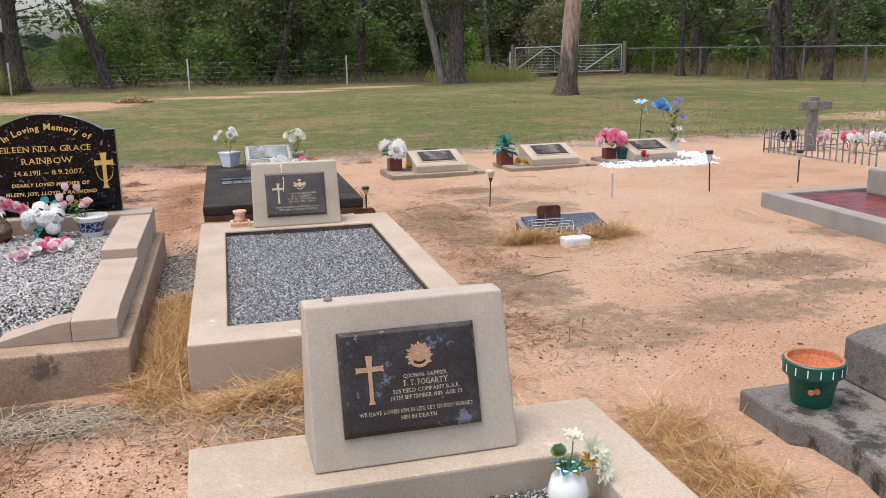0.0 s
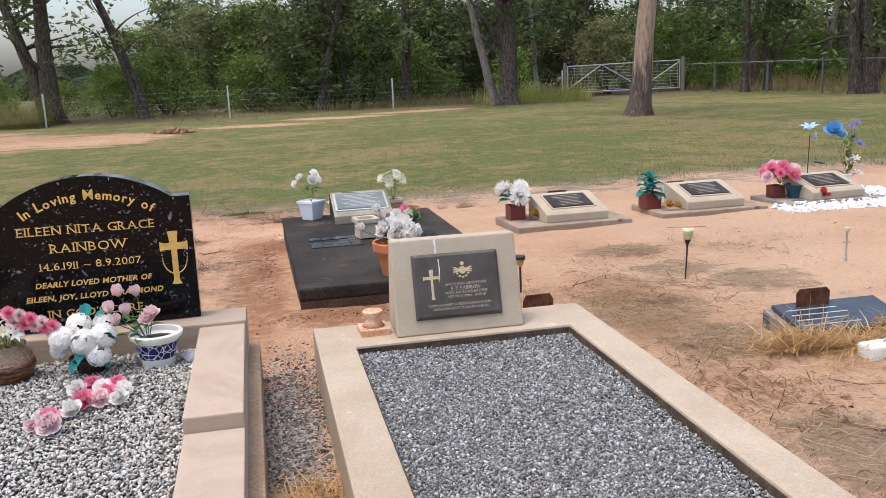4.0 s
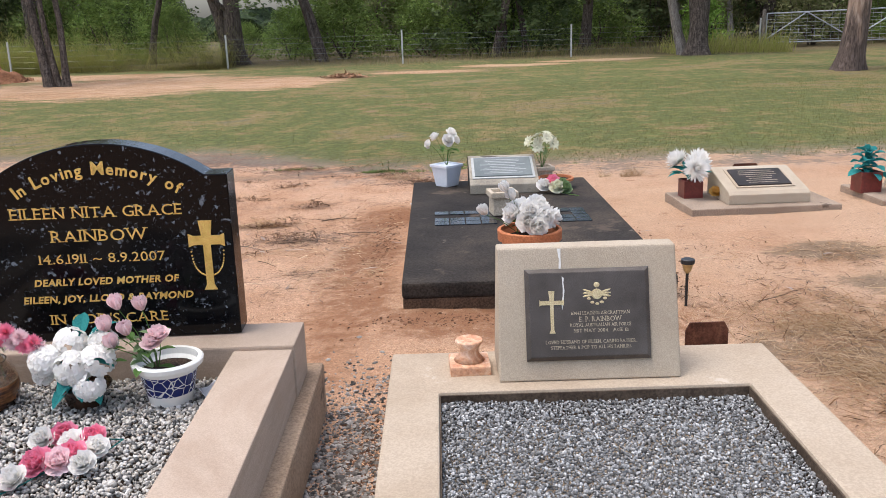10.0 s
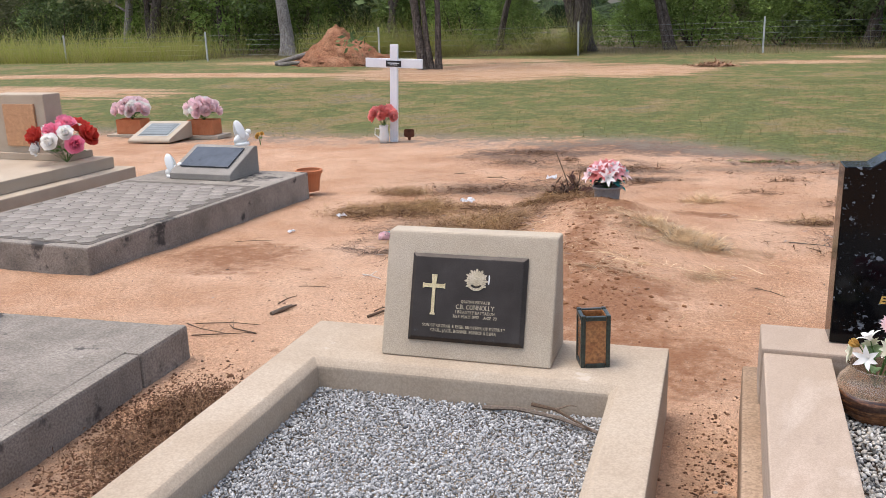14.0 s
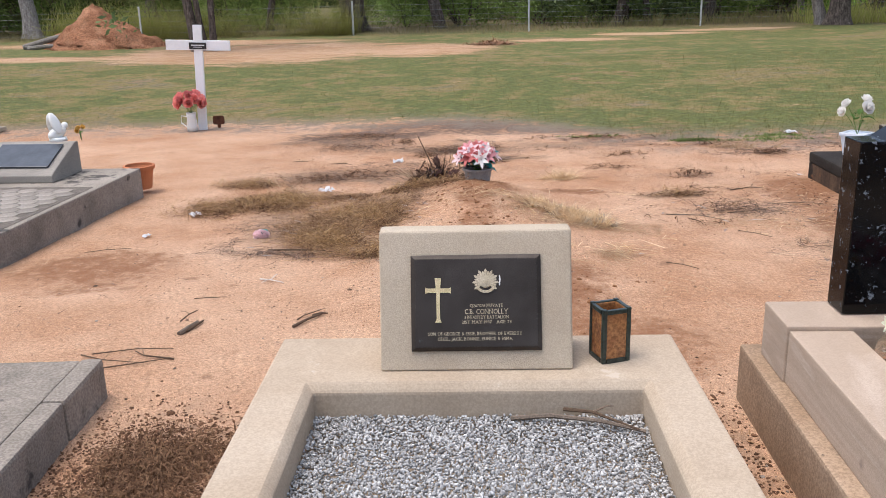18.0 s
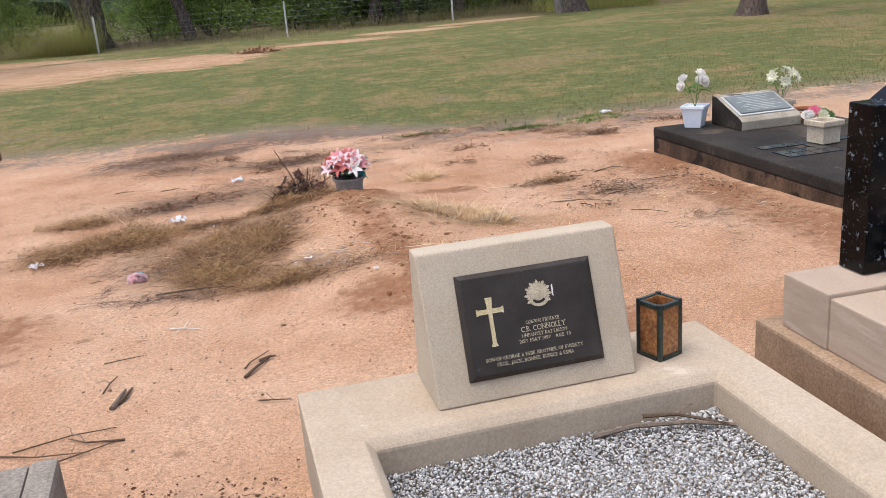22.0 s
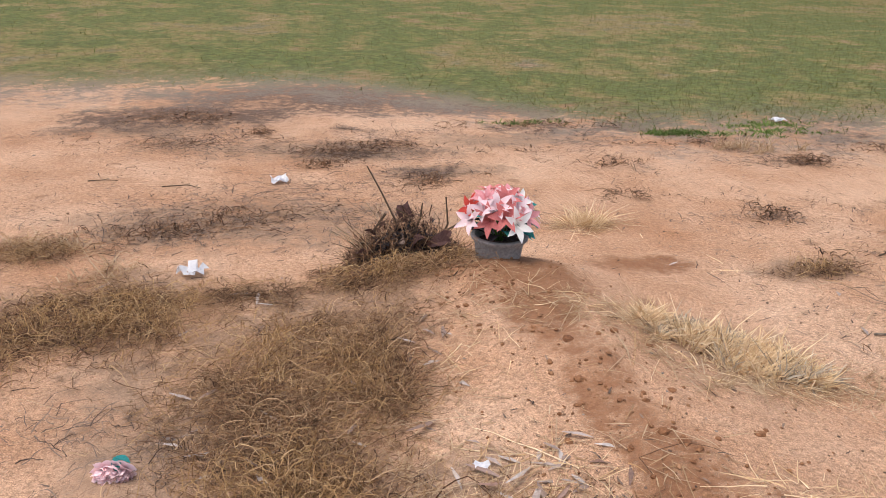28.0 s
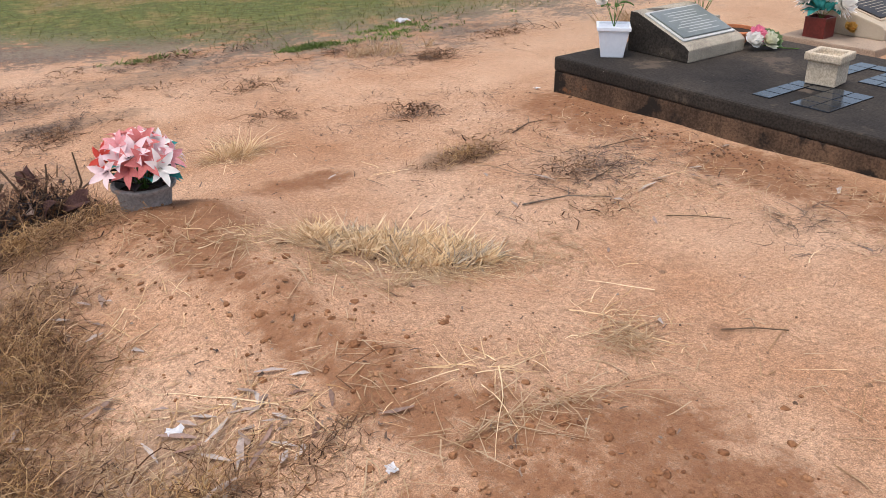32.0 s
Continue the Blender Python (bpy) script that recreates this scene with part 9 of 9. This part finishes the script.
def clods(name, seed, spots, size, material, label):
    """Small lumps of earth, gravel and bark lying about."""
    r = np.random.default_rng(seed)
    p = off_graves(spread_over(r, spots))
    n = len(p)
    t = (1 + 5 ** 0.5) / 2
    ico = np.array([(-1, t, 0), (1, t, 0), (-1, -t, 0), (1, -t, 0), (0, -1, t), (0, 1, t), (0, -1, -t), (0, 1, -t), (t, 0, -1), (t, 0, 1), (-t, 0, -1), (-t, 0, 1)]) / (1 + t * t) ** 0.5
    tri = np.array([(0, 11, 5), (0, 5, 1), (0, 1, 7), (0, 7, 10), (0, 10, 11), (1, 5, 9), (5, 11, 4), (11, 10, 2), (10, 7, 6), (7, 1, 8), (3, 9, 4), (3, 4, 2), (3, 2, 6), (3, 6, 8), (3, 8, 9), (4, 9, 5), (2, 4, 11), (6, 2, 10), (8, 6, 7), (9, 8, 1)])
    s = size * r.lognormal(0, 0.38, (n, 1, 1)) * r.uniform((0.6, 0.6, 0.35), (1.3, 1.0, 0.7), (n, 3))[:, None, :]
    v = ico[None] * s * r.uniform(0.75, 1.2, (n, 12, 1))
    a = r.uniform(0, 6.28, n)
    v = np.stack([v[:, :, 0] * np.cos(a)[:, None] - v[:, :, 1] * np.sin(a)[:, None], v[:, :, 0] * np.sin(a)[:, None] + v[:, :, 1] * np.cos(a)[:, None], v[:, :, 2]], -1)
    v += np.stack([p[:, 0], p[:, 1], height(p[:, 0], p[:, 1]) + 0.001], -1)[:, None, :]
    me = mesh_of(name, v.reshape(-1, 3).tolist(), (tri[None] + (np.arange(n) * 12)[:, None, None]).reshape(-1, 3).tolist(), material)
    return tagged(part(name, me, None, None, kind="stuff"), label, "stones", kind="stuff")


CLOD = paint("earth_clod", [(0.13, 0.055, 0.027), (0.24, 0.115, 0.055), (0.19, 0.085, 0.04), (0.3, 0.16, 0.085)], 10, 0.95, 0.3, 150, 0.0, island=True)
GRIT = paint("dark_grit", [(0.06, 0.04, 0.03), (0.15, 0.09, 0.06), (0.22, 0.13, 0.08), (0.1, 0.06, 0.04), (0.3, 0.25, 0.21)], 10, 0.9, 0.3, 150, 0.0, island=True)
clods("earth_clods", 1, [(-2.45, 7.4, 0.5, 0.8, 420), (-2.65, 8.3, 0.4, 0.7, 200), (-2.2, 6.7, 0.6, 0.4, 250), (-2.7, 9.1, 0.3, 0.2, 160)], 0.0034, CLOD, "crumbs of red earth on the mound")
clods("earth_clods", 11, [(-2.36, 7.45, 0.3, 0.5, 120), (-2.55, 8.1, 0.2, 0.6, 90), (-2.2, 7.2, 0.4, 0.25, 50), (-2.75, 8.9, 0.2, 0.3, 60)], 0.0085, CLOD, "lumps of dark red earth on the mound")
clods("grit", 2, [(3.0, 4.2, 1.2, 1.0, 675), (2.2, 4.6, 0.9, 1.0, 405), (-2.2, 7.9, 1.2, 1.2, 225), (-3.4, 7.4, 0.9, 0.8, 225), (-1.3, 9.6, 1.5, 0.9, 270), (3.5, 3.9, 0.7, 0.3, 225), (-0.6, 3.2, 0.9, 0.4, 180), (-0.9, 8.0, 0.8, 1.2, 157), (-3.9, 7.2, 0.8, 0.9, 157), (2.5, 7.4, 2.2, 1.2, 315), (-3.5, 11.2, 1.6, 0.9, 315), (-0.5, 10.8, 1.8, 0.7, 202), (-5.0, 10.8, 1.6, 1.4, 157), (-0.22, 5.6, 0.08, 0.5, 225), (-1.7, 5.0, 0.1, 0.8, 225), (3.5, 9.0, 2.0, 0.5, 135), (5.0, 8.4, 1.5, 0.8, 112)], 0.0036, GRIT, "scattered grit and bark crumbs on the sand")
MULCH = paint("bark_mulch", [(0.05, 0.025, 0.014), (0.12, 0.06, 0.033), (0.2, 0.105, 0.06), (0.08, 0.04, 0.022)], 10, 0.95, 0.3, 150, 0.0, island=True)
clods("spilt_gravel", 13, [(-0.27, 5.4, 0.14, 0.55, 5200), (-0.27, 6.0, 0.16, 0.4, 1500), (-0.5, 6.45, 0.4, 0.3, 160)], 0.0055, paint("spilt_gravel", [(0.03, 0.026, 0.023), (0.1, 0.088, 0.077), (0.2, 0.18, 0.16), (0.4, 0.37, 0.335), (0.06, 0.05, 0.042)], 10, 0.7, 0.2, 200, 0.0, island=True), "dark and grey gravel spilt on the sand between two kerbs")
clods("bark_mulch", 3, [(-0.42, 8.6, 0.1, 1.1, 500), (0.0, 7.05, 0.5, 0.1, 300), (1.15, 8.0, 0.08, 0.9, 200), (-3.45, 5.62, 0.3, 0.32, 5200), (-3.4, 5.2, 0.22, 0.5, 2800), (-0.45, 2.95, 0.7, 0.4, 700), (0.1, 2.75, 0.3, 0.3, 250), (2.0, 3.6, 0.6, 0.4, 300), (-1.7, 5.2, 0.09, 0.9, 1200), (-0.22, 5.75, 0.1, 0.4, 900)], 0.0042, MULCH, "dark red-brown bark crumbs beside the kerbs")
# fallen leaves
rl_ = np.random.default_rng(4)
lp = off_graves(spread_over(rl_, [(-2.83, 8.02, 0.14, 0.09, 22), (-3.45, 8.3, 0.35, 0.35, 40), (-3.1, 7.85, 0.4, 0.1, 22), (-3.05, 8.6, 0.12, 0.25, 10), (-1.0, 8.4, 1.0, 0.8, 18), (0.5, 3.35, 0.5, 0.2, 22), (1.7, 2.6, 0.3, 0.4, 8), (2.6, 6.5, 1.6, 1.4, 26), (-3.6, 9.2, 0.7, 0.4, 10), (3.5, 8.6, 2.0, 0.8, 20)]))
nl = len(lp)
LEAF_LITTER = paint("fallen_leaf", [(0.16, 0.09, 0.065), (0.3, 0.23, 0.19), (0.42, 0.36, 0.32), (0.22, 0.12, 0.085)], 10, 0.7, 0.2, 100, 0.0, island=True)
la = rl_.uniform(0, 6.28, nl)
blades("fallen_leaves", np.stack([lp[:, 0], lp[:, 1], height(lp[:, 0], lp[:, 1]) + 0.006], -1), np.stack([np.cos(la), np.sin(la), rl_.uniform(0.0, 0.35, nl)], -1), 0.07 * rl_.lognormal(0, 0.3, nl), 0.0075 * rl_.uniform(0.7, 1.3, nl), np.stack([rl_.normal(size=nl) * 0.2, rl_.normal(size=nl) * 0.2, -0.12 * np.ones(nl)], -1), LEAF_LITTER, "dry brown and grey gum leaves on the ground", "leaves", None, 0.15)

# a heap of rust-red raked leaves on the far track
RUST_LEAF = paint("rust_leaf", [(0.22, 0.1, 0.055), (0.34, 0.18, 0.1), (0.42, 0.26, 0.16), (0.18, 0.1, 0.065)], 10, 0.8, 0.2, 100, 0.0, island=True)
hr = np.random.default_rng(12)
hn = 1100
hx_, hy_ = -3.1 + hr.normal(size=hn) * 0.3, 26.95 + hr.normal(size=hn) * 0.22
hz_ = height(hx_, hy_) + 0.1 * np.exp(-((hx_ + 3.1) / 0.5) ** 2 - ((hy_ - 26.95) / 0.4) ** 2) * hr.random(hn) ** 0.5
blades("leaf_heap", np.stack([hx_, hy_, hz_], -1), np.stack([hr.normal(size=hn), hr.normal(size=hn), hr.normal(size=hn) * 0.4], -1), 0.09 * hr.lognormal(0, 0.3, hn), 0.016 * hr.uniform(0.6, 1.3, hn), hr.normal(size=(hn, 3)) * 0.2, RUST_LEAF, "heap of rust-red dry leaves on the track", "leaves", None, 0.3)
